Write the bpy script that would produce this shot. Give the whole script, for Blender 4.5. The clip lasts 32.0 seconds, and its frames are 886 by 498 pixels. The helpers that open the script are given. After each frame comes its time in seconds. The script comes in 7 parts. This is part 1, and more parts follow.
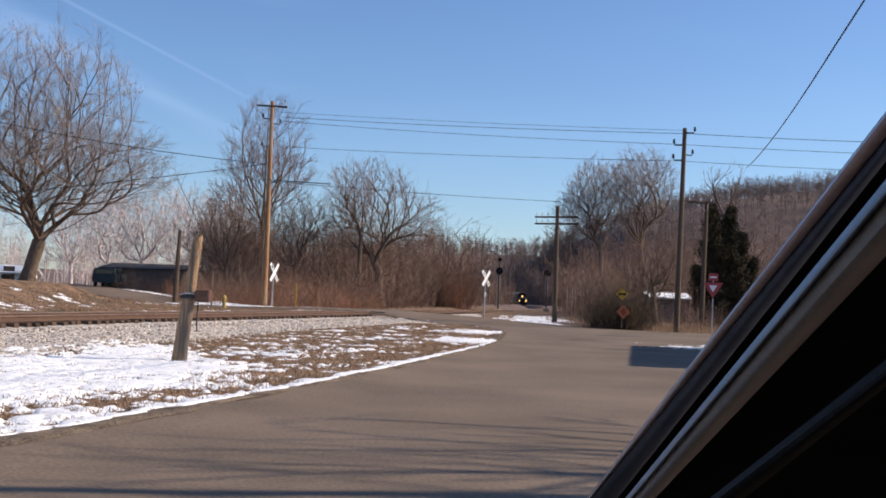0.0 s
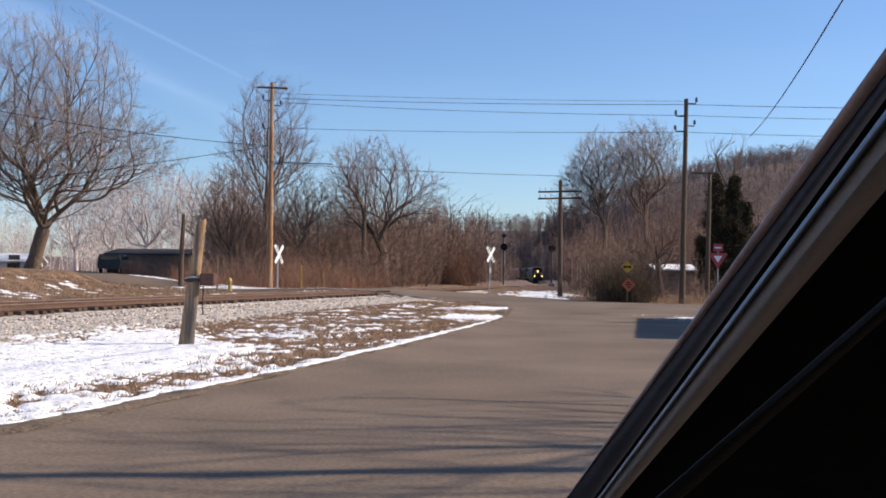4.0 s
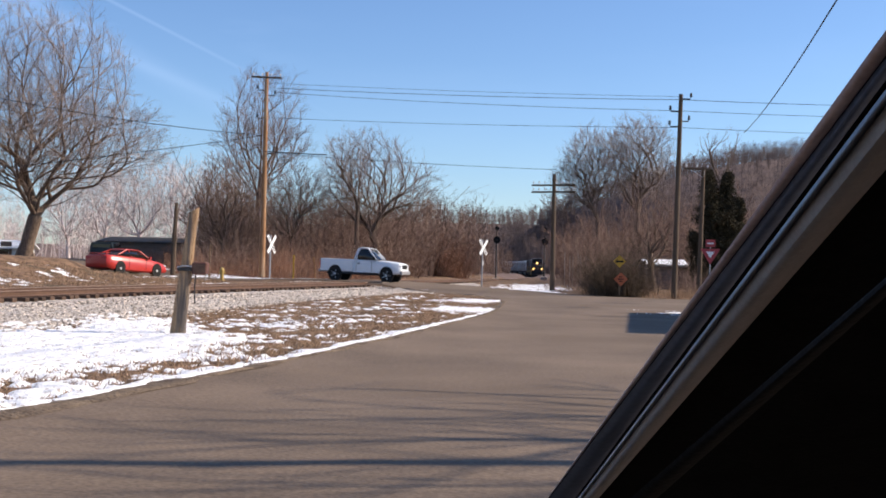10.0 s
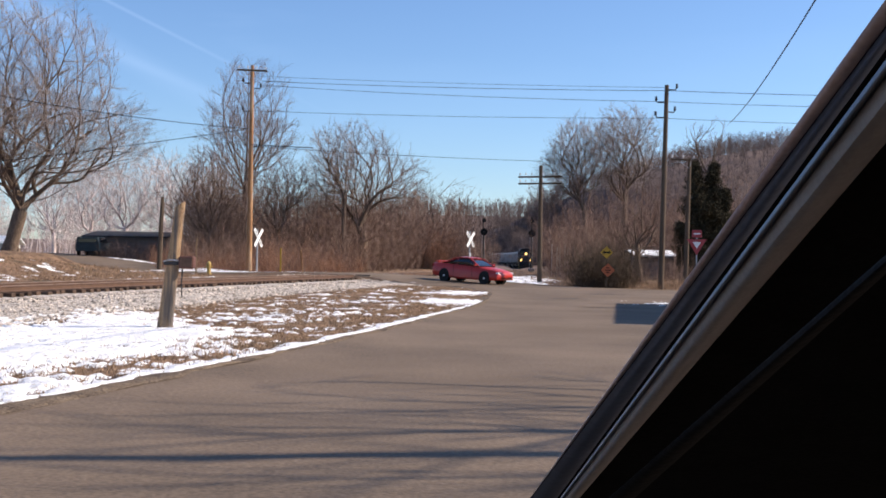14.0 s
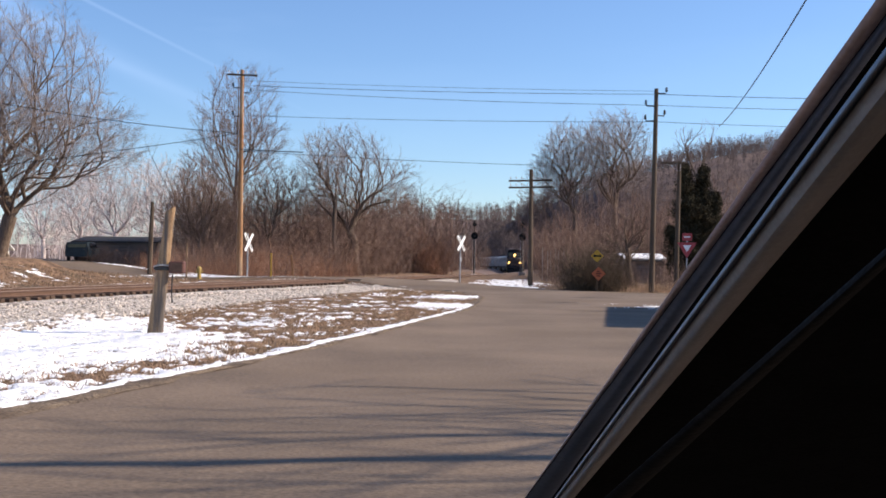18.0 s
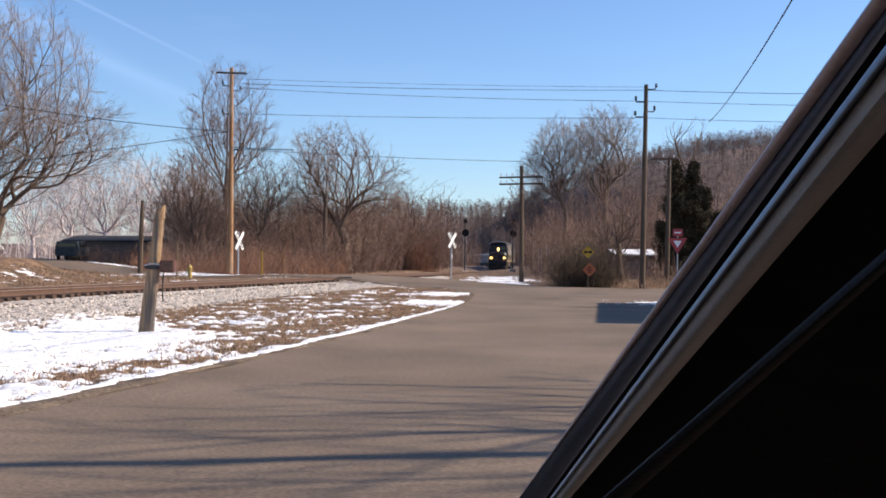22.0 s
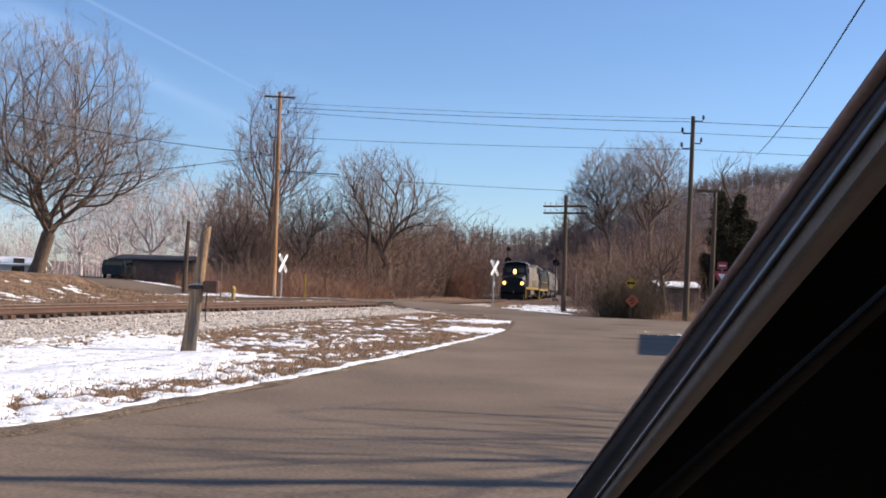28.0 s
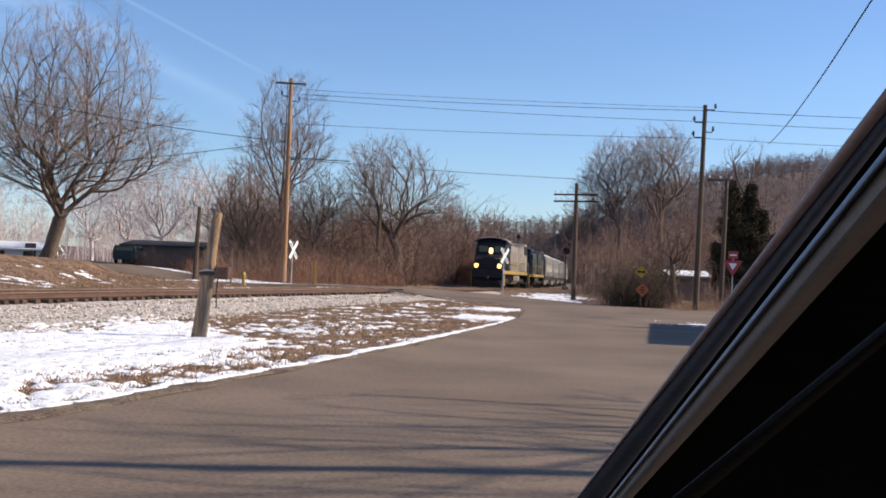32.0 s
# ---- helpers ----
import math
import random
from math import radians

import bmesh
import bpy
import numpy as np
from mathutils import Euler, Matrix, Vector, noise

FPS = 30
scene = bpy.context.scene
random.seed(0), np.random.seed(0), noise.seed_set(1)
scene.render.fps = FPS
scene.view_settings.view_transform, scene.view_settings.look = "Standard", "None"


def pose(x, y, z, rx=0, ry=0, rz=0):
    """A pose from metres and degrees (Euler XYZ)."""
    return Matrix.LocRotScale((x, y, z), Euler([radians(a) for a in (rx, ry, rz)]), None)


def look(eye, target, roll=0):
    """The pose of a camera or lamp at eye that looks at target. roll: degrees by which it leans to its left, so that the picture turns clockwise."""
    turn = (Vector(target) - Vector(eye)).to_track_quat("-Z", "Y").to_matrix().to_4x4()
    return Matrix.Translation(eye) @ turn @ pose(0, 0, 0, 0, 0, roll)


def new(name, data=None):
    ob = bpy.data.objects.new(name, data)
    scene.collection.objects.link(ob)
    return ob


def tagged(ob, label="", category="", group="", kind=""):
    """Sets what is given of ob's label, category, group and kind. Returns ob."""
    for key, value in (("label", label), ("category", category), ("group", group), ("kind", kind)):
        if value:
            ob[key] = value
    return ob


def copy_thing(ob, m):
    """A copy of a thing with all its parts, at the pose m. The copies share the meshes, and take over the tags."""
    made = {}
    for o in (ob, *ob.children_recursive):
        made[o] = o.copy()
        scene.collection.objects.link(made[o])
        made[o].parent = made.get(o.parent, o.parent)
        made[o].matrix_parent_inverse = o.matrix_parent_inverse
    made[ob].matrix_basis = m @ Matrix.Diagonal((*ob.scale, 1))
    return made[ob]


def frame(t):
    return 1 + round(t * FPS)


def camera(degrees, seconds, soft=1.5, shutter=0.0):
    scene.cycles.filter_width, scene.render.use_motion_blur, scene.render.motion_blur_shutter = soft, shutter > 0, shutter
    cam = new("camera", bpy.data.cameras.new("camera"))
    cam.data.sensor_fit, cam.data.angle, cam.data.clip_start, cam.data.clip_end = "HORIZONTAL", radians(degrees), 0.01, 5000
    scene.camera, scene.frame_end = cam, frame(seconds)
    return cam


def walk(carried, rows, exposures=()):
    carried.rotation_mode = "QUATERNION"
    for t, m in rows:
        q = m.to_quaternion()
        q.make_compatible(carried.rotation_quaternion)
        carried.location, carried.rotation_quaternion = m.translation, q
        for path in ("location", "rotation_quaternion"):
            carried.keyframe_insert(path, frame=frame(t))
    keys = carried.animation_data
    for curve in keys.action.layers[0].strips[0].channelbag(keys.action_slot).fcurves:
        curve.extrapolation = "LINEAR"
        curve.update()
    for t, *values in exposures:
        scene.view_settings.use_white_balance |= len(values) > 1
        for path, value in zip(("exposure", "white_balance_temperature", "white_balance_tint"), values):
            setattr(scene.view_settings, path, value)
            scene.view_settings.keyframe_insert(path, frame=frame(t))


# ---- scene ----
cam = camera(42.8, 32.0, soft=1.75)
# the hand-held camera in the parked car: seconds, metres, degrees
walk(cam, [(t, pose(x, y, z, rx, ry, rz)) for t, x, y, z, rx, ry, rz in (
    (0, -0.0089, 0, 1.3564, 92.481, -2.157, 0.174),
    (0.5, -0.0070, 0, 1.3551, 92.236, -1.332, 0.438),
    (1, -0.0052, 0, 1.3538, 92.025, -0.645, 0.500),
    (1.5, -0.0059, 0, 1.3543, 91.959, -1.123, 0.761),
    (2, -0.0066, 0, 1.3548, 91.418, -1.425, 0.937),
    (2.5, -0.0055, 0, 1.3540, 91.445, -1.637, 0.831),
    (4.5, -0.0010, 0, 1.3507, 91.182, -0.515, 0.365),
    (5, -0.0003, 0, 1.3502, 90.760, -0.636, 0.246),
    (5.5, -0.0002, 0, 1.3501, 90.637, -0.691, 0.135),
    (6, -0.0000, 0, 1.3500, 90.544, -0.850, -0.008),
    (6.5, 0.0002, 0, 1.3498, 90.538, -0.794, -0.045),
    (7, 0.0005, 0, 1.3496, 90.464, -0.567, -0.172),
    (7.5, 0.0002, 0, 1.3499, 90.664, -0.604, 0.373),
    (8, -0.0001, 0, 1.3501, 90.635, -0.985, 0.349),
    (8.5, -0.0011, 0, 1.3508, 90.834, -1.336, 0.247),
    (9, -0.0020, 0, 1.3514, 90.953, -1.608, 0.047),
    (9.5, -0.0010, 0, 1.3507, 90.980, -1.435, 0.133),
    (10, -0.0001, 0, 1.3501, 90.951, -1.421, 0.062),
    (10.5, 0.0009, 0, 1.3493, 90.854, -1.439, 0.265),
    (11, 0.0019, 0, 1.3486, 90.811, -1.218, 0.298),
    (11.5, 0.0010, 0, 1.3493, 90.795, -0.972, 0.202),
    (12, 0.0001, 0, 1.3500, 90.808, -1.077, -0.057),
    (12.5, -0.0012, 0, 1.3508, 90.547, -0.943, -0.399),
    (13, -0.0024, 0, 1.3517, 90.521, -0.913, -0.527),
    (13.5, -0.0013, 0, 1.3510, 90.495, -0.807, -0.581),
    (14, -0.0003, 0, 1.3502, 90.571, -1.023, -0.581),
    (14.5, -0.0014, 0, 1.3510, 90.618, -1.021, -0.561),
    (16.5, 0.0013, 0, 1.3491, 90.802, -0.975, -1.132),
    (17, -0.0003, 0, 1.3502, 90.870, -1.167, -1.139),
    (17.5, -0.0003, 0, 1.3502, 90.779, -1.122, -1.094),
    (18, -0.0003, 0, 1.3503, 90.784, -0.812, -1.051),
    (18.5, -0.0007, 0, 1.3505, 90.777, -0.287, -0.807),
    (19, -0.0010, 0, 1.3507, 90.811, -0.321, -1.165),
    (19.5, -0.0001, 0, 1.3500, 90.686, -0.563, -1.062),
    (20, 0.0008, 0, 1.3494, 90.658, -0.614, -0.866),
    (20.5, -0.0009, 0, 1.3506, 90.747, -0.163, -0.975),
    (21, -0.0026, 0, 1.3519, 90.846, -0.351, -1.288),
    (21.5, -0.0029, 0, 1.3521, 90.708, -0.429, -1.435),
    (22, -0.0033, 0, 1.3524, 90.638, -0.456, -1.508),
    (22.5, -0.0011, 0, 1.3508, 90.657, -0.447, -1.208),
    (23, 0.0011, 0, 1.3492, 90.745, -1.127, -1.051),
    (23.5, 0.0007, 0, 1.3495, 90.758, -1.194, -0.839),
    (24, 0.0003, 0, 1.3498, 90.993, -1.389, -0.356),
    (24.5, 0.0034, 0, 1.3476, 91.548, -2.328, -0.197),
    (26.5, 0.0012, 0, 1.3492, 91.081, -1.541, -0.525),
    (27, 0.0021, 0, 1.3485, 91.247, -2.239, 0.188),
    (27.5, 0.0032, 0, 1.3477, 91.579, -1.857, 0.697),
    (28, 0.0043, 0, 1.3469, 91.963, -1.881, 0.625),
    (28.5, 0.0047, 0, 1.3466, 92.009, -2.085, 0.506),
    (29, 0.0051, 0, 1.3463, 91.739, -2.288, 0.572),
    (29.5, 0.0043, 0, 1.3469, 91.646, -2.159, 0.465),
    (30, 0.0034, 0, 1.3475, 91.497, -2.044, 0.624),
    (30.5, 0.0083, 0, 1.3440, 91.532, -1.862, 0.381),
    (31, 0.0131, 0, 1.3406, 91.397, -1.731, -0.437),
    (31.5, 0.0056, 0, 1.3460, 91.309, -1.962, 0.542),
    (32, -0.0020, 0, 1.3514, 91.309, -2.261, 1.126),
)], exposures=((0, -0.02), (2, 0.0), (5, 0.10), (12, 0.18), (17, 0.24), (24, 0.25), (27, 0.13), (32, 0.11)))

# ---- light ----
SUN_AZIMUTH, SUN_HEIGHT = 81.0, 33.0  # degrees clockwise from +y, degrees above the horizon
world = bpy.data.worlds.new("winter_sky")
scene.world = world
world.use_nodes = True
wn, wl = world.node_tree.nodes, world.node_tree.links
sky = wn.new("ShaderNodeTexSky")
sky.sky_type, sky.sun_disc = "NISHITA", False
sky.sun_elevation, sky.sun_rotation = radians(SUN_HEIGHT), radians(SUN_AZIMUTH)
sky.air_density, sky.dust_density, sky.ozone_density = 1.0, 0.25, 2.3
# thin streaks of high cloud
wco = wn.new("ShaderNodeTexCoord")
wmap = wn.new("ShaderNodeMapping")
wmap.inputs["Rotation"].default_value = (0.0, radians(-26), 0.0)
wmap.inputs["Scale"].default_value = (2.2, 2.2, 10.0)
wnoise = wn.new("ShaderNodeTexNoise")
wnoise.inputs["Scale"].default_value, wnoise.inputs["Detail"].default_value = 1.6, 5.0
wramp = wn.new("ShaderNodeValToRGB")
wramp.color_ramp.elements[0].position, wramp.color_ramp.elements[1].position = 0.50, 0.8
wramp.color_ramp.elements[0].color, wramp.color_ramp.elements[1].color = (0, 0, 0, 1), (0.24, 0.24, 0.24, 1)
wmix = wn.new("ShaderNodeMixRGB")
wmix.inputs["Color2"].default_value = (9.0, 9.6, 10.4, 1)
wl.new(wco.outputs["Generated"], wmap.inputs["Vector"])
wl.new(wmap.outputs["Vector"], wnoise.inputs["Vector"])
wl.new(wnoise.outputs["Fac"], wramp.inputs["Fac"])


def sky_math(op, a, b):
    n = wn.new("ShaderNodeMath")
    n.operation = op
    for k, v in enumerate((a, b)):
        if isinstance(v, (int, float)):
            n.inputs[k].default_value = v
        else:
            wl.new(v, n.inputs[k])
    return n.outputs[0]


def sky_range(value, a, b, c, d):
    n = wn.new("ShaderNodeMapRange")
    n.interpolation_type = "SMOOTHSTEP"
    for k, v in zip(("From Min", "From Max", "To Min", "To Max"), (a, b, c, d)):
        n.inputs[k].default_value = v
    wl.new(value, n.inputs["Value"])
    return n.outputs["Result"]


def trail(normal, width):
    """A vapour trail along the great circle across the given normal."""
    n = wn.new("ShaderNodeVectorMath")
    n.operation = "DOT_PRODUCT"
    n.inputs[1].default_value = normal
    wl.new(wco.outputs["Generated"], n.inputs[0])
    return sky_range(sky_math("ABSOLUTE", n.outputs["Value"], 0.0), 0.0, width, 1.0, 0.0)


wsep = wn.new("ShaderNodeSeparateXYZ")
wl.new(wco.outputs["Generated"], wsep.inputs[0])
west = sky_range(wsep.outputs["X"], -0.30, -0.08, 1.0, 0.12)
streaks = sky_math("MULTIPLY", sky_math("ADD", sky_math("ADD", sky_math("MULTIPLY", trail((-0.4379, 0.0735, -0.896), 0.0026), 0.085), sky_math("MULTIPLY", trail((-0.3678, 0.0602, -0.9279), 0.007), 0.05)), sky_math("MULTIPLY", trail((-0.4636, 0.0292, -0.8856), 0.016), 0.055)), west)
cloud = sky_math("ADD", sky_math("MULTIPLY", wramp.outputs["Color"], west), streaks)
wl.new(cloud, wmix.inputs["Fac"])
wl.new(sky.outputs["Color"], wmix.inputs["Color1"])
wtint = wn.new("ShaderNodeMixRGB")
wtint.blend_type = "MULTIPLY"
wtint.inputs["Fac"].default_value, wtint.inputs["Color2"].default_value = 1.0, (0.86, 1.0, 1.245, 1)
wl.new(wmix.outputs["Color"], wtint.inputs["Color1"])
wl.new(wtint.outputs["Color"], wn["Background"].inputs["Color"])
wn["Background"].inputs["Strength"].default_value = 0.115
sun_lamp = bpy.data.lights.new("sun", "SUN")
sun_lamp.energy, sun_lamp.angle, sun_lamp.color = 6.2, radians(0.53), (1.0, 0.855, 0.705)
sun = new("sun", sun_lamp)
az, el = radians(SUN_AZIMUTH), radians(SUN_HEIGHT)
SUN_WAY = Vector((math.sin(az) * math.cos(el), math.cos(az) * math.cos(el), math.sin(el)))
sun.matrix_world = look((60, 10, 60), Vector((60, 10, 60)) - SUN_WAY)

# ---- materials ----
def mat(name, a, b, scale=6.0, rough=0.8, bump=0.3, metal=0.0, fine=8.0, spec=0.3, third=None, wide=0.25, emit=0.0, per_object=0.0, island=0.0, stretch=(1, 1, 1), dist=0.02, stain=(0.52, 0.68)):
    """A grained surface: two tones mixed by a coarse and a fine noise, with relief; third is a sparser stain."""
    m = bpy.data.materials.new(name)
    m.use_nodes = True
    n, l = m.node_tree.nodes, m.node_tree.links
    p = n["Principled BSDF"]
    p.inputs["Roughness"].default_value, p.inputs["Metallic"].default_value = rough, metal
    p.inputs["Specular IOR Level"].default_value = spec
    co, mp = n.new("ShaderNodeTexCoord"), n.new("ShaderNodeMapping")
    mp.inputs["Scale"].default_value = stretch
    l.new(co.outputs["Object"], mp.inputs["Vector"])
    big, small = n.new("ShaderNodeTexNoise"), n.new("ShaderNodeTexNoise")
    big.inputs["Scale"].default_value, big.inputs["Detail"].default_value = scale, 4.0
    small.inputs["Scale"].default_value, small.inputs["Detail"].default_value = scale * fine, 4.0
    l.new(mp.outputs["Vector"], big.inputs["Vector"])
    l.new(mp.outputs["Vector"], small.inputs["Vector"])
    mid = n.new("ShaderNodeMath")
    mid.operation = "ADD"
    l.new(big.outputs["Fac"], mid.inputs[0])
    l.new(small.outputs["Fac"], mid.inputs[1])
    half = n.new("ShaderNodeMapRange")
    half.inputs["From Min"].default_value, half.inputs["From Max"].default_value = 1.0 - wide, 1.0 + wide
    l.new(mid.outputs[0], half.inputs["Value"])
    mix = n.new("ShaderNodeMixRGB")
    mix.inputs["Color1"].default_value, mix.inputs["Color2"].default_value = (*a, 1), (*b, 1)
    l.new(half.outputs["Result"], mix.inputs["Fac"])
    col = mix.outputs["Color"]
    if third:
        st, rp, mx = n.new("ShaderNodeTexNoise"), n.new("ShaderNodeMapRange"), n.new("ShaderNodeMixRGB")
        st.inputs["Scale"].default_value, st.inputs["Detail"].default_value = scale * 0.37, 6.0
        rp.inputs["From Min"].default_value, rp.inputs["From Max"].default_value = stain
        mx.inputs["Color2"].default_value = (*third, 1)
        l.new(mp.outputs["Vector"], st.inputs["Vector"])
        l.new(st.outputs["Fac"], rp.inputs["Value"])
        l.new(rp.outputs["Result"], mx.inputs["Fac"])
        l.new(col, mx.inputs["Color1"])
        col = mx.outputs["Color"]
    if per_object or island:
        hs, mr = n.new("ShaderNodeHueSaturation"), n.new("ShaderNodeMapRange")
        k = per_object or island
        mr.inputs["To Min"].default_value, mr.inputs["To Max"].default_value = 1.0 - k, 1.0 + k
        src = n.new("ShaderNodeObjectInfo").outputs["Random"] if per_object else n.new("ShaderNodeNewGeometry").outputs["Random Per Island"]
        l.new(src, mr.inputs["Value"])
        l.new(mr.outputs["Result"], hs.inputs["Value"])
        l.new(col, hs.inputs["Color"])
        col = hs.outputs["Color"]
    l.new(col, p.inputs["Base Color"])
    if bump:
        bp = n.new("ShaderNodeBump")
        bp.inputs["Strength"].default_value, bp.inputs["Distance"].default_value = bump, dist
        l.new(mid.outputs[0], bp.inputs["Height"])
        l.new(bp.outputs["Normal"], p.inputs["Normal"])
    if emit:
        p.inputs["Emission Color"].default_value = (*b, 1)
        p.inputs["Emission Strength"].default_value = emit
    return m


def glass(name, tint, rough=0.05):
    m = bpy.data.materials.new(name)
    m.use_nodes = True
    p = m.node_tree.nodes["Principled BSDF"]
    p.inputs["Base Color"].default_value, p.inputs["Roughness"].default_value = (*tint, 1), rough
    p.inputs["Specular IOR Level"].default_value = 0.6
    return m


M_GROUND = mat("dead_grass_soil", (0.070, 0.043, 0.027), (0.30, 0.185, 0.112), 1.6, 0.95, 1.0, third=(0.085, 0.062, 0.034), fine=9, dist=0.05, wide=0.2)
M_LITTER = mat("leaf_litter", (0.105, 0.068, 0.054), (0.19, 0.128, 0.104), 0.15, 0.95, 0.5, third=(0.075, 0.052, 0.045), fine=9)
M_SHOULDER = mat("roadside_dirt", (0.077, 0.053, 0.036), (0.216, 0.160, 0.107), 3.0, 0.95, 0.8, fine=7, third=(0.052, 0.036, 0.026), dist=0.04)
M_ASPHALT = mat("worn_asphalt", (0.108, 0.078, 0.055), (0.206, 0.151, 0.107), 0.35, 0.9, 0.6, third=(0.138, 0.098, 0.065), fine=75, dist=0.01)
M_BALLAST = mat("limestone_ballast", (0.30, 0.265, 0.23), (0.74, 0.66, 0.58), 8.0, 0.95, 1.0, third=(0.26, 0.22, 0.185), fine=3, dist=0.08, wide=0.15)
M_STONE = mat("ballast_stone", (0.31, 0.26, 0.215), (0.66, 0.575, 0.49), 9.0, 0.95, 0.4, island=0.75)
M_SNOW = mat("old_snow", (0.86, 0.86, 0.87), (0.95, 0.95, 0.95), 24.0, 0.65, 0.6, fine=2, dist=0.03, third=(0.30, 0.23, 0.17), stain=(0.60, 0.70))
M_GRASS = mat("dry_grass_blades", (0.165, 0.104, 0.066), (0.38, 0.252, 0.16), 4.0, 0.9, 0.0, island=0.6)
M_RAIL = mat("rusty_rail", (0.085, 0.048, 0.032), (0.15, 0.086, 0.058), 4.0, 0.75, 0.3, metal=0.1)
M_RAILTOP = mat("worn_rail_top", (0.22, 0.17, 0.14), (0.33, 0.27, 0.23), 4.0, 0.45, 0.05, metal=0.6)
M_TIE = mat("creosote_tie", (0.05, 0.030, 0.021), (0.125, 0.078, 0.052), 5.0, 0.9, 0.6, per_object=0.4)
M_PLANK = mat("crossing_plank", (0.09, 0.07, 0.055), (0.17, 0.14, 0.11), 4.0, 0.9, 0.5, per_object=0.25)
M_POLE_TAN = mat("fresh_pole_wood", (0.235, 0.105, 0.045), (0.44, 0.25, 0.125), 3.0, 0.85, 0.3, third=(0.50, 0.37, 0.25), stretch=(4, 4, 0.4))
M_POLE_GREY = mat("weathered_pole_wood", (0.077, 0.053, 0.036), (0.144, 0.102, 0.069), 3.0, 0.9, 0.3, stretch=(4, 4, 0.4))
M_POST = mat("split_post_wood", (0.26, 0.155, 0.085), (0.50, 0.335, 0.195), 5.0, 0.9, 0.8, third=(0.17, 0.135, 0.11), stretch=(5, 5, 0.5), dist=0.03, stain=(0.46, 0.6))
M_STEEL = mat("galvanised_steel", (0.32, 0.32, 0.33), (0.45, 0.45, 0.46), 8.0, 0.5, 0.1, metal=0.7)
M_DARKMETAL = mat("dark_painted_metal", (0.018, 0.018, 0.02), (0.04, 0.04, 0.042), 8.0, 0.6, 0.1)
M_WIRE = mat("cable_sheath", (0.02, 0.02, 0.025), (0.035, 0.035, 0.04), 8.0, 0.6, 0.0)
M_PORCELAIN = mat("insulator_glaze", (0.5, 0.5, 0.52), (0.7, 0.7, 0.72), 8.0, 0.25, 0.0)
M_WHITE_SIGN = mat("white_sign_sheeting", (0.74, 0.74, 0.73), (0.84, 0.84, 0.83), 7.0, 0.5, 0.05, third=(0.62, 0.6, 0.57))
M_YELLOW = mat("yellow_sign_sheeting", (0.50, 0.29, 0.03), (0.58, 0.35, 0.045), 7.0, 0.5, 0.05)
M_HYDRANT = mat("faded_hydrant_paint", (0.42, 0.28, 0.07), (0.52, 0.36, 0.12), 7.0, 0.6, 0.05)
M_ORANGE = mat("orange_sign_sheeting", (0.38, 0.10, 0.04), (0.46, 0.13, 0.055), 7.0, 0.5, 0.05)
M_SIGNRED = mat("faded_red_sign_sheeting", (0.33, 0.05, 0.055), (0.42, 0.075, 0.08), 7.0, 0.5, 0.05)
M_BLACK = mat("flat_black", (0.008, 0.008, 0.008), (0.016, 0.016, 0.016), 8.0, 0.8, 0.05)
M_BARK = mat("grey_bark", (0.105, 0.072, 0.052), (0.235, 0.168, 0.122), 3.0, 0.95, 0.8, stretch=(3, 3, 0.6), dist=0.04)
M_TWIG = mat("winter_twigs", (0.165, 0.115, 0.096), (0.29, 0.21, 0.178), 2.0, 0.95, 0.0, island=0.25)
M_TWIG_PALE = mat("pale_winter_twigs", (0.24, 0.195, 0.175), (0.385, 0.325, 0.295), 2.0, 0.95, 0.0, island=0.3)
# pale twigs brightened in the colour itself to look sunlit
M_TWIG_SUNLIT = mat("sunlit_pale_twigs", (0.50, 0.42, 0.40), (0.74, 0.65, 0.62), 2.0, 0.9, 0.0, island=0.3)
M_DARK_BRUSH = mat("dark_olive_brush", (0.060, 0.042, 0.028), (0.115, 0.082, 0.054), 0.6, 0.95, 0.0, island=0.4)
M_BRUSH_TAN = mat("tan_brush_stems", (0.165, 0.102, 0.074), (0.265, 0.174, 0.13), 0.35, 0.95, 0.0, island=0.4)
M_BRUSH = mat("brown_brush_stems", (0.135, 0.082, 0.062), (0.24, 0.153, 0.118), 0.35, 0.95, 0.0, island=0.4)
M_BRUSH_RED = mat("russet_brush_stems", (0.20, 0.098, 0.060), (0.33, 0.175, 0.108), 0.35, 0.95, 0.0, island=0.4)
M_UMBER = mat("umber_brush_stems", (0.125, 0.080, 0.062), (0.225, 0.150, 0.118), 0.4, 0.95, 0.0, island=0.4)
M_HILLTREE = mat("hillside_twigs", (0.105, 0.079, 0.073), (0.198, 0.150, 0.141), 0.02, 0.95, 0.0, island=0.35)
M_CEDAR = mat("cedar_foliage", (0.024, 0.022, 0.011), (0.075, 0.056, 0.027), 0.7, 0.9, 0.0, island=0.3)
M_TYRE = mat("tyre_rubber", (0.012, 0.012, 0.012), (0.025, 0.025, 0.025), 12.0, 0.85, 0.2)
M_RIM = mat("wheel_alloy", (0.62, 0.62, 0.62), (0.76, 0.76, 0.76), 12.0, 0.4, 0.0)
M_GLASS = glass("dark_window_glass", (0.012, 0.014, 0.016))


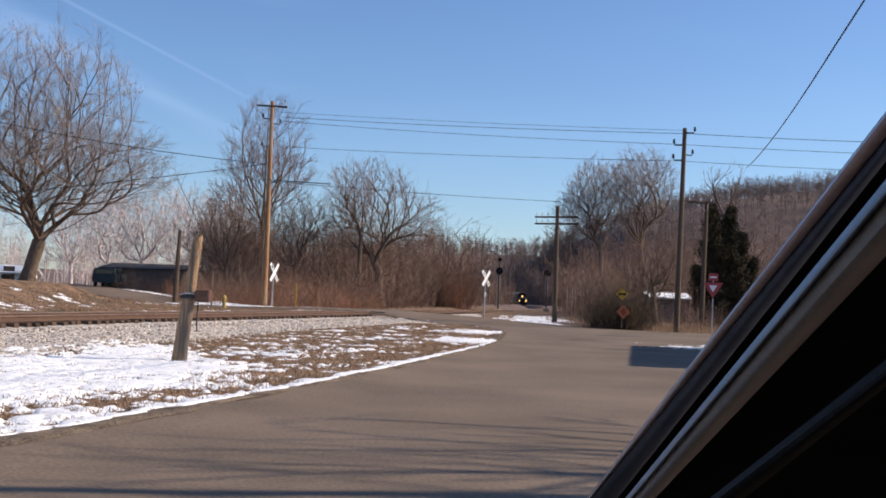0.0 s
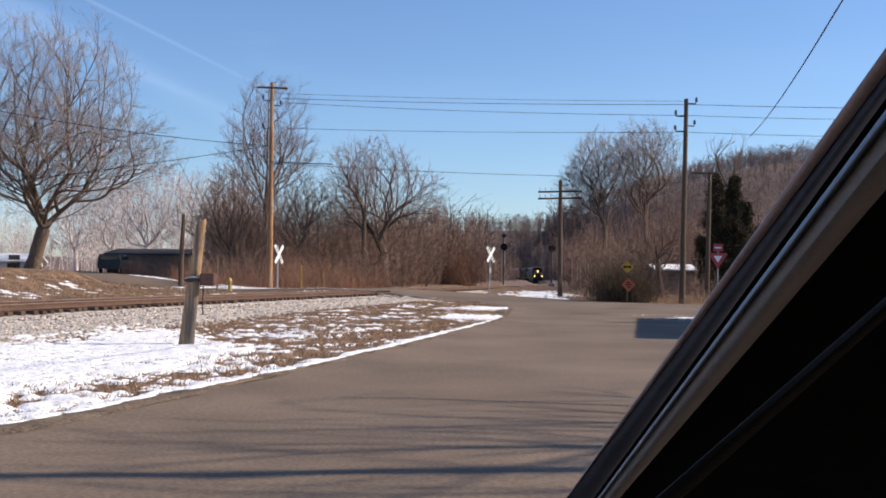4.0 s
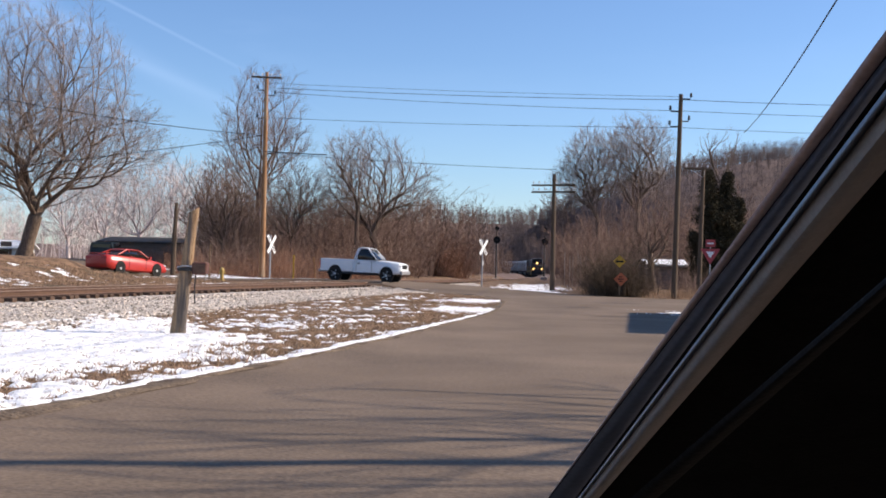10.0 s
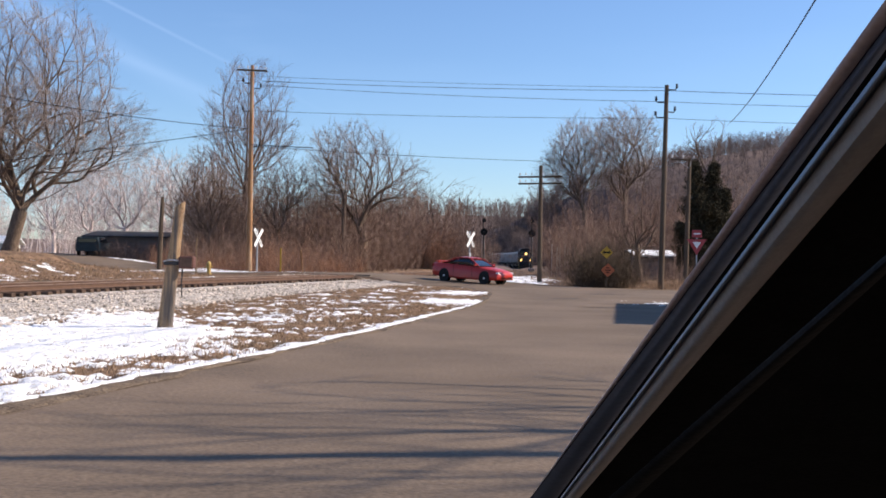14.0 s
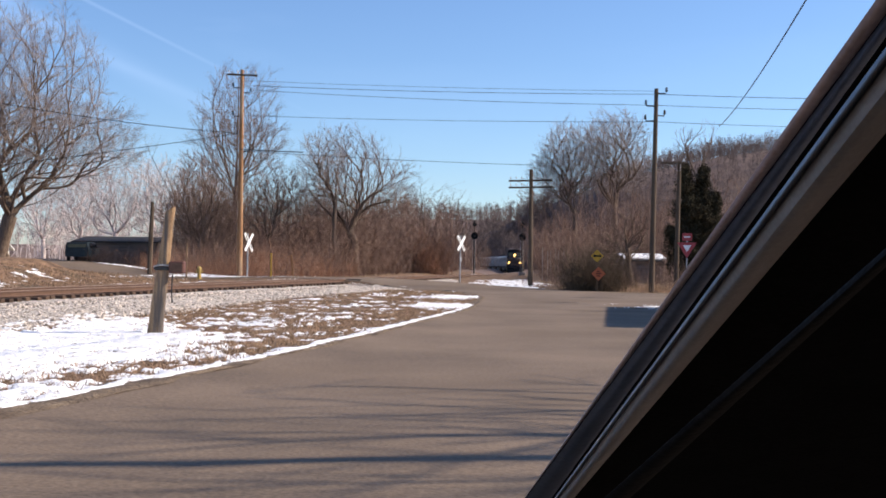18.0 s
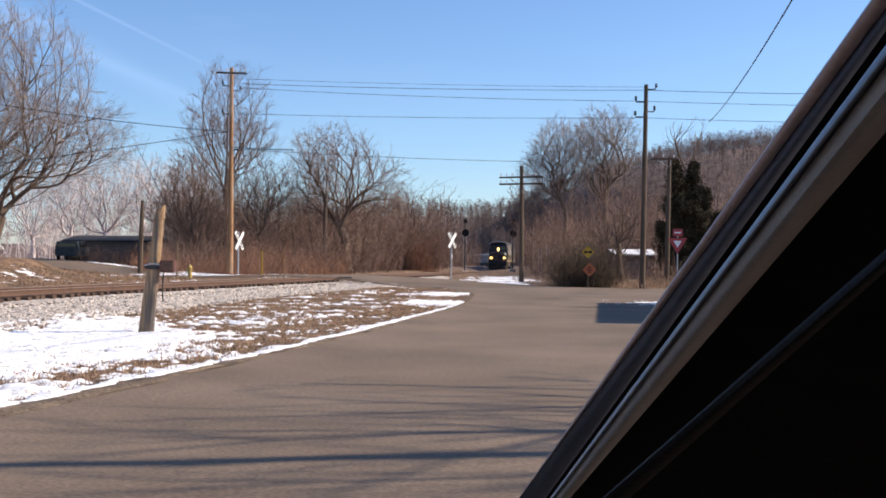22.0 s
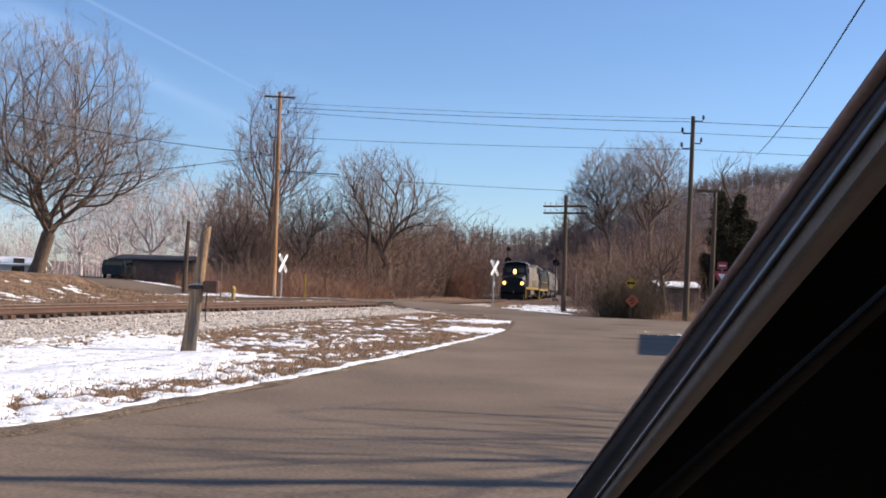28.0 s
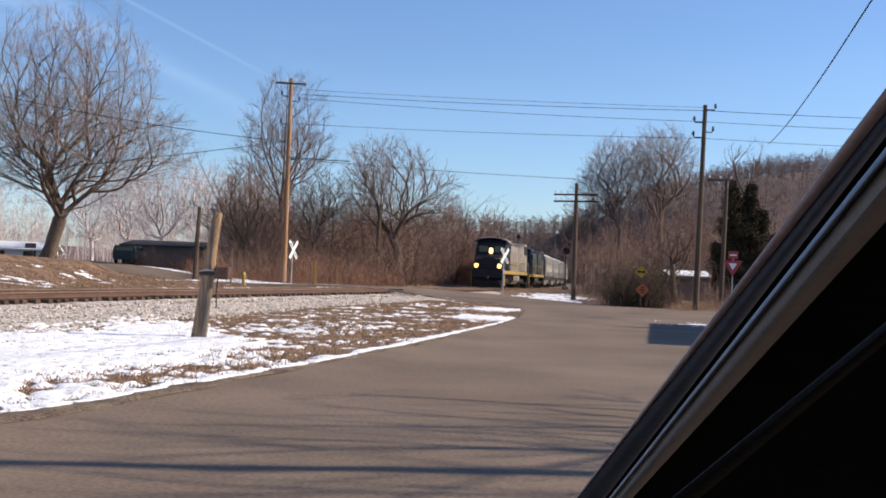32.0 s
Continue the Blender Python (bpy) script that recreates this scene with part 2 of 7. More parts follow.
# ---- building helpers ----
class Geo:
    """Vertices and faces of one mesh."""

    def __init__(self):
        self.v, self.f = [], []

    def box(self, c, s, rz=0.0, taper=1.0, m=None):
        x, y, z = s[0] / 2, s[1] / 2, s[2] / 2
        r = Matrix.Rotation(radians(rz), 3, "Z") if m is None else m
        b = len(self.v)
        for dz, k in ((-z, 1.0), (z, taper)):
            for dx, dy in ((-x, -y), (x, -y), (x, y), (-x, y)):
                self.v.append(tuple(Vector(c) + r @ Vector((dx * k, dy * k, dz))))
        self.f += [(b + 3, b + 2, b + 1, b), (b + 4, b + 5, b + 6, b + 7)]
        self.f += [(b + i, b + (i + 1) % 4, b + 4 + (i + 1) % 4, b + 4 + i) for i in range(4)]
        return self

    def bevelled(self, c, s, e=0.02, rz=0.0):
        """A box with chamfered edges."""
        x, y, z = s[0] / 2, s[1] / 2, s[2] / 2
        e = min(e, x * 0.45, y * 0.45, z * 0.45)
        r = Matrix.Rotation(radians(rz), 3, "Z")
        rings = []
        for dz, k in ((-z, e), (-z + e, 0), (z - e, 0), (z, e)):
            ring = []
            for sx, sy in ((-1, -1), (1, -1), (1, 1), (-1, 1)):
                pts = [(sx * (x - k), sy * (y - k - e)), (sx * (x - k - e), sy * (y - k))]
                ring += pts if sx * sy < 0 else pts[::-1]
            # keep the ring anticlockwise
            ring = sorted(ring, key=lambda q: math.atan2(q[1] / max(y, 1e-6), q[0] / max(x, 1e-6)))
            rings.append([tuple(Vector(c) + r @ Vector((px, py, dz))) for px, py in ring])
        return self.loft(rings, True)

    def loft(self, rings, closed=True, cap=True):
        b, n = len(self.v), len(rings[0])
        for ring in rings:
            self.v += [tuple(p) for p in ring]
        for i in range(len(rings) - 1):
            for j in range(n if closed else n - 1):
                k = (j + 1) % n
                self.f.append((b + i * n + j, b + i * n + k, b + (i + 1) * n + k, b + (i + 1) * n + j))
        if cap and closed:
            self.f.append(tuple(b + j for j in reversed(range(n))))
            self.f.append(tuple(b + (len(rings) - 1) * n + j for j in range(n)))
        return self

    def tube(self, pts, radii, sides=6, cap=True):
        pts = [Vector(p) for p in pts]
        rings = []
        for i, p in enumerate(pts):
            d = (pts[min(i + 1, len(pts) - 1)] - pts[max(i - 1, 0)]).normalized()
            u = d.cross(Vector((0, 0, 1)) if abs(d.z) < 0.9 else Vector((1, 0, 0))).normalized()
            w = d.cross(u)
            r = radii[i] if isinstance(radii, (list, tuple)) else radii
            rings.append([p + (u * math.cos(a) + w * math.sin(a)) * r for a in (2 * math.pi * k / sides for k in range(sides))])
        return self.loft(rings, True, cap)

    def disc(self, c, n, r, depth, sides=16, inner=0.0):
        """A round plate or ring with thickness, facing n."""
        n = Vector(n).normalized()
        c = Vector(c)
        if not inner:
            return self.tube([c - n * depth / 2, c + n * depth / 2], r, sides)
        u = n.cross(Vector((0, 0, 1)) if abs(n.z) < 0.9 else Vector((1, 0, 0))).normalized()
        w = n.cross(u)
        prof = [(inner, -depth / 2), (r, -depth / 2), (r, depth / 2), (inner, depth / 2)]
        rings = [[c + (u * math.cos(a) + w * math.sin(a)) * pr + n * pz for pr, pz in prof] for a in (2 * math.pi * k / sides for k in range(sides + 1))]
        return self.loft(rings, True, False)

    def lathe(self, c, n, profile, sides=18):
        """profile: (radius, along the axis n)."""
        n, c = Vector(n).normalized(), Vector(c)
        u = n.cross(Vector((0, 0, 1)) if abs(n.z) < 0.9 else Vector((1, 0, 0))).normalized()
        w = n.cross(u)
        rings = [[c + n * h + (u * math.cos(a) + w * math.sin(a)) * r for a in (2 * math.pi * k / sides for k in range(sides))] for r, h in profile]
        return self.loft(rings, True, True)

    def mesh(self, name, material, smooth=False):
        me = bpy.data.meshes.new(name)
        me.from_pydata(self.v, [], self.f)
        me.materials.append(material)
        if smooth:
            me.polygons.foreach_set("use_smooth", [True] * len(me.polygons))
            me.set_sharp_from_angle(angle=radians(40))
        me.update()
        return me

    def part(self, name, material, parent, label="", smooth=False, at=None):
        ob = new(name, self.mesh(name, material, smooth))
        ob.parent = parent
        if at is not None:
            ob.matrix_basis = at
        if label:
            tagged(ob, label)
        return ob


def thing(name, label, category, at=None, group="", kind=""):
    """The Empty at a thing's base."""
    e = new(name)
    e.empty_display_size = 0.3
    if at is not None:
        e.matrix_world = at
    return tagged(e, label, category, group, kind)


def spline(points, step=0.5):
    """A smooth curve through the points, in even steps."""
    p = np.array(points, float)
    p = np.vstack([2 * p[0] - p[1], p, 2 * p[-1] - p[-2]])
    out = []
    for i in range(1, len(p) - 2):
        n = max(2, int(np.linalg.norm(p[i + 1] - p[i]) / 0.1))
        for k in range(n):
            t = k / n
            out.append(0.5 * (2 * p[i] + (p[i + 1] - p[i - 1]) * t + (2 * p[i - 1] - 5 * p[i] + 4 * p[i + 1] - p[i + 2]) * t * t + (3 * p[i] - p[i - 1] - 3 * p[i + 1] + p[i + 2]) * t ** 3))
    out.append(p[-2])
    out = np.array(out)
    s = np.concatenate([[0], np.cumsum(np.linalg.norm(np.diff(out, axis=0), axis=1))])
    q = np.arange(0, s[-1], step)
    return np.stack([np.interp(q, s, out[:, k]) for k in range(out.shape[1])], 1)


def smooth_step(a, b, x):
    t = np.clip((x - a) / (b - a), 0, 1)
    return t * t * (3 - 2 * t)


def wobble(x, y, scale, octaves=3, seed=0.0):
    """Smooth value noise on arrays, about -1 to 1."""
    total, amp, norm = 0.0, 1.0, 0.0
    for o in range(octaves):
        f = scale * 2 ** o
        u, v = x * f + 13.7 * o + seed, y * f - 7.3 * o + seed * 1.7
        i, j = np.floor(u), np.floor(v)
        a, b = u - i, v - j
        a, b = a * a * (3 - 2 * a), b * b * (3 - 2 * b)

        def lattice(p, q):
            h = np.sin(p * 127.1 + q * 311.7) * 43758.5453
            return 2 * (h - np.floor(h)) - 1
        total = total + amp * ((lattice(i, j) * (1 - a) + lattice(i + 1, j) * a) * (1 - b) + (lattice(i, j + 1) * (1 - a) + lattice(i + 1, j + 1) * a) * b)
        norm += amp
        amp *= 0.5
    return total / norm


# ---- the plan ----
EYE_HEIGHT = 1.35
# the railway's centre line: x, y, height of the rails
TRACK = spline([(-14.6, -60, 0.48), (-14.4, -20, 0.48), (-13.9, 5, 0.48), (-13.0, 20, 0.48), (-11.6, 31, 0.48), (-9.8, 40, 0.48), (-7.7, 49.5, 0.48), (-4.6, 63.5, 0.48), (-1.5, 80, 0.44),
                (2.3, 104, 0.35), (4.7, 119.5, 0.28), (7.0, 135, 0.2), (9.2, 150, 0.1), (12.4, 173, 0.0), (14.9, 192, 0.0), (17.9, 218, -0.1), (20.8, 249, -0.3), (23.0, 280, -0.4), (24.5, 311, -0.5), (24.6, 340, -0.6), (22.5, 380, -0.6), (16.0, 440, -0.6), (0, 520, -0.6), (-30, 620, -0.6), (-60, 700, -0.6)])
# the lane that comes down from the bank, crosses the railway and turns to the junction: x, y, height
LANE = spline([(-48, -16, 2.3), (-40, 4, 2.2), (-33, 22, 2.0), (-28, 36, 1.7), (-24.5, 46, 1.36), (-21.6, 53.4, 1.05), (-20.5, 56, 0.9), (-19.2, 58.4, 0.68), (-17.6, 61.2, 0.5), (-15.4, 64.0, 0.42), (-12.4, 65.8, 0.38), (-9, 66.1, 0.47), (-4.2, 65.6, 0.50), (0, 64, 0.34), (4, 61.5, 0.12), (8, 58.4, 0.02), (12, 55.8, 0), (18, 53, 0), (30, 50, 0), (60, 46, 0), (110, 44, 0)])
# the drive from the lane up to the houses: x, y, height
DRIVE = spline([(-13.0, 66.0, 0.36), (-16.5, 69.5, 0.48), (-20.5, 75, 0.72), (-25, 82, 1.0), (-30, 90, 1.25), (-36, 100, 1.4)])
# the verge's edge along the road: x, y
VERGE_EDGE = spline([(-9.0, -30), (-6.6, -5), (-4.75, 5), (-3.62, 9.1), (-3.06, 11), (-2.56, 13), (-2.08, 15), (-1.40, 18), (-0.58, 22), (0.18, 26), (0.92, 30), (1.50, 34), (2.05, 40), (2.33, 45), (2.2, 48.6), (1.7, 51.2), (0.6, 54.4), (-1.6, 58.8), (-4.2, 61.4), (-8, 62.7)])


def near(x, y, line):
    """Distance to a line of x, y points, its side (positive to the right of its way) and the nearest index."""
    x, y = np.asarray(x, float), np.asarray(y, float)
    p = line[:: max(1, len(line) // 500)]
    d2 = np.full(x.shape, 1e18)
    idx = np.zeros(x.shape, int)
    for i in range(len(p)):
        q = (x - p[i, 0]) ** 2 + (y - p[i, 1]) ** 2
        closer = q < d2
        d2[closer], idx[closer] = q[closer], i
    tan = np.gradient(p[:, :2], axis=0)
    tan /= np.linalg.norm(tan, axis=1)[:, None]
    side = (x - p[idx, 0]) * tan[idx, 1] - (y - p[idx, 1]) * tan[idx, 0]
    return np.sqrt(d2), side, p[idx]


# height of the far skyline's ground, in radians above the eye, by bearing (x over y)
RIDGE_BEARING = np.array([-1.2, -0.5, -0.3, -0.12, 0.0, 0.05, 0.12, 0.2, 0.26, 0.34, 0.5, 1.2])
RIDGE_HEIGHT = np.array([0.010, 0.012, 0.012, 0.014, 0.030, 0.040, 0.060, 0.083, 0.096, 0.104, 0.105, 0.09])


def height(x, y):
    """The lie of the land."""
    x, y = np.asarray(x, float), np.asarray(y, float)
    d, side, p = near(x, y, TRACK)
    bed = p[..., 2] - 0.34
    right = 0.05 + (bed - 0.05) * (1 - smooth_step(1.7, 6.0, side)) + 0.10 * np.exp(-((side - 6.5) / 2.2) ** 2) * smooth_step(30, 40, y) * (1 - smooth_step(52, 58, y))
    left = bed + (0.36 - bed) * smooth_step(1.7, 5, -side)
    mound = 0.9 * smooth_step(14.5, 22, -x) * smooth_step(26, 40, y) * (1 - smooth_step(66, 74, y))
    left = left + mound + 0.04 * np.maximum(0, -x - 20) * (1 - smooth_step(75, 120, y))
    g = np.where(side > 0, right, left)
    e = near(x, y, VERGE_EDGE)[1]
    # the roadway is level, the verge meets it a hand lower than its crown
    g = np.where((side > 0) & (e > 0), g * (1 - smooth_step(0.0, 1.2, e)), g)
    far = smooth_step(66, 110, y) * (side > 0)
    g = g * (1 - far) + far * 0.15
    # the beds of the drive and the lane
    dl, _, pl = near(x, y, DRIVE)
    k = 1 - smooth_step(3.0, 7.0, dl)
    g = g * (1 - k) + (pl[..., 2] - 0.03) * k
    dl, _, pl = near(x, y, LANE)
    k = 1 - smooth_step(3.3, 6.5, dl)
    g = g * (1 - k) + (pl[..., 2] - 0.03) * k
    # hills
    dist = np.hypot(x, y)
    ridge = EYE_HEIGHT + np.interp(x / np.maximum(y, 1), RIDGE_BEARING, RIDGE_HEIGHT) * 470
    rise = smooth_step(230, 480, dist) * (y > 20) * smooth_step(12, 50, d)
    g = g + (ridge - g) * rise - 0.05 * np.maximum(0, dist - 520) * (dist > 520)
    # a farther ridge closes the valley
    g = np.maximum(g, np.where((dist > 560) & (y > 0), EYE_HEIGHT + 0.042 * 900 * smooth_step(560, 900, dist) * smooth_step(-0.25, -0.02, x / np.maximum(y, 1)) - 2, -99))
    return g + 0.02 * wobble(x, y, 0.6, 3)


def grid_mesh(name, xs, ys, zfun, material):
    gx, gy = np.meshgrid(xs, ys)
    gz = zfun(gx, gy)
    me = bpy.data.meshes.new(name)
    w = len(xs)
    i = np.arange((len(ys) - 1) * w).reshape(-1, w)[:, :-1].ravel()
    me.from_pydata(np.stack([gx, gy, gz], -1).reshape(-1, 3).tolist(), [], np.stack([i, i + 1, i + w + 1, i + w], 1).tolist())
    me.materials.append(material)
    me.polygons.foreach_set("use_smooth", [True] * len(me.polygons))
    return me


def steps(*spans):
    """Coordinates from spans of (start, end, step)."""
    return np.unique(np.round(np.concatenate([np.arange(a, b + s / 2, s) for a, b, s in spans]), 3))


def build_ground():
    xs = steps((-1500, -300, 100), (-300, -100, 20), (-100, -32, 4), (-32, 26, 0.5), (26, 60, 2), (60, 300, 12), (300, 1500, 100))
    ys = steps((-300, -20, 20), (-20, 4, 2), (4, 76, 0.5), (76, 130, 3), (130, 620, 14), (620, 1000, 30), (1000, 2400, 120))
    me = grid_mesh("ground", xs, ys, height, M_GROUND)
    me.materials.append(M_LITTER)
    me.polygons.foreach_set("material_index", [1 if p.center.y > 170 or p.center.x > 45 else 0 for p in me.polygons])
    ob = new("ground", me)
    tagged(ob, "brown winter ground of dead grass and bare soil", "ground", kind="structure")


def inside(px, py, poly):
    hit = np.zeros(px.shape, bool)
    n = len(poly)
    for i in range(n):
        (x1, y1), (x2, y2) = poly[i], poly[(i + 1) % n]
        if y1 != y2:
            c = ((py < y1) != (py < y2)) & (px < (x2 - x1) * (py - y1) / (y2 - y1) + x1)
            hit ^= c
    return hit


def lane_edge(offset, x0, x1):
    tan = np.gradient(LANE[:, :2], axis=0)
    tan /= np.linalg.norm(tan, axis=1)[:, None]
    q = LANE[:, :2] + np.stack([tan[:, 1], -tan[:, 0]], 1) * offset
    return [tuple(a) for a in q if x0 < a[0] < x1]


def build_road():
    """The asphalt: the road that the car stands on, the junction and the lane over the railway, in one sheet."""
    near_side = [tuple(a) for a in VERGE_EDGE if a[1] < 61.5]
    poly = near_side + [a for a in reversed(lane_edge(2.9, -89, -8.5))]
    poly += lane_edge(-3.0, -89, 3.0) + [(5.2, 63.6), (8.5, 60.2), (13, 58.2), (20, 56.5), (32, 54), (32, -30)]
    poly = np.array(poly)
    step = 0.45
    xs, ys = np.arange(-40, 32.1, step), np.arange(-30, 72.1, step)
    gx, gy = np.meshgrid(xs, ys)
    hit = inside(gx, gy, poly)
    # grid points beside the edge are drawn on to it
    seg_a, seg_b = poly, np.roll(poly, -1, 0)
    best = np.full(gx.shape, 1e9)
    bx, by = gx.copy(), gy.copy()
    for (ax, ay), (cx, cy) in zip(seg_a, seg_b):
        vx, vy = cx - ax, cy - ay
        ll = vx * vx + vy * vy
        if ll < 1e-9:
            continue
        t = np.clip(((gx - ax) * vx + (gy - ay) * vy) / ll, 0, 1)
        qx, qy = ax + t * vx, ay + t * vy
        dd = np.hypot(gx - qx, gy - qy)
        m = dd < best
        best[m], bx[m], by[m] = dd[m], qx[m], qy[m]
    snap = best < step * 0.72
    ok = hit | snap
    ragged = 0.05 * wobble(gx, gy, 1.3, 2)
    gx, gy = np.where(snap, bx + ragged, gx), np.where(snap, by + ragged, gy)
    gz = height(gx, gy) + 0.035
    w = len(xs)
    quads = []
    keep = ok[:-1, :-1] & ok[1:, :-1] & ok[:-1, 1:] & ok[1:, 1:]
    core = ~(snap[:-1, :-1] & snap[1:, :-1] & snap[:-1, 1:] & snap[1:, 1:]) | hit[:-1, :-1]
    for j, i in zip(*np.nonzero(keep & core)):
        a = j * w + i
        quads.append((a, a + 1, a + w + 1, a + w))
    me = bpy.data.meshes.new("road")
    me.from_pydata(np.stack([gx, gy, gz], -1).reshape(-1, 3).tolist(), [], quads)
    me.materials.append(M_ASPHALT)
    me.polygons.foreach_set("use_smooth", [True] * len(me.polygons))
    bm = bmesh.new()
    bm.from_mesh(me)
    bmesh.ops.delete(bm, geom=[v for v in bm.verts if not v.link_faces], context="VERTS")
    bm.to_mesh(me)
    bm.free()
    tagged(new("road", me), "worn grey-brown asphalt road that widens into a junction", "road", kind="structure")


def build_drive():
    tan = np.gradient(DRIVE[:, :2], axis=0)
    tan /= np.linalg.norm(tan, axis=1)[:, None]
    rings = []
    for i in range(2, len(DRIVE)):
        ring = []
        for o in (-2.6, -1.3, 0, 1.3, 2.6):
            o2 = o + 0.15 * float(wobble(DRIVE[i, 0] + np.array(o), DRIVE[i, 1] + np.array(0.0), 0.5, 2))
            px, py = DRIVE[i, 0] + tan[i, 1] * o2, DRIVE[i, 1] - tan[i, 0] * o2
            ring.append((px, py, float(height(np.array(px), np.array(py))) + 0.03))
        rings.append(ring)
    tagged(new("driveway", Geo().loft(rings, False).mesh("driveway", M_ASPHALT, True)), "worn asphalt drive leading up to the houses", "driveway", kind="structure")


build_ground()
build_road()
build_drive()


# ---- railway ----
def along_track(s):
    """Place and heading at s metres along the railway, counted from its far end towards the car."""
    n = len(TRACK)
    k = n - 1 - s / 0.5
    i = int(min(max(math.floor(k), 0), n - 2))
    f = k - i
    p = TRACK[i] * (1 - f) + TRACK[i + 1] * f
    d = TRACK[max(i - 2, 0)] - TRACK[min(i + 3, n - 1)]
    return Vector(p), math.degrees(math.atan2(d[1], d[0]))


def build_track():
    bed = thing("railway_track", "single railway track with rusty rails on wooden ties in pale ballast", "railway track", kind="structure")
    tan = np.gradient(TRACK[:, :2], axis=0)
    tan /= np.linalg.norm(tan, axis=1)[:, None]
    nor = np.stack([tan[:, 1], -tan[:, 0]], 1)
    use = [i for i in range(len(TRACK)) if -30 < TRACK[i, 1] < 460]
    # ballast bed: a crowned strip with sloped shoulders
    g = Geo()
    rings = []
    for i in use[::2]:
        x, y, z = TRACK[i]
        ring = []
        for o, dz in ((-3.1, -0.38), (-2.4, -0.31), (-1.75, -0.28), (-1.2, -0.24), (0, -0.205), (1.2, -0.245), (1.75, -0.285), (2.6, -0.31), (3.4, -0.36)):
            o2 = o * (1 + 0.05 * float(wobble(np.array(x), np.array(y), 0.8, 2, o)))
            ring.append((x + nor[i, 0] * o2, y + nor[i, 1] * o2, z + dz + 0.02 * float(wobble(np.array(x + o), np.array(y), 1.5, 2))))
        rings.append(ring)
    g.loft(rings, False).part("ballast_bed", M_BALLAST, bed, "pale crushed-stone ballast bed", True)
    # rails
    for sgn in (-1, 1):
        web, top = Geo(), Geo()
        a, b = [], []
        for i in use:
            x, y, z = TRACK[i]
            o = sgn * 0.7525
            cx, cy = x + nor[i, 0] * o, y + nor[i, 1] * o
            a.append([(cx + nor[i, 0] * q, cy + nor[i, 1] * q, z + h) for q, h in ((-0.07, -0.155), (0.07, -0.155), (0.07, -0.14), (0.012, -0.12), (0.012, -0.05), (0.036, -0.04), (0.036, -0.008), (-0.036, -0.008), (-0.036, -0.04), (-0.012, -0.05), (-0.012, -0.12), (-0.07, -0.14))])
            b.append([(cx + nor[i, 0] * q, cy + nor[i, 1] * q, z + h) for q, h in ((-0.03, -0.008), (0.03, -0.008), (0.026, 0.0), (-0.026, 0.0))])
        rail = web.loft(a).part("rail", M_RAIL, bed, "rust-brown steel rail")
        top.loft(b).part("rail_head", M_RAILTOP, rail, "polished running surface")
    # ties, one mesh for all
    tie = Geo().bevelled((0, 0, 0), (2.6, 0.22, 0.17), 0.015).mesh("tie", M_TIE)
    far = Geo()
    rnd = random.Random(4)
    for i in range(len(TRACK) - 1):
        x, y, z = TRACK[i]
        if not -14 < y < 250:
            continue
        ang = math.degrees(math.atan2(nor[i, 1], nor[i, 0])) + rnd.uniform(-2, 2)
        place = (x + rnd.uniform(-0.04, 0.04) + nor[i, 0] * rnd.uniform(-0.06, 0.06), y + rnd.uniform(-0.03, 0.03), z - 0.155 - 0.083 + rnd.uniform(-0.012, 0.012))
        if 8 < y < 125:
            ob = new("tie", tie)
            ob.parent = bed
            ob.matrix_basis = pose(*place, 0, 0, ang)
        else:
            far.box(place, (2.6, 0.22, 0.17), ang)
    far.part("distant_ties", M_TIE, bed)["kind"] = "stuff"
    # plank panels at the level crossing
    for row, (o, wdt) in enumerate(((-1.25, 0.8), (-0.32, 0.56), (0.32, 0.56), (1.25, 0.8))):
        for k in range(4):
            i = min(range(len(TRACK)), key=lambda q: abs(TRACK[q, 1] - (62.6 + k * 1.75)))
            x, y, z = TRACK[i]
            ang = math.degrees(math.atan2(tan[i, 1], tan[i, 0]))
            pl = Geo().bevelled((0, 0, 0), (1.72, wdt, 0.12), 0.012)
            ob = pl.part("crossing_plank", M_PLANK, bed, "" if k or row else "dark timber crossing plank")
            ob.matrix_basis = pose(x + nor[i, 0] * o, y + nor[i, 1] * o, z - 0.055, 0, 0, ang)


build_track()


# ---- poles, wires and signs ----
def hz(x, y):
    return float(height(np.array(float(x)), np.array(float(y))))


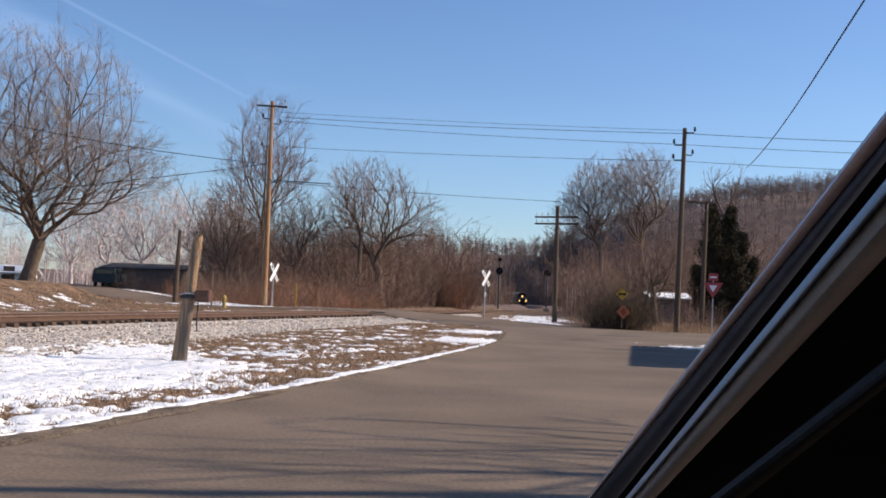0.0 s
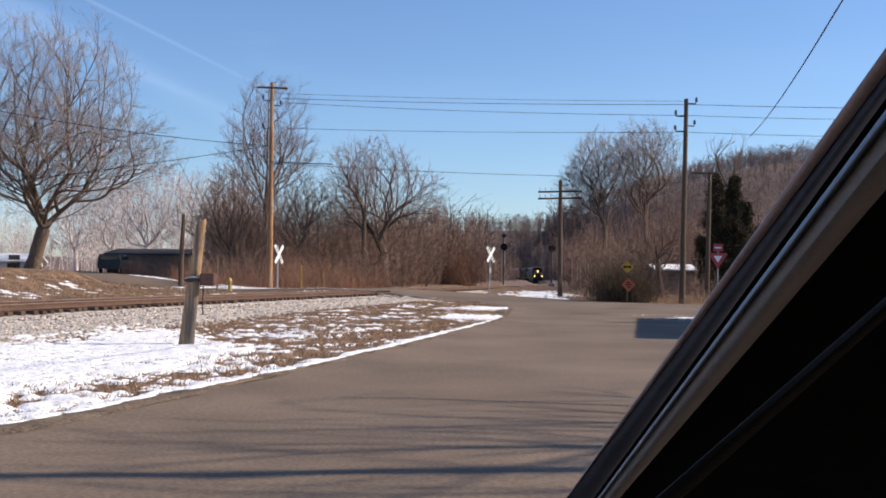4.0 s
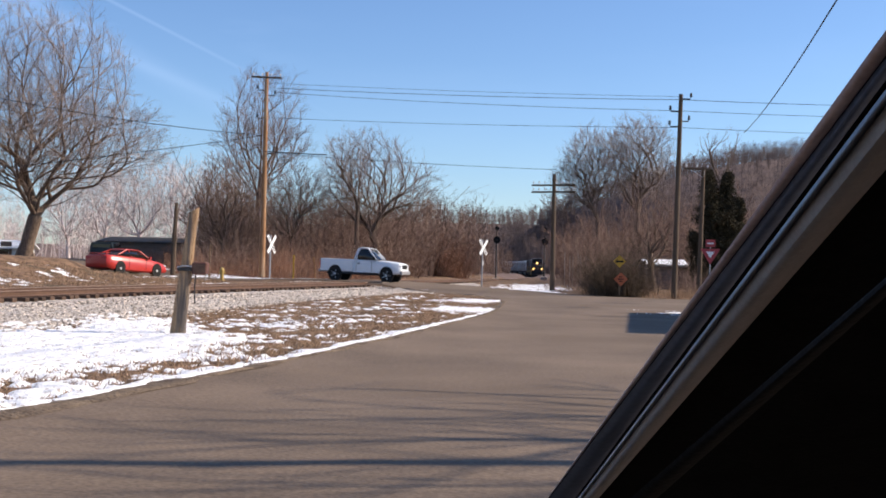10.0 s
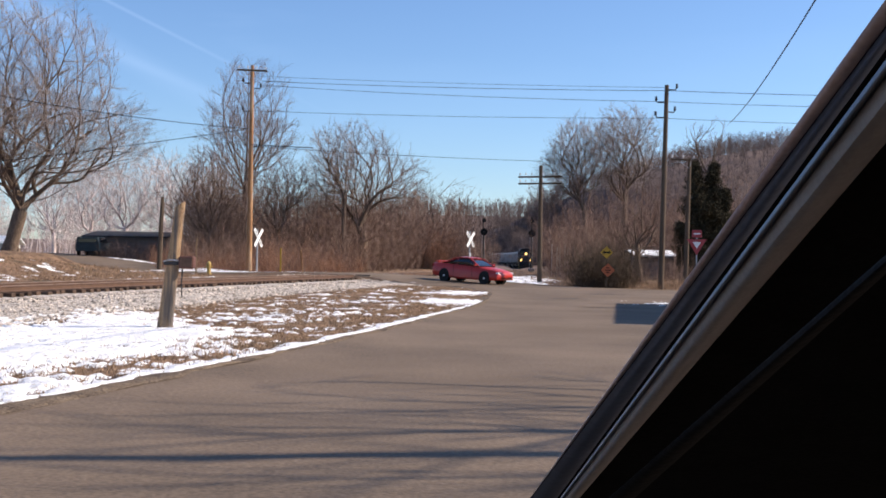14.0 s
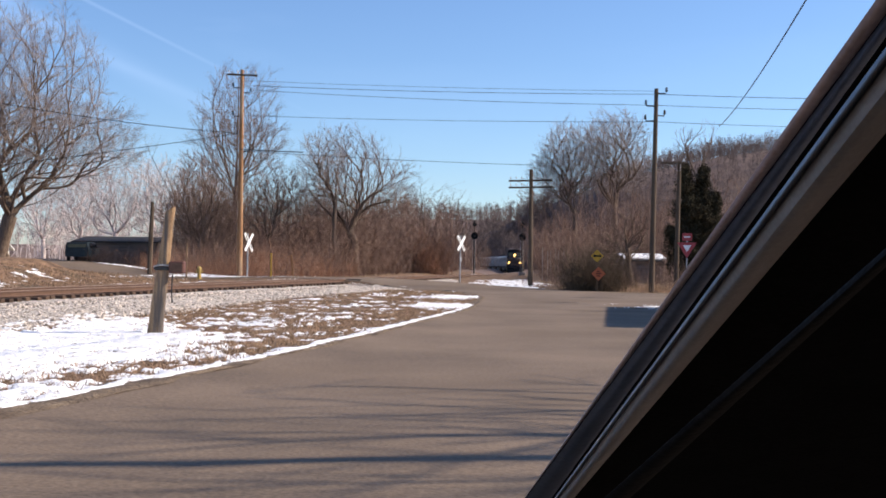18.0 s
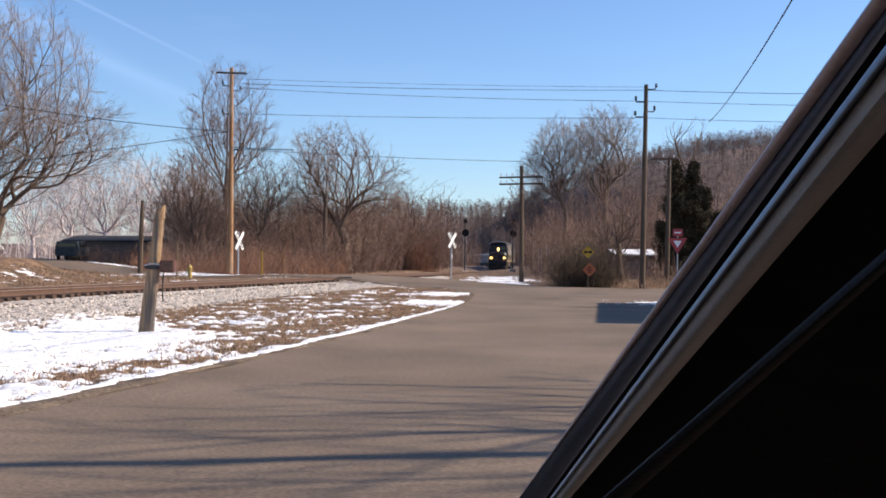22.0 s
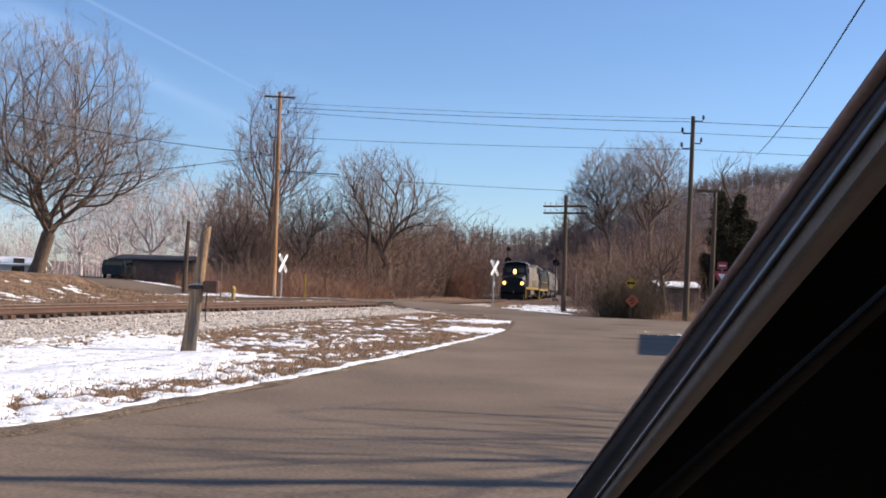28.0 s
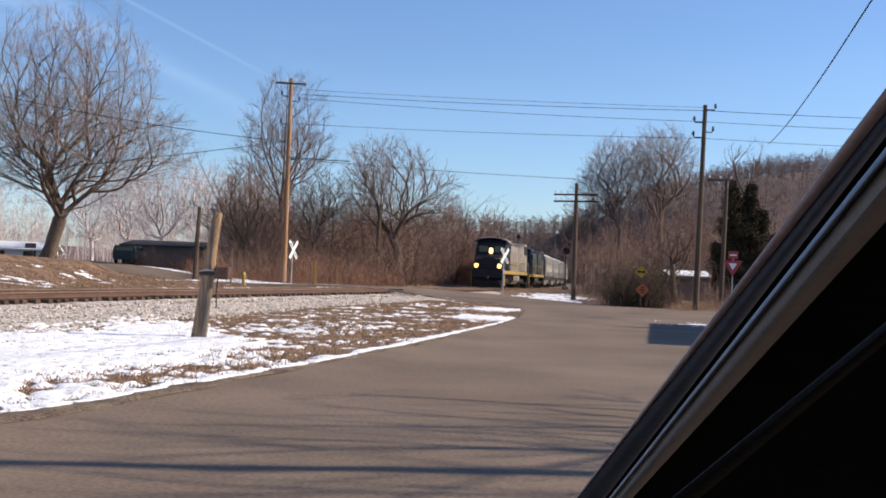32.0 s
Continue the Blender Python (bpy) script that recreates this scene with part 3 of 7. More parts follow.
def utility_pole(x, y, top, r0, r1, wood, label, arms, lean=(0.0, 0.0), extras=()):
    """arms: (height, length, turn in degrees, shift along the arm, pins)."""
    z = hz(x, y) - 0.15
    e = thing("utility_pole", label, "utility pole", pose(x, y, z))
    h = top - z
    n = 7
    Geo().tube([(lean[0] * k / n, lean[1] * k / n, h * k / n) for k in range(n + 1)], [r0 + (r1 - r0) * k / n for k in range(n + 1)], 12).part("shaft", wood, e, "", True)
    for za, length, turn, shift, pins in arms:
        za -= z
        f = za / h
        c = Vector((lean[0] * f, lean[1] * f, za))
        u = Vector((math.cos(radians(turn)), math.sin(radians(turn)), 0))
        back = Vector((u.y, -u.x, 0)) * (r1 + 0.05)
        arm = Geo().bevelled((0, 0, 0), (length, 0.09, 0.115), 0.01).part("crossarm", M_POLE_GREY, e, "weathered timber crossarm", at=Matrix.Translation(c + back + u * shift) @ pose(0, 0, 0, 0, 0, turn))
        for k in range(pins):
            q = -length / 2 + 0.12 + (length - 0.24) * k / max(1, pins - 1)
            if abs(q + shift) < 0.12:
                continue
            Geo().lathe((q, 0, 0.05), (0, 0, 1), [(0.012, 0), (0.012, 0.09), (0.05, 0.09), (0.06, 0.13), (0.035, 0.17), (0.04, 0.2), (0.015, 0.23)], 8).part("insulator", M_PORCELAIN, arm, "", True)
        for sg in (-1, 1):
            if length > 1.5:
                Geo().tube([c + u * (shift + sg * length * 0.3) + back, c + Vector((0, 0, -0.55)) + back * 0.5], 0.018, 4).part("brace", M_STEEL, e)
    for kind, za, ang in extras:
        q = Vector((math.cos(radians(ang)), math.sin(radians(ang)), 0))
        za -= z
        c = Vector((lean[0] * za / h, lean[1] * za / h, za))
        if kind == "transformer":
            Geo().lathe(c + q * 0.42, (0, 0, 1), [(0.17, 0), (0.21, 0.04), (0.21, 0.75), (0.23, 0.78), (0.12, 0.86)], 14).part("transformer", M_STEEL, e, "grey transformer can", True)
        elif kind == "bracket":
            Geo().tube([c, c + q * 0.5, c + q * 0.55 + Vector((0, 0, 0.12))], 0.035, 6).lathe(c + q * 0.55 + Vector((0, 0, 0.1)), (0, 0, 1), [(0.06, 0), (0.08, 0.06), (0.05, 0.12), (0.07, 0.18), (0.02, 0.24)], 8).part("insulator_bracket", M_DARKMETAL, e)
        elif kind == "conduit":
            Geo().tube([c + q * (r0 + 0.03), c + q * (r0 + 0.03) + Vector((0, 0, 3.2))], 0.045, 8).part("conduit", M_STEEL, e)
    return e


utility_pole(-11.6, 72.0, 13.55, 0.20, 0.115, M_POLE_TAN, "tall orange-brown wooden utility pole with one crossarm at its top", [(13.2, 1.9, 8, 0.0, 4)], (-0.03, 0), (("bracket", 12.4, 185), ("bracket", 12.1, 10), ("bracket", 8.35, 0), ("bracket", 10.6, 180)))
utility_pole(12.41, 61.0, 11.05, 0.165, 0.11, M_POLE_GREY, "tall weathered brown wooden utility pole without crossarms", [], (0.16, 0), (("bracket", 10.8, 0), ("bracket", 10.1, 180), ("bracket", 9.6, 20), ("bracket", 9.3, 170)))
utility_pole(7.19, 75.0, 7.75, 0.17, 0.12, M_POLE_GREY, "short dark railway telegraph pole with two long crossarms", [(7.0, 3.0, -22, 0.0, 8), (6.55, 3.0, -22, 0.0, 8)], (-0.03, 0))
utility_pole(15.77, 70.0, 7.97, 0.16, 0.11, M_POLE_GREY, "dark wooden pole with one short crossarm beside the cedar", [(7.85, 1.6, 4, -0.45, 3)], (0.15, 0))
# beyond the car, its shadow lies across the road
utility_pole(13.0, 9.72, 11.5, 0.125, 0.10, M_POLE_GREY, "wooden roadside utility pole with one crossarm", [(11.1, 1.8, 80, 0.0, 4)], (0, 0))


def wires():
    runs = [
        ("power_line", (-11.0, 72.0, 12.55), (12.6, 61.0, 10.75), 0.12, 0.015), ("power_line", (-11.2, 71.9, 12.85), (12.6, 61.2, 10.95), 0.1, 0.01),
        ("power_line", (-10.9, 72.1, 12.3), (12.5, 61.0, 10.15), 0.15, 0.013), ("power_line", (-11.4, 72.0, 10.65), (12.5, 61.0, 9.25), 0.12, 0.012),
        ("power_line", (12.6, 61.0, 10.75), (48.0, 50.0, 10.2), 0.5, 0.015), ("power_line", (12.5, 61.0, 10.15), (48.0, 50.0, 9.6), 0.5, 0.013), ("power_line", (12.5, 61.0, 9.25), (48.0, 50.0, 8.7), 0.5, 0.012),
        ("telephone_cable", (-11.4, 72.0, 8.4), (7.2, 75.0, 8.05), 0.1, 0.015), ("telephone_cable", (-11.5, 71.0, 8.4), (-7.6, 71.3, 8.3), 0.02, 0.03),
        ("telephone_cable", (-11.8, 72.0, 9.5), (-45.0, 64.0, 15.0), 1.1, 0.02), ("telephone_cable", (-11.8, 72.0, 9.5), (-45.0, 80.0, 6.2), 0.3, 0.018),
        ("service_cable", (18.9, 72.0, 10.45), (10.1, 30.0, 8.45), 0.3, 0.022), ("service_cable", (10.1, 30.0, 8.45), (5.2, 3.0, 9.4), 0.1, 0.022),
    ]
    for name, a, b, sag, r in runs:
        a, b = Vector(a), Vector(b)
        pts = [a.lerp(b, k / 24) - Vector((0, 0, 4 * sag * (k / 24) * (1 - k / 24))) for k in range(25)]
        ob = new(name, Geo().tube(pts, r, 5).mesh(name, M_WIRE, True))
        tagged(ob, "thin black overhead cable slung between wooden poles", "cable", group="overhead cables")


wires()


def crossbuck(x, y, zc, turn, blade, name_label):
    z = hz(x, y) - 0.1
    e = thing("railroad_crossing_sign", name_label, "crossing sign", pose(x, y, z, 0, 0, turn), group="crossbucks")
    h = zc - z
    Geo().tube([(0, 0.05, 0), (0, 0.05, h + 0.55)], 0.05, 8).part("post", M_STEEL, e, "grey steel post", True)
    for k, (ang, dy) in enumerate(((50, -0.02), (-50, -0.05))):
        b = Geo().bevelled((0, 0, 0), (blade, 0.02, 0.23), 0.008).part("blade", M_WHITE_SIGN, e, "white sign board", at=pose(0, dy, h, 0, ang, 0))
        if k == 0:
            for s in (-1, 1):
                for q in range(4):
                    Geo().box((s * (0.2 + 0.11 * q), -0.0125, 0), (0.07, 0.004, 0.12)).part("letter_bar", M_BLACK, b)
    if blade < 1.4:
        Geo().bevelled((0, -0.01, h - 1.1), (0.22, 0.02, 0.3), 0.008).part("track_plate", M_STEEL, e, "small grey plate")
    return e


crossbuck(2.65, 78.0, 2.83, 52, 1.3, "white railroad crossing sign on a grey post beside the track")
crossbuck(-10.75, 70.0, 2.55, 67, 1.4, "white railroad crossing sign turned sideways beside a pole")


def railway_signal(x, y, zc):
    z = hz(x, y) - 0.1
    e = thing("railway_signal", "black target-type railway signal on a tall mast", "railway signal", pose(x, y, z, 0, 0, 8), group="railway signals")
    h = zc - z
    Geo().tube([(0, 0, 0), (0, 0, h + 2.0)], [0.09, 0.06], 8).part("mast", M_DARKMETAL, e, "", True)
    Geo().disc((0, -0.14, h), (0, 1, 0), 0.46, 0.05, 20).part("target", M_BLACK, e, "round black target board", True)
    Geo().disc((0, -0.14, h + 1.5), (0, 1, 0), 0.26, 0.05, 16).part("marker_target", M_BLACK, e, "small black marker board", True)
    for q, r in ((h, 0.1), (h + 1.5, 0.08)):
        Geo().disc((0, -0.3, q), (0, 1, 0), r, 0.26, 12, r * 0.85).part("hood", M_DARKMETAL, e)
    lad = Geo()
    for s in (-0.16, 0.16):
        lad.tube([(s, 0.3, 0.2), (s, 0.22, h + 0.4)], 0.018, 4)
    for k in range(int(h / 0.35)):
        lad.tube([(-0.16, 0.28, 0.4 + k * 0.35), (0.16, 0.28, 0.4 + k * 0.35)], 0.012, 4)
    lad.part("ladder", M_STEEL, e)
    Geo().bevelled((0, 0, 0.25), (0.7, 0.7, 0.5), 0.04).part("footing", M_BALLAST, e, "concrete footing")


railway_signal(6.68, 146.0, 5.1)
railway_signal(12.53, 142.0, 4.94)


def diamond(s, t=0.02):
    g = Geo()
    a = [(0, -t, s), (s, -t, 0), (0, -t, -s), (-s, -t, 0)]
    g.loft([[(x, -t, z) for x, _, z in a], [(x, 0, z) for x, _, z in a]])
    return g


def road_signs():
    x, y = 9.3, 60.0
    z = hz(x, y) - 0.1
    e = thing("warning_sign", "yellow warning sign with a black arrow above an orange diamond sign", "road sign", pose(x, y, z, 0, 0, -6))
    Geo().bevelled((0, 0.04, 1.15), (0.06, 0.06, 2.5), 0.01).part("post", M_POLE_GREY, e, "dark wooden post")
    yel = diamond(0.33).part("yellow_board", M_YELLOW, e, "yellow diamond sign board", at=pose(0, 0.01, 1.92 - z))
    Geo().box((0, -0.0235, 0), (0.24, 0.005, 0.09)).part("arrow_bar", M_BLACK, yel)
    for s in (-1, 1):
        k = Geo()
        k.loft([[(s * 0.24, q, 0), (s * 0.11, q, 0.1), (s * 0.11, q, -0.1)] for q in (-0.021, -0.026)])
        k.part("arrow_head", M_BLACK, yel)
    org = diamond(0.37).part("orange_board", M_ORANGE, e, "orange diamond sign board", at=pose(0.08, -0.01, 0.98 - z))
    for q in (0.12, 0.0, -0.12):
        Geo().box((0, -0.0235, q), (0.3 - abs(q), 0.005, 0.055)).part("letter_bar", M_BLACK, org)
    # give-way sign
    x, y = 12.92, 55.0
    z = hz(x, y) - 0.1
    e = thing("yield_sign", "red and white triangular yield sign on a steel post", "road sign", pose(x, y, z, 0, 0, -10))
    Geo().bevelled((0, 0.04, 1.45), (0.06, 0.06, 2.95), 0.01).part("post", M_STEEL, e, "grey steel post")
    h = 2.36 - z

    def tri(s, y0, y1):
        a = [(-s, 0.5 * s), (s, 0.5 * s), (0, -1.15 * s)]
        return Geo().loft([[(px, y0, h + pz) for px, pz in a], [(px, y1, h + pz) for px, pz in a]])
    brd = tri(0.47, -0.02, 0.0).part("board", M_SIGNRED, e, "red triangular board")
    tri(0.2, -0.026, -0.022).part("white_field", M_WHITE_SIGN, brd, "white centre of the board")
    pl = Geo().bevelled((0, -0.01, 2.86 - z), (0.46, 0.02, 0.36), 0.01).part("upper_plate", M_SIGNRED, e, "small red plate above")
    Geo().box((0, -0.0225, 2.86 - z), (0.32, 0.005, 0.07)).part("letter_bar", M_WHITE_SIGN, pl)


road_signs()


def leaning_post():
    """The stub of an old pole, split at the foot, with a box clamped to it."""
    z = hz(-4.68, 19.9) - 0.1
    e = thing("wooden_post", "leaning weathered wooden post with a rusty box, in snow", "post", pose(-4.68, 19.9, z))
    h = 2.25 - z
    rnd = random.Random(3)
    rings = []
    for k in range(9):
        f = k / 8
        c = Vector((0.25 * f, 0.02 * f, h * f))
        w, d = 0.135 - 0.048 * f, 0.12 - 0.035 * f
        rings.append([c + Vector((math.cos(a) * w * (1 + 0.06 * rnd.uniform(-1, 1)), math.sin(a) * d, 0.05 * math.cos(a) * (k == 8))) for a in (2 * math.pi * i / 14 for i in range(14))])
    Geo().loft(rings).part("shaft", M_POST, e, "split sun-bleached timber shaft", True)
    # the second, splinted piece at the right foot
    Geo().tube([(0.10, -0.06, 0.0), (0.20, -0.06, 0.62 * h)], [0.065, 0.05], 8).part("splint", M_POST, e, "narrow timber splint", True)
    c = Vector((0.25 * 0.55, -0.02, h * 0.55))
    Geo().bevelled(c, (0.255, 0.25, 0.07), 0.015).part("band", M_DARKMETAL, e, "dark iron band")
    Geo().tube([c + Vector((-0.13, -0.1, 0.03)), c + Vector((-0.02, -0.17, 0.06)), c + Vector((0.16, -0.12, 0.05))], 0.013, 6).part("strap", M_STEEL, e, "grey strap")
    bx = Geo().bevelled(c + Vector((0.27, -0.05, 0.02)), (0.26, 0.24, 0.21), 0.02).part("box", mat("rusty_box", (0.075, 0.034, 0.028), (0.14, 0.062, 0.048), 8.0, 0.8, 0.2), e, "small dark rusty box")
    Geo().box(c + Vector((0.27, -0.175, 0.02)), (0.2, 0.012, 0.15)).part("box_door", M_RAIL, bx)
    Geo().tube([c + Vector((0.2, -0.1, -0.1)), c + Vector((0.18, -0.08, -0.35)), c + Vector((0.19, -0.07, -0.6))], 0.012, 5).part("cable", M_WIRE, e)


leaning_post()


def far_posts():
    """Small stubs and markers beyond the railway."""
    z = hz(-16.8, 70)
    e = thing("broken_pole", "dark broken wooden pole stub among the brush", "pole", pose(-16.8, 70, z - 0.1))
    Geo().tube([(0, 0, 0), (0.05, 0, 2.6), (0.12, 0, 5.05 - z)], [0.16, 0.14, 0.1], 8).part("shaft", M_POLE_GREY, e)
    z = hz(-11.4, 60.5)
    e = thing("fire_hydrant", "small yellow fire hydrant beside the lane", "hydrant", pose(-11.9, 60.6, z))
    Geo().lathe((0, 0, 0), (0, 0, 1), [(0.16, 0), (0.16, 0.05), (0.1, 0.06), (0.1, 0.5), (0.14, 0.52), (0.14, 0.56), (0.1, 0.64), (0.03, 0.72)], 12).part("barrel", M_HYDRANT, e, "yellow cast-iron barrel", True)
    for s in (-1, 1):
        Geo().disc((s * 0.13, 0, 0.42), (1, 0, 0), 0.055, 0.1, 10).part("nozzle", M_HYDRANT, e)
    for x, y, h, m, lab in ((-9.2, 69.0, 1.5, M_YELLOW, "slim yellow cable marker post"), (-12.75, 61.4, 2.0, M_POST, "slim pale wooden marker post"), (-7.9, 69.6, 1.4, M_POLE_TAN, "thin leaning wooden stake")):
        z = hz(x, y)
        e = thing("marker_post", lab, "post", pose(x, y, z - 0.1, 0, -6 if m is M_POLE_TAN else 0, 0))
        Geo().bevelled((0, 0, h / 2), (0.09, 0.05, h), 0.01).part("shaft", m, e)
        Geo().bevelled((0, 0, h + 0.02), (0.1, 0.06, 0.06), 0.01).part("cap", m, e)


far_posts()


# ---- buildings and parked things ----
M_SIDING_WHITE = mat("white_siding", (0.66, 0.66, 0.65), (0.78, 0.78, 0.77), 2.0, 0.7, 0.1, third=(0.55, 0.53, 0.5), stretch=(0.4, 0.4, 6))
M_SIDING_BROWN = mat("brown_siding", (0.10, 0.07, 0.055), (0.17, 0.125, 0.10), 2.0, 0.8, 0.1, stretch=(0.4, 0.4, 6))
M_SIDING_GREY = mat("weathered_grey_siding", (0.11, 0.092, 0.088), (0.19, 0.162, 0.155), 2.0, 0.8, 0.1, stretch=(0.4, 0.4, 6))
M_SHINGLE = mat("dark_shingles", (0.035, 0.034, 0.036), (0.07, 0.067, 0.068), 5.0, 0.9, 0.4)
M_BLOCKWALL = mat("painted_block_wall", (0.45, 0.42, 0.38), (0.55, 0.52, 0.47), 2.0, 0.85, 0.2)


def gabled_house(name, label, x, y, turn, w, d, wall_h, roof_h, wall, roof, rows, snow=False):
    """A low house: walls, gabled roof with overhang, door and windows."""
    z = min(hz(x + a * w / 2, y + b * d / 2) for a in (-1, 1) for b in (-1, 1)) - 0.2
    e = thing(name, label, "house", pose(x, y, z, 0, 0, turn))
    for s, n in ((-1, "front_wall"), (1, "rear_wall")):
        Geo().box((0, s * (d / 2 - 0.08), wall_h / 2), (w, 0.16, wall_h)).part(n, wall, e)
    for s in (-1, 1):
        g = Geo().loft([[(s * (w / 2 - 0.16 + q), yy, zz) for yy, zz in ((-d / 2 + 0.16, 0), (d / 2 - 0.16, 0), (d / 2 - 0.16, wall_h), (0, wall_h + roof_h * 0.97), (-d / 2 + 0.16, wall_h))] for q in (0, 0.16)])
        g.part("gable_wall", wall, e)
    for s in (-1, 1):
        a, b = Vector((0, 0, wall_h + roof_h)), Vector((0, s * (d / 2 + 0.4), wall_h - 0.12))
        k = Vector((w / 2 + 0.35, 0, 0))
        up = Vector((0, 0, 0.12))
        rf = Geo().loft([[a - k, b - k, b - k + up, a - k + up], [a + k, b + k, b + k + up, a + k + up]]).part("roof_slope", roof, e)
        if snow:
            c, f = a.lerp(b, 0.05) + up * 1.05, a.lerp(b, 0.85) + up * 1.05
            Geo().loft([[c - k * 0.95, f - k * 0.95, f - k * 0.95 + up * 0.4, c - k * 0.95 + up * 0.4], [c + k * 0.95, f + k * 0.9, f + k * 0.9 + up * 0.4, c + k * 0.95 + up * 0.4]]).part("roof_snow", M_SNOW, rf, "snow lying on the roof")
    if roof_h > 0.65:
        Geo().box((w * 0.22, 0, wall_h + roof_h + 0.2), (0.5, 0.5, 0.9)).part("chimney", M_SIDING_BROWN, e)
    for k in range(rows):
        q = -w / 2 + w * (k + 0.7) / (rows + 0.4)
        wd = Geo().bevelled((q, -d / 2 - 0.02, wall_h * 0.58), (0.95, 0.08, 1.05), 0.02).part("window", M_WHITE_SIGN, e, "white-framed window")
        Geo().box((q, -d / 2 - 0.065, wall_h * 0.58), (0.8, 0.02, 0.9)).part("pane", M_GLASS, wd)
    Geo().bevelled((w * 0.36, -d / 2 - 0.02, 1.0), (0.9, 0.08, 2.0), 0.02).part("door", M_SIDING_BROWN, e)
    return e


gabled_house("house", "low dark grey building with a nearly flat roof behind the lane", -25.9, 100, -6, 7.0, 5.5, 2.75, 0.35, M_SIDING_GREY, M_SHINGLE, 0)
gabled_house("house", "low white mobile home at the edge of the bank", -40.5, 96, 8, 10, 4.2, 1.5, 0.5, M_SIDING_WHITE, M_SIDING_WHITE, 4, True)
gabled_house("house", "low grey house with a snowy roof behind the junction brush", 17.3, 90, 6, 3.0, 4, 2.05, 0.4, M_SIDING_GREY, M_SHINGLE, 0, True)
gabled_house("house", "small pale house far along the railway", 30.5, 235, 0, 8, 6, 2.6, 1.4, M_SIDING_WHITE, M_SIDING_WHITE, 3, True)


def corner_building():
    """The flat-roofed building beside the junction whose shadow falls on the road."""
    e = thing("shop_building", "flat-roofed pale block building beside the road", "building", pose(17.1, 31.4, -0.1, 0, 0, -9.5))
    w, d, h = 8.0, 12.6, 5.3
    Geo().box((-w / 2 + 0.1, 0, h / 2), (0.2, d, h)).part("west_wall", M_BLOCKWALL, e)
    Geo().box((w / 2 - 0.1, 0, h / 2), (0.2, d, h)).part("east_wall", M_BLOCKWALL, e)
    Geo().box((0, -d / 2 + 0.1, h / 2), (w - 0.4, 0.2, h)).part("south_wall", M_BLOCKWALL, e)
    Geo().box((0, d / 2 - 0.1, h / 2), (w - 0.4, 0.2, h)).part("north_wall", M_BLOCKWALL, e)
    Geo().bevelled((0, 0, h + 0.06), (w + 0.2, d + 0.2, 0.14), 0.02).part("roof", M_SHINGLE, e)


corner_building()


def parked_van():
    x, y = -27.3, 91.5
    e = thing("parked_van", "parked dark blue-grey van in front of the house", "van", pose(x, y, hz(x, y), 0, 0, 95))
    p = mat("slate_van_paint", (0.036, 0.047, 0.053), (0.055, 0.07, 0.078), 3.0, 0.9, 0.0, spec=0.05, fine=20)
    ring = lambda q: [(q[0], a * q[3], b) for a, b in ((-1, 0.35), (-1.02, 0.8), (-0.98, 1.05), (-0.84, q[2]), (0.84, q[2]), (0.98, 1.05), (1.02, 0.8), (1, 0.35))]
    Geo().loft([ring(q) for q in ((-2.3, 0, 1.35, 0.88), (-2.2, 0, 1.5, 0.92), (0.6, 0, 1.53, 0.92), (1.35, 0, 1.1, 0.92), (2.2, 0, 0.96, 0.88), (2.35, 0, 0.85, 0.8))]).part("body", p, e, "", True)
    for s in (-1, 1):
        Geo().loft([[(a, s * 0.925, b), (a, s * 0.955, b - 0.02), (c, s * 0.90, d), (c, s * 0.87, d)] for a, b, c, d in ((-2.0, 1.08, -1.95, 1.4), (0.8, 1.08, 0.5, 1.4))]).part("side_glass", M_GLASS, e)
        for a in (1.45, -1.5):
            Geo().lathe((a, s * 0.82 - 0.1, 0.33), (0, 1, 0), [(0.2, 0), (0.33, 0.02), (0.33, 0.18), (0.2, 0.2)], 16).part("wheel", M_TYRE, e, "", True)
    Geo().box((-2.31, 0, 1.2), (0.03, 1.4, 0.26)).part("rear_glass", M_GLASS, e)


parked_van()


def far_fence():
    """Pale posts and rails seen far off beside the railway."""
    e = thing("far_fence", "slim pale posts standing in the brush behind the junction", "fence", pose(10.0, 94, hz(10.5, 94) - 0.2))
    for k in range(6):
        Geo().bevelled((k * 0.37 + 0.1 * (k % 2), 0.3 * k, 1.4), (0.06, 0.06, 2.6 + 0.5 * (k % 3 == 0)), 0.015).part("post", M_TWIG_PALE, e)


far_fence()


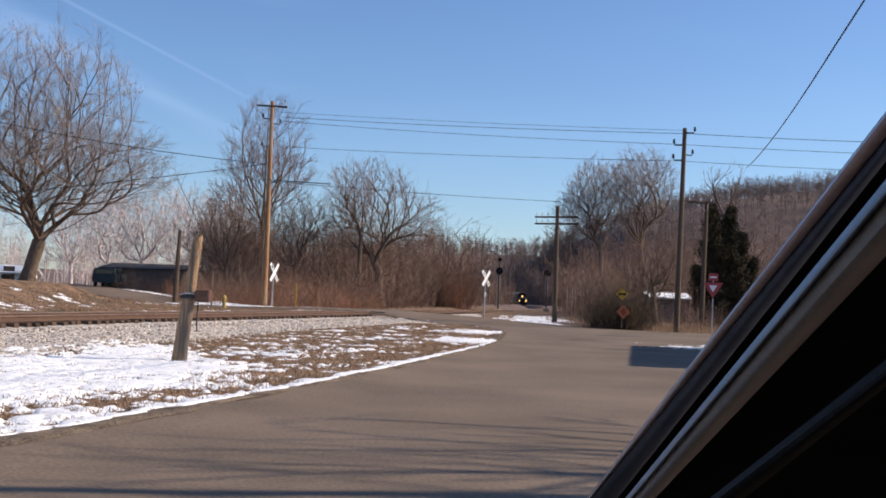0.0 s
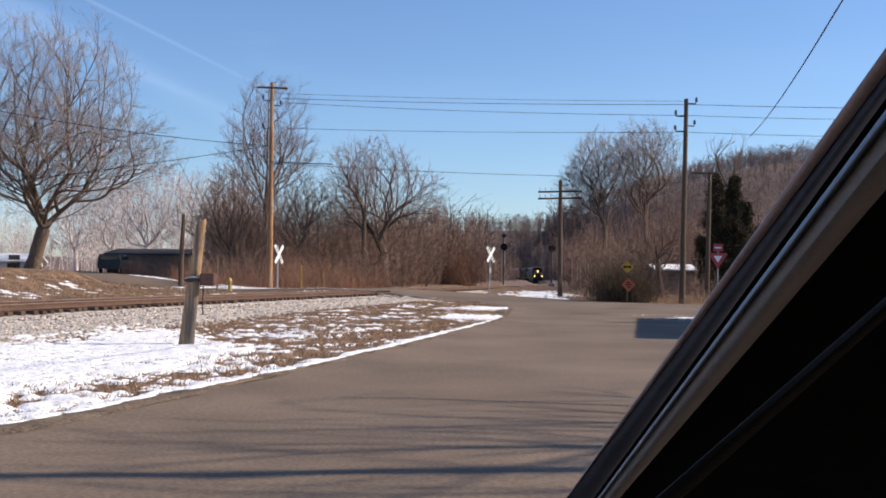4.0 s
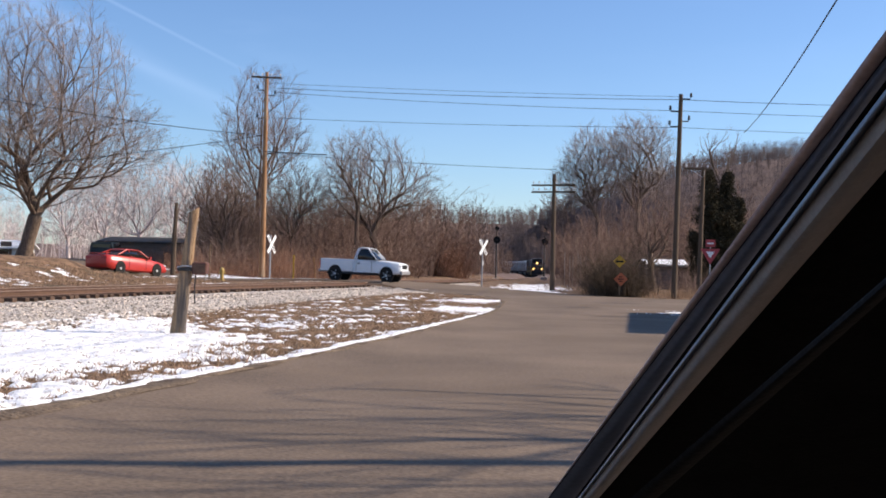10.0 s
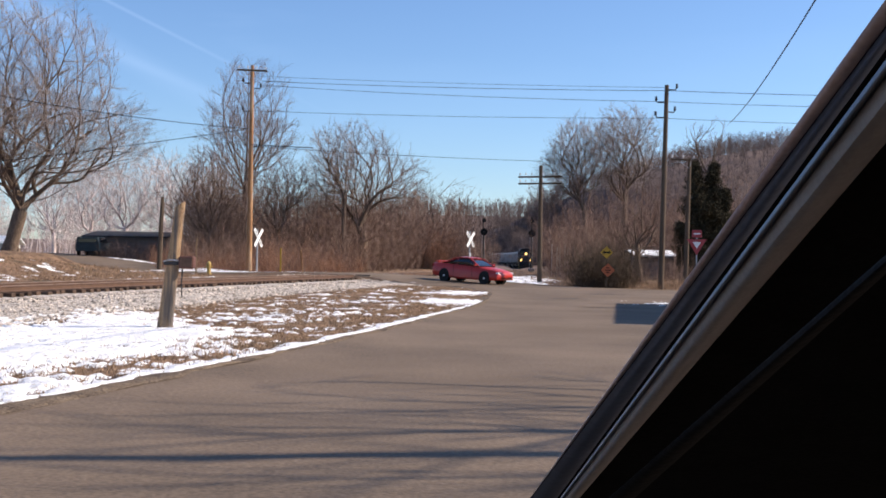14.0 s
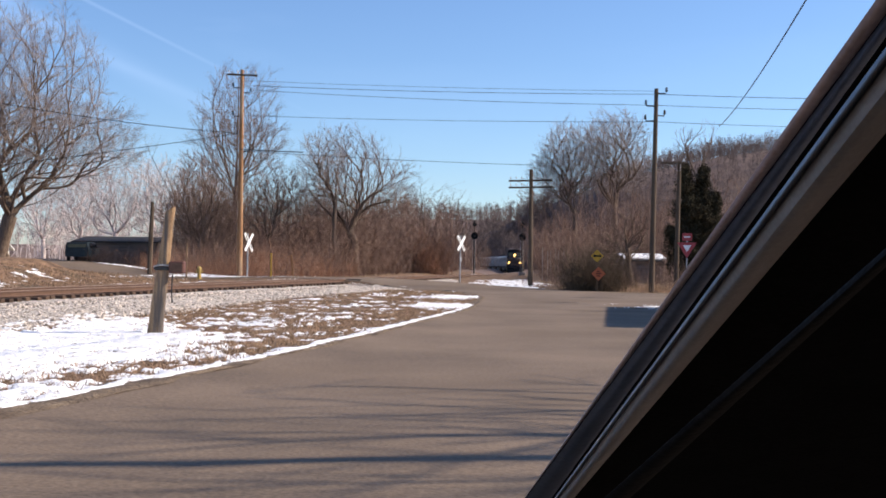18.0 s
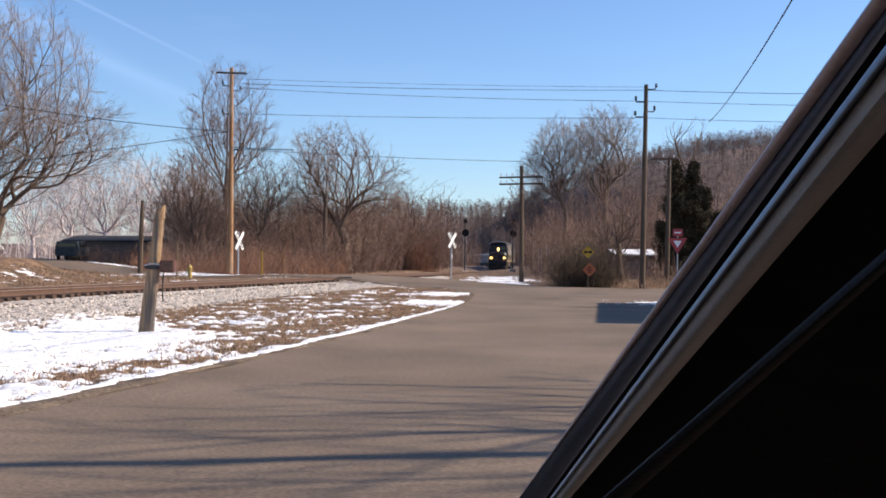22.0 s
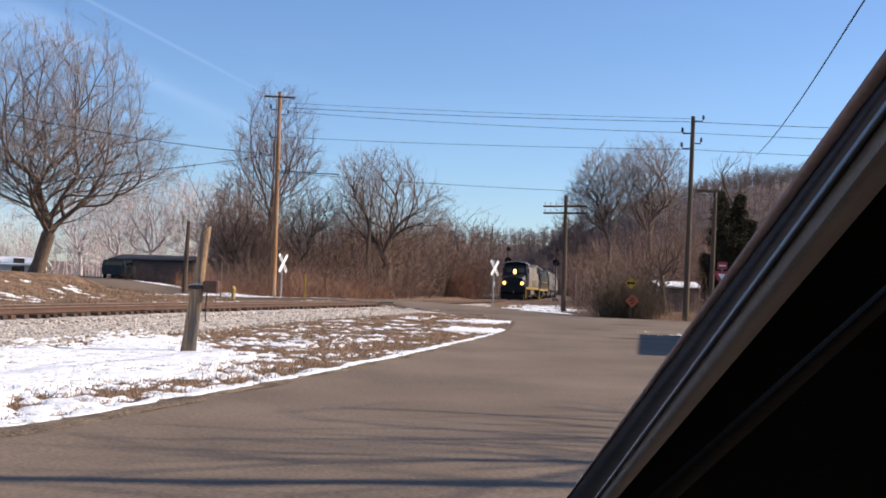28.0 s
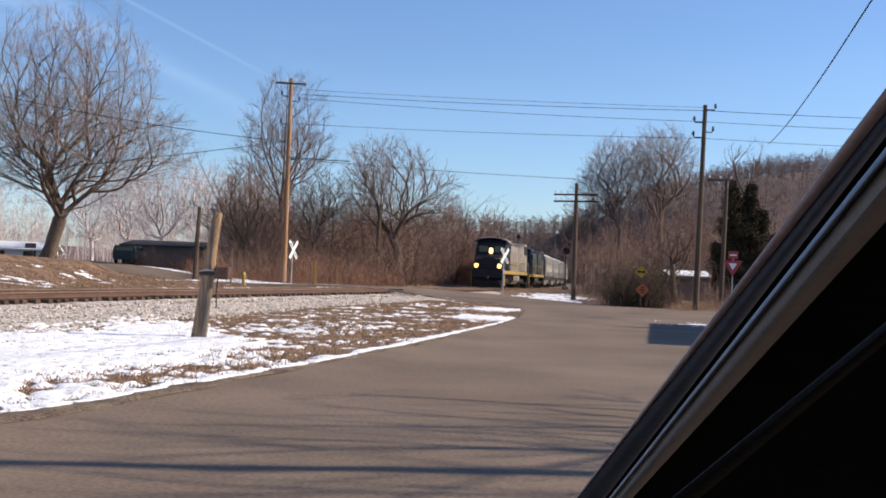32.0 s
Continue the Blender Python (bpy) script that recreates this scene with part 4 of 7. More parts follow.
# ---- trees, brush, grass and snow ----
class Wood:
    """Tapered, bent sticks in one mesh, made in bulk."""

    def __init__(self):
        self.v, self.f, self.n = [], [], 0

    def add(self, a, b, bend, r0, r1, sides=3, rings=3):
        """From a to b (arrays of points), bowed by bend in the middle. Returns a function of the place along the sticks."""
        a, b, bend = np.asarray(a, float), np.asarray(b, float), np.asarray(bend, float)
        n = len(a)
        r0, r1 = np.broadcast_to(r0, (n,)), np.broadcast_to(r1, (n,))
        mid = (a + b) / 2 + bend

        def curve(t):
            t = np.asarray(t, float)[..., None]
            return (1 - t) ** 2 * a + 2 * t * (1 - t) * mid + t * t * b
        d = b - a
        d /= np.maximum(np.linalg.norm(d, axis=1), 1e-6)[:, None]
        ref = np.where(np.abs(d[:, 2:3]) < 0.9, np.array([[0, 0, 1.0]]), np.array([[1.0, 0, 0]]))
        u = np.cross(d, ref)
        u /= np.linalg.norm(u, axis=1)[:, None]
        w = np.cross(d, u)
        vs = []
        for k in range(rings):
            t = k / (rings - 1)
            c, r = curve(np.full(n, t)), (r0 + (r1 - r0) * t)[:, None]
            for s in range(sides):
                q = 2 * math.pi * s / sides
                vs.append(c + (u * math.cos(q) + w * math.sin(q)) * r)
        self.v.append(np.stack(vs, 1).reshape(-1, 3))
        base = self.n + np.arange(n)[:, None] * rings * sides
        fs = []
        for k in range(rings - 1):
            for s in range(sides):
                s2 = (s + 1) % sides
                fs.append(np.concatenate([base + k * sides + s, base + k * sides + s2, base + (k + 1) * sides + s2, base + (k + 1) * sides + s], 1))
        self.f.append(np.stack(fs, 1).reshape(-1, 4))
        self.n += n * rings * sides
        return curve

    def leaves(self, c, size, rng):
        """Small tilted leaf-like pieces, four-sided, at the points c."""
        n = len(c)
        a, b = rng.normal(size=(n, 3)), rng.normal(size=(n, 3))
        a /= np.linalg.norm(a, axis=1)[:, None]
        b -= a * (a * b).sum(1)[:, None]
        b /= np.linalg.norm(b, axis=1)[:, None]
        s = (size * rng.uniform(0.6, 1.4, n))[:, None]
        self.v.append(np.stack([c - a * s, c + b * s * 0.45, c + a * s, c - b * s * 0.45], 1).reshape(-1, 3))
        self.f.append(self.n + np.arange(n * 4).reshape(-1, 4))
        self.n += n * 4

    def mesh(self, name, material):
        me = bpy.data.meshes.new(name)
        v, f = np.concatenate(self.v), np.concatenate(self.f)
        me.vertices.add(len(v))
        me.vertices.foreach_set("co", v.astype(np.float32).ravel())
        me.loops.add(f.size)
        me.loops.foreach_set("vertex_index", f.astype(np.int32).ravel())
        me.polygons.add(len(f))
        me.polygons.foreach_set("loop_start", np.arange(0, f.size, 4, dtype=np.int32))
        me.update(calc_edges=True)
        me.polygons.foreach_set("use_smooth", [True] * len(f))
        me.materials.append(material)
        return me


def unit(v):
    return v / np.maximum(np.linalg.norm(v, axis=-1, keepdims=True), 1e-9)


def sprout(wood, rng, parent, count, span, angle, ratio, rratio, up, droop=0.0, rings=3, sides=3, bow=0.12):
    """Side shoots from a generation of sticks. parent: (curve, a, b, r0, r1). Returns the new generation."""
    curve, a, b, r0, r1 = parent
    n = len(a)
    k = np.repeat(np.arange(n), count)
    t = rng.uniform(span[0], span[1], n * count)
    # the curve of repeated parents
    start = np.empty((n * count, 3))
    for j in range(count):
        start[j::count] = curve(t[j::count])
    d = unit(b - a)[k]
    side = unit(np.cross(d, rng.normal(size=d.shape)))
    ang = np.radians(rng.uniform(angle[0], angle[1], n * count))[:, None]
    way = unit(d * np.cos(ang) + side * np.sin(ang) + np.array([0, 0, up]))
    length = np.linalg.norm(b - a, axis=1)[k] * rng.uniform(ratio[0], ratio[1], n * count) * (1.15 - 0.6 * t)
    rr = (r0[k] + (r1 - r0)[k] * t) * rratio
    end = start + way * length[:, None]
    bend = rng.normal(size=d.shape) * bow * length[:, None] * 0.5 + np.array([0, 0, -bow * 0.5]) * length[:, None] * (1 if up > 0 else -1)
    end[:, 2] -= droop * length
    r_end = rr * 0.35
    c = wood.add(start, end, bend, rr, r_end, sides, rings)
    return c, start, end, rr, r_end


def bare_tree(name, label, x, y, fork, trunk, lobes, count, seed, twigs=M_TWIG, bark=M_BARK, tip=0.014, twig=0.8, sprays=3, top=None, lean=(0.0, 0.0), keen=1.1):
    """A leafless tree grown into its crown: points strewn in the lobes (centre and half-axes from the foot) are joined,
    from the fork outwards, to the branch that reaches them with the least bend; boughs thicken with what they bear."""
    rng = np.random.default_rng(seed)
    z = hz(x, y) - 0.15
    e = thing(name, label, "tree", pose(x, y, z))
    top = fork if top is None else top
    # trunk
    nt = max(5, int(top / 0.8))
    f = np.linspace(0, 1, nt)
    trunk_pts = np.stack([lean[0] * f ** 1.4 + 0.12 * np.sin(f * 4 + seed) * f, lean[1] * f + 0.1 * np.sin(f * 3 + 2 * seed) * f, top * f], 1)
    # points of the crown
    share = np.array([q[3] * q[4] * q[5] for q in lobes])
    pts = []
    for lobe, n in zip(lobes, np.maximum(8, (count * share / share.sum())).astype(int)):
        d = unit(rng.normal(size=(n, 3))) * (rng.uniform(0.02, 1, n) ** 0.42)[:, None]
        ang = np.arctan2(d[:, 1], d[:, 0])
        d *= (1 + 0.10 * np.sin(3 * ang + seed + 4 * d[:, 2]) + 0.07 * np.sin(7 * ang + 2 * seed))[:, None]
        pts.append(np.array(lobe[:3]) + d * np.array(lobe[3:]))
    pts = np.concatenate(pts)
    crotch = trunk_pts[np.argmin(np.abs(trunk_pts[:, 2] - fork))]
    pts = pts[np.argsort(np.linalg.norm((pts - crotch) * np.array([1, 1, 0.9]), axis=1))]
    total = nt + len(pts)
    node, way, up = np.zeros((total, 3)), np.zeros((total, 3)), np.full(total, -1)
    node[:nt] = trunk_pts
    way[:nt] = unit(np.gradient(trunk_pts, axis=0))
    up[1:nt] = np.arange(nt - 1)
    open_from = int(np.argmin(np.abs(trunk_pts[:, 2] - fork)))
    for k in range(nt, total):
        d = pts[k - nt] - node[open_from:k]
        r = np.sqrt((d * d).sum(1)) + 1e-6
        bend = 1 - (d * way[open_from:k]).sum(1) / r
        best = open_from + int(np.argmin(r * (1 + 2.2 * keen * bend * bend + 0.25 * bend)))
        node[k], up[k] = pts[k - nt], best
        way[k] = unit(unit(node[k] - node[best]) + 0.55 * way[best] + np.array([0, 0, 0.06]))
    bears = np.ones(total)
    for k in range(total - 1, 0, -1):
        bears[up[k]] += bears[k]
    # ease the boughs into long curves
    heir = np.arange(total)
    for k in range(nt, total):
        if heir[up[k]] == up[k] or bears[k] > bears[heir[up[k]]]:
            heir[up[k]] = k
    inner = np.array([k for k in range(nt, total) if heir[k] != k])
    for _ in range(5):
        node[inner] = 0.5 * node[inner] + 0.25 * (node[up[inner]] + node[heir[inner]])
    way[nt:] = unit(node[nt:] - node[up[nt:]] + 1e-6)
    power = math.log(bears[0]) / math.log(trunk / tip)
    radius = tip * bears ** (1 / power)
    # trunk mesh with its root flare
    t = Wood()
    k = np.arange(1, nt)
    t.add(node[k - 1], node[k], np.zeros((nt - 1, 3)), radius[k - 1] * 1.02, radius[k], 10, 2)
    fl = rng.uniform(0, 2 * math.pi, 7)
    t.add(np.stack([np.cos(fl) * trunk * 1.55, np.sin(fl) * trunk * 1.55, np.zeros(7)], 1), np.stack([np.cos(fl) * trunk * 0.45, np.sin(fl) * trunk * 0.45, np.full(7, trunk * 3.0)], 1), np.zeros((7, 3)), trunk * 0.38, trunk * 0.3, 5, 3)
    tr = new("trunk", t.mesh("trunk", bark))
    tr.parent = e
    # boughs, each with what it bears, then the fine crown
    main = np.full(total, -1)
    for k in range(nt, total):
        main[k] = k if up[k] < nt else main[up[k]]
    seg = np.arange(nt, total)
    thick = radius[seg] > tip * 2.2
    for m in np.unique(main[seg[thick]]):
        q = seg[thick & (main[seg] == m)]
        lw = Wood()
        r0 = np.where(up[q] < nt, np.minimum(radius[up[q]] * 0.85, radius[q] * 1.7), np.minimum(radius[up[q]], radius[q] * 1.35))
        lw.add(node[up[q]], node[q], np.zeros((len(q), 3)), r0, radius[q], 6, 2)
        lo = new("limb", lw.mesh("limb", bark))
        lo.parent = e
    crown = Wood()
    q = seg[~thick]
    sway = rng.normal(size=(len(q), 3)) * 0.05 * np.linalg.norm(node[q] - node[up[q]], axis=1)[:, None]
    crown.add(node[up[q]], node[q], sway, np.minimum(radius[up[q]], radius[q] * 1.3), radius[q], 3, 3)
    ends = np.repeat(q[bears[q] < 5], sprays)
    n = len(ends)
    a = node[ends] - (node[ends] - node[up[ends]]) * rng.uniform(0, 0.9, n)[:, None]
    w = unit(way[ends] + rng.normal(size=(n, 3)) * 0.42 + np.array([0, 0, 0.22]))
    b = a + w * (twig * rng.uniform(0.5, 1.3, n))[:, None]
    c = crown.add(a, b, rng.normal(size=(n, 3)) * 0.06 * twig, tip * 0.8, tip * 0.5, 3, 2)
    sprout(crown, rng, (c, a, b, np.full(n, tip * 0.8), np.full(n, tip * 0.5)), 2, (0.25, 0.95), (18, 48), (0.45, 0.8), 0.85, 0.05, rings=2)
    cr = new("crown", crown.mesh("crown", twigs))
    cr.parent = e
    return e


bare_tree("bare_tree", "large bare maple with a broad fan of limbs and twigs", -31.2, 84.0, 3.6, 0.50, [(0.7, 0, 12.0, 7.2, 6.4, 7.5), (0.9, 0, 9.2, 10.1, 8.8, 3.9)], 5400, 17, M_TWIG_PALE, tip=0.0085, twig=0.95, sprays=4, lean=(0.65, 0), keen=1.5)
bare_tree("bare_tree", "tall slender bare tree rising behind the utility pole", -16.2, 98.0, 7.0, 0.26, [(0.1, 0, 12.6, 4.0, 3.7, 5.8), (0.1, 0, 11.4, 4.5, 4, 2.4)], 1000, 5, tip=0.009, twig=1.0, sprays=4, top=17.6, keen=2.0)
bare_tree("bare_tree", "bare tree with a crooked spreading crown above the brush", -5.5, 92.0, 2.9, 0.36, [(-0.7, 0, 8.4, 3.6, 3.2, 3.9), (3.3, 0, 7.3, 2.3, 2.2, 2.6), (-2.9, 0, 6.2, 2.3, 2.2, 2.8)], 1250, 21, tip=0.009, twig=0.8, sprays=3, keen=0.8)
bare_tree("bare_tree", "slender pale bare tree among the brush", -7.0, 90.0, 4.4, 0.17, [(-1.0, 0, 8.6, 2.1, 2.0, 3.4)], 420, 22, M_TWIG_PALE, M_BARK, tip=0.009, twig=0.8, top=7.5)
bare_tree("bare_tree", "bare tree among the brush beside the lane", -12.4, 91.0, 2.6, 0.2, [(0.3, 0, 6.0, 2.7, 2.4, 3.4)], 620, 23, tip=0.010, sprays=3)
bare_tree("bare_tree", "dark bushy bare tree beside the lane", -18.0, 92.0, 2.6, 0.24, [(0.2, 0, 6.4, 2.7, 2.5, 3.9), (-1.6, 0, 4.6, 1.8, 1.8, 2.6)], 900, 24, tip=0.012, twig=0.7)
bare_tree("bare_tree", "rounded pale bare tree above the brush on the hillside", 17.4, 129.0, 7.4, 0.27, [(-0.6, 0, 13.2, 4.0, 3.8, 4.6), (-2.2, 0, 11.6, 3.0, 2.8, 2.8)], 1800, 31, M_TWIG_PALE, M_BARK, tip=0.012, twig=1.0)
bare_tree("bare_tree", "rounded pale bare tree above the brush on the hillside", 22.4, 131.0, 7.4, 0.30, [(-0.2, 0, 14.4, 4.2, 4.0, 5.0)], 1800, 32, M_TWIG_PALE, M_BARK, tip=0.012, twig=1.0)
bare_tree("bare_tree", "small bare tree on the skyline beyond the cedar", 47.5, 195.0, 17.0, 0.30, [(-2.2, 0, 23.2, 2.6, 2.5, 3.4), (1.8, 0, 23.6, 2.4, 2.4, 3.6)], 200, 33, tip=0.017, twig=0.9, sprays=1)
bare_tree("bare_tree", "stunted dark bare tree with crooked boughs beside the junction", 13.7, 73.0, 1.5, 0.24, [(0, 0, 4.0, 2.3, 2.0, 2.3), (-1.6, 0, 3.0, 1.3, 1.2, 1.2)], 420, 41, M_UMBER, tip=0.008, twig=0.5, sprays=3, lean=(-0.5, 0), keen=0.6)
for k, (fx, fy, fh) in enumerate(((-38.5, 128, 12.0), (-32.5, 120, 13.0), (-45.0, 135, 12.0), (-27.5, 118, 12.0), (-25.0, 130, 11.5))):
    bare_tree("bare_tree", "pale sunlit bare tree behind the houses", fx, fy, fh * 0.3, 0.24, [(0, 0, fh * 0.62, fh * 0.34, fh * 0.3, fh * 0.38)], 760, 61 + k, M_TWIG_SUNLIT, M_TWIG_SUNLIT, tip=0.012, twig=0.9)
bare_tree("bare_tree", "bare roadside tree that shades the road", 16.2, 11.0, 3.6, 0.34, [(0, 0, 8.2, 5.2, 4.6, 4.2)], 480, 51, tip=0.013, twig=0.7, sprays=1)


def cedar(x, y, tops, seed):
    """One cedar with several leaders: (x, y from the foot, height, half-width)."""
    rng = np.random.default_rng(seed)
    z = hz(x, y) - 0.1
    e = thing("cedar_tree", "broad dark cedar with two blunt tops and ragged brownish foliage", "tree", pose(x, y, z))
    lf = Wood()
    for tx, ty, h, wide in tops:
        t, br = Wood(), Wood()
        t.add([[tx * 0.3, ty * 0.3, 0.0]], [[tx, ty, h * 0.95]], [[0.1, 0, 0]], 0.17, 0.03, 8, 6)
        tr = new("trunk", t.mesh("trunk", M_BARK))
        tr.parent = e
        n = 300
        f = rng.uniform(0.03, 0.99, n)
        ang = rng.uniform(0, 2 * math.pi, n)
        reach = wide * np.clip(1.2 * (1 - f) ** 0.7, 0.10, 1.0) * rng.uniform(0.55, 1.15, n) * (1 + 0.20 * np.sin(ang * 3 + f * 9 + tx))
        lift = reach * rng.uniform(0.25, 0.8, n)
        a = np.stack([tx * (0.3 + 0.7 * f), ty * (0.3 + 0.7 * f), f * h * 0.9], 1)
        b = a + np.stack([np.cos(ang) * reach, np.sin(ang) * reach, lift], 1)
        c = br.add(a, b, np.zeros((n, 3)), 0.03, 0.008, 3, 3)
        bo = new("bough", br.mesh("bough", M_BARK))
        bo.parent = e
        for k in range(120):
            q = c(rng.uniform(0.25, 1.05, n)) + rng.normal(size=(n, 3)) * 0.13
            lf.leaves(q, 0.062, rng)
    fo = new("foliage", lf.mesh("foliage", M_CEDAR))
    fo.parent = e


cedar(18.5, 77.0, [(-0.6, 0, 9.4, 1.45), (0.8, 0.3, 9.3, 1.45), (-1.7, -0.3, 4.6, 1.0), (1.6, 0.2, 7.2, 1.1), (2.5, 0.3, 5.4, 0.8)], 7)


def track_x(y):
    o = np.argsort(TRACK[:, 1])
    return np.interp(y, TRACK[o, 1], TRACK[o, 0])


def thicket(name, label, x, y, h, stems, seed, material, r=0.022, tilt=0.35, kind="stuff", category="brush", side=3):
    """Many-stemmed leafless shrubs at the given feet."""
    rng = np.random.default_rng(seed)
    z = height(x, y) - 0.05
    k = np.repeat(np.arange(len(x)), stems)
    n = len(k)
    foot = np.stack([x[k] + rng.normal(size=n) * 0.35, y[k] + rng.normal(size=n) * 0.35, z[k]], 1)
    hh = h[k] * rng.uniform(0.45, 1.1, n)
    way = unit(np.stack([rng.normal(size=n) * tilt, rng.normal(size=n) * tilt, np.ones(n)], 1))
    top = foot + way * hh[:, None]
    w = Wood()
    rr0 = np.full(n, r) * (0.5 + hh / 9)
    c = w.add(foot, top, rng.normal(size=(n, 3)) * 0.08 * hh[:, None], rr0, rr0 * 0.35, 3, 3)
    g = (c, foot, top, rr0, rr0 * 0.35)
    g2 = sprout(w, rng, g, side, (0.15, 0.98), (25, 75), (0.3, 0.6), 0.75, 0.12, rings=2)
    sprout(w, rng, g2, 2, (0.2, 1.0), (25, 75), (0.35, 0.75), 0.8, 0.08, rings=2)
    return tagged(new(name, w.mesh(name, material)), label, category, kind=kind)


def scatter(rng, n, x0, x1, y0, y1):
    x, y = rng.uniform(x0, x1, n), rng.uniform(y0, y1, n)
    return x, y


def vegetation():
    rng = np.random.default_rng(77)
    # belt beyond the lane and along the far side of the railway
    for k, (m, n, tilt, r) in enumerate(((M_BRUSH, 820, 0.5, 0.022), (M_BRUSH_TAN, 420, 0.7, 0.02), (M_UMBER, 620, 0.6, 0.026))):
        x, y = scatter(rng, n, -24, 14, 71.5, 160)
        ok = (x < track_x(y) - 4.2 - 0.02 * (y - 72)) & (x > -20 - 0.05 * (y - 72)) & (near(x, y, LANE)[0] > 5.0) & (near(x, y, DRIVE)[0] > 4.5) & (x / y > -0.205)
        x, y = x[ok], y[ok]
        h = (2.2 + 4.6 * smooth_step(73, 100, y)) * (1 + 0.75 * wobble(x, y, 0.13, 2, 3.0 + 5 * k)) * rng.uniform(0.6, 1.15, len(x)) * (0.8 + 0.2 * k)
        thicket("roadside_brush", ("tangled brown leafless brush", "pale tan leafless saplings", "grey leafless saplings")[k] + " beyond the railway", x, y, h, 6, 1 + 20 * k, m, r, tilt, side=4)
    # russet growth in front of it
    x, y = scatter(rng, 420, -21, -3, 71, 82)
    ok = (x < track_x(y) - 3.6) & (near(x, y, LANE)[0] > 4.4)
    x, y = x[ok], y[ok]
    ok = x / y > -0.245
    x, y = x[ok], y[ok]
    h = rng.uniform(0.5, 2.6, len(x)) * (1 + 0.8 * wobble(x, y, 0.25, 2, 4.0))
    thicket("russet_brush", "low russet-brown bushes beside the lane", x, y, np.maximum(h, 0.3), 6, 2, M_BRUSH_RED, 0.014, 0.5)
    x, y = scatter(rng, 40, -1.2, 2.6, 122, 128)
    thicket("russet_bush", "rounded russet bush standing beside the railway", x, y, rng.uniform(3.2, 5.4, len(x)), 12, 3, M_BRUSH_RED, 0.02, category="bush", kind="thing")
    # left of the lane, before the houses
    x, y = scatter(rng, 260, -26, -12.5, 73, 90)
    ok = (near(x, y, LANE)[0] > 5) & (near(x, y, DRIVE)[0] > 4) & (x / y > -0.235)
    thicket("field_brush", "thin brown weeds and saplings near the houses", x[ok], y[ok], rng.uniform(0.8, 2.8, ok.sum()), 5, 4, M_BRUSH, 0.012)
    # before the low building
    x, y = scatter(rng, 190, -29.0, -21.5, 88, 96)
    ok = near(x, y, DRIVE)[0] > 2.8
    thicket("house_brush", "thin brown brush before the low building", x[ok], y[ok], rng.uniform(0.6, 2.3, ok.sum()), 6, 9, M_UMBER, 0.014, 0.5)
    # wooded slope behind the junction
    x, y = scatter(rng, 560, 9, 48, 96, 150)
    ok = (x / y > 0.106) & (np.abs(x - track_x(y)) > 7)
    x, y = x[ok], y[ok]
    h = np.minimum(rng.uniform(5.0, 10.5, len(x)), 0.4 + (0.040 + 0.5 * (x / y - 0.09)) * y) * rng.uniform(0.75, 1.1, len(x))
    thicket("slope_brush", "brown leafless saplings on the slope behind the junction", x, y, np.maximum(h, 1.5), 6, 11, M_BRUSH, 0.028, 0.45, side=4)
    # right of the junction
    x, y = scatter(rng, 720, 5, 42, 60, 112)
    ok = (x / y > 0.112) & (near(x, y, LANE)[0] > 5.0) & (y > 62)
    x, y = x[ok], y[ok]
    h = (1.6 + 3.0 * smooth_step(63, 95, y)) * rng.uniform(0.5, 1.2, len(x))
    b = x / y
    h = np.where(((b > 0.166) & (b < 0.214) & (y < 90)) | ((b > 0.098) & (b < 0.119)), np.minimum(h, 1.9), h)
    thicket("junction_brush", "dense brown leafless brush behind the road signs", x, y, h, 6, 5, M_UMBER, 0.02)
    x, y = scatter(rng, 84, 8.4, 10.8, 61.6, 64.0)
    thicket("olive_bush", "dense dark olive bush behind the warning sign", x, y, rng.uniform(1.4, 3.2, len(x)), 9, 15, M_DARK_BRUSH, 0.016, 0.55, kind="thing", category="bush", side=4)
    x, y = scatter(rng, 600, 6, 24, 59.5, 66)
    ok = (x / y > 0.105) & (near(x, y, LANE)[0] > 3.7)
    thicket("tall_dry_grass", "tall straw-coloured dry grass along the road", x[ok], y[ok], rng.uniform(0.25, 0.8, ok.sum()), 7, 6, M_GRASS, 0.01, 0.2, category="grass", side=1)
    # both sides of the railway farther on
    x, y = scatter(rng, 760, -30, 80, 150, 330)
    ok = (np.abs(x - track_x(y)) > 7) & ((x < track_x(y)) | (x / y > 0.105) | ((y > 165) & (x / y > 0.087)))
    x, y = x[ok], y[ok]
    thicket("railside_woods", "bare brown woods along the distant railway", x, y, rng.uniform(3, 9, len(x)), 5, 7, M_UMBER, 0.05, category="woods")
    # vine-hung dark clump beside the tall tree
    x, y = scatter(rng, 26, -19.2, -16.6, 92, 97)
    thicket("vine_clump", "dark clump of vine-hung saplings", x, y, rng.uniform(6, 10.5, len(x)), 6, 8, M_TWIG, 0.035, category="brush", side=5)


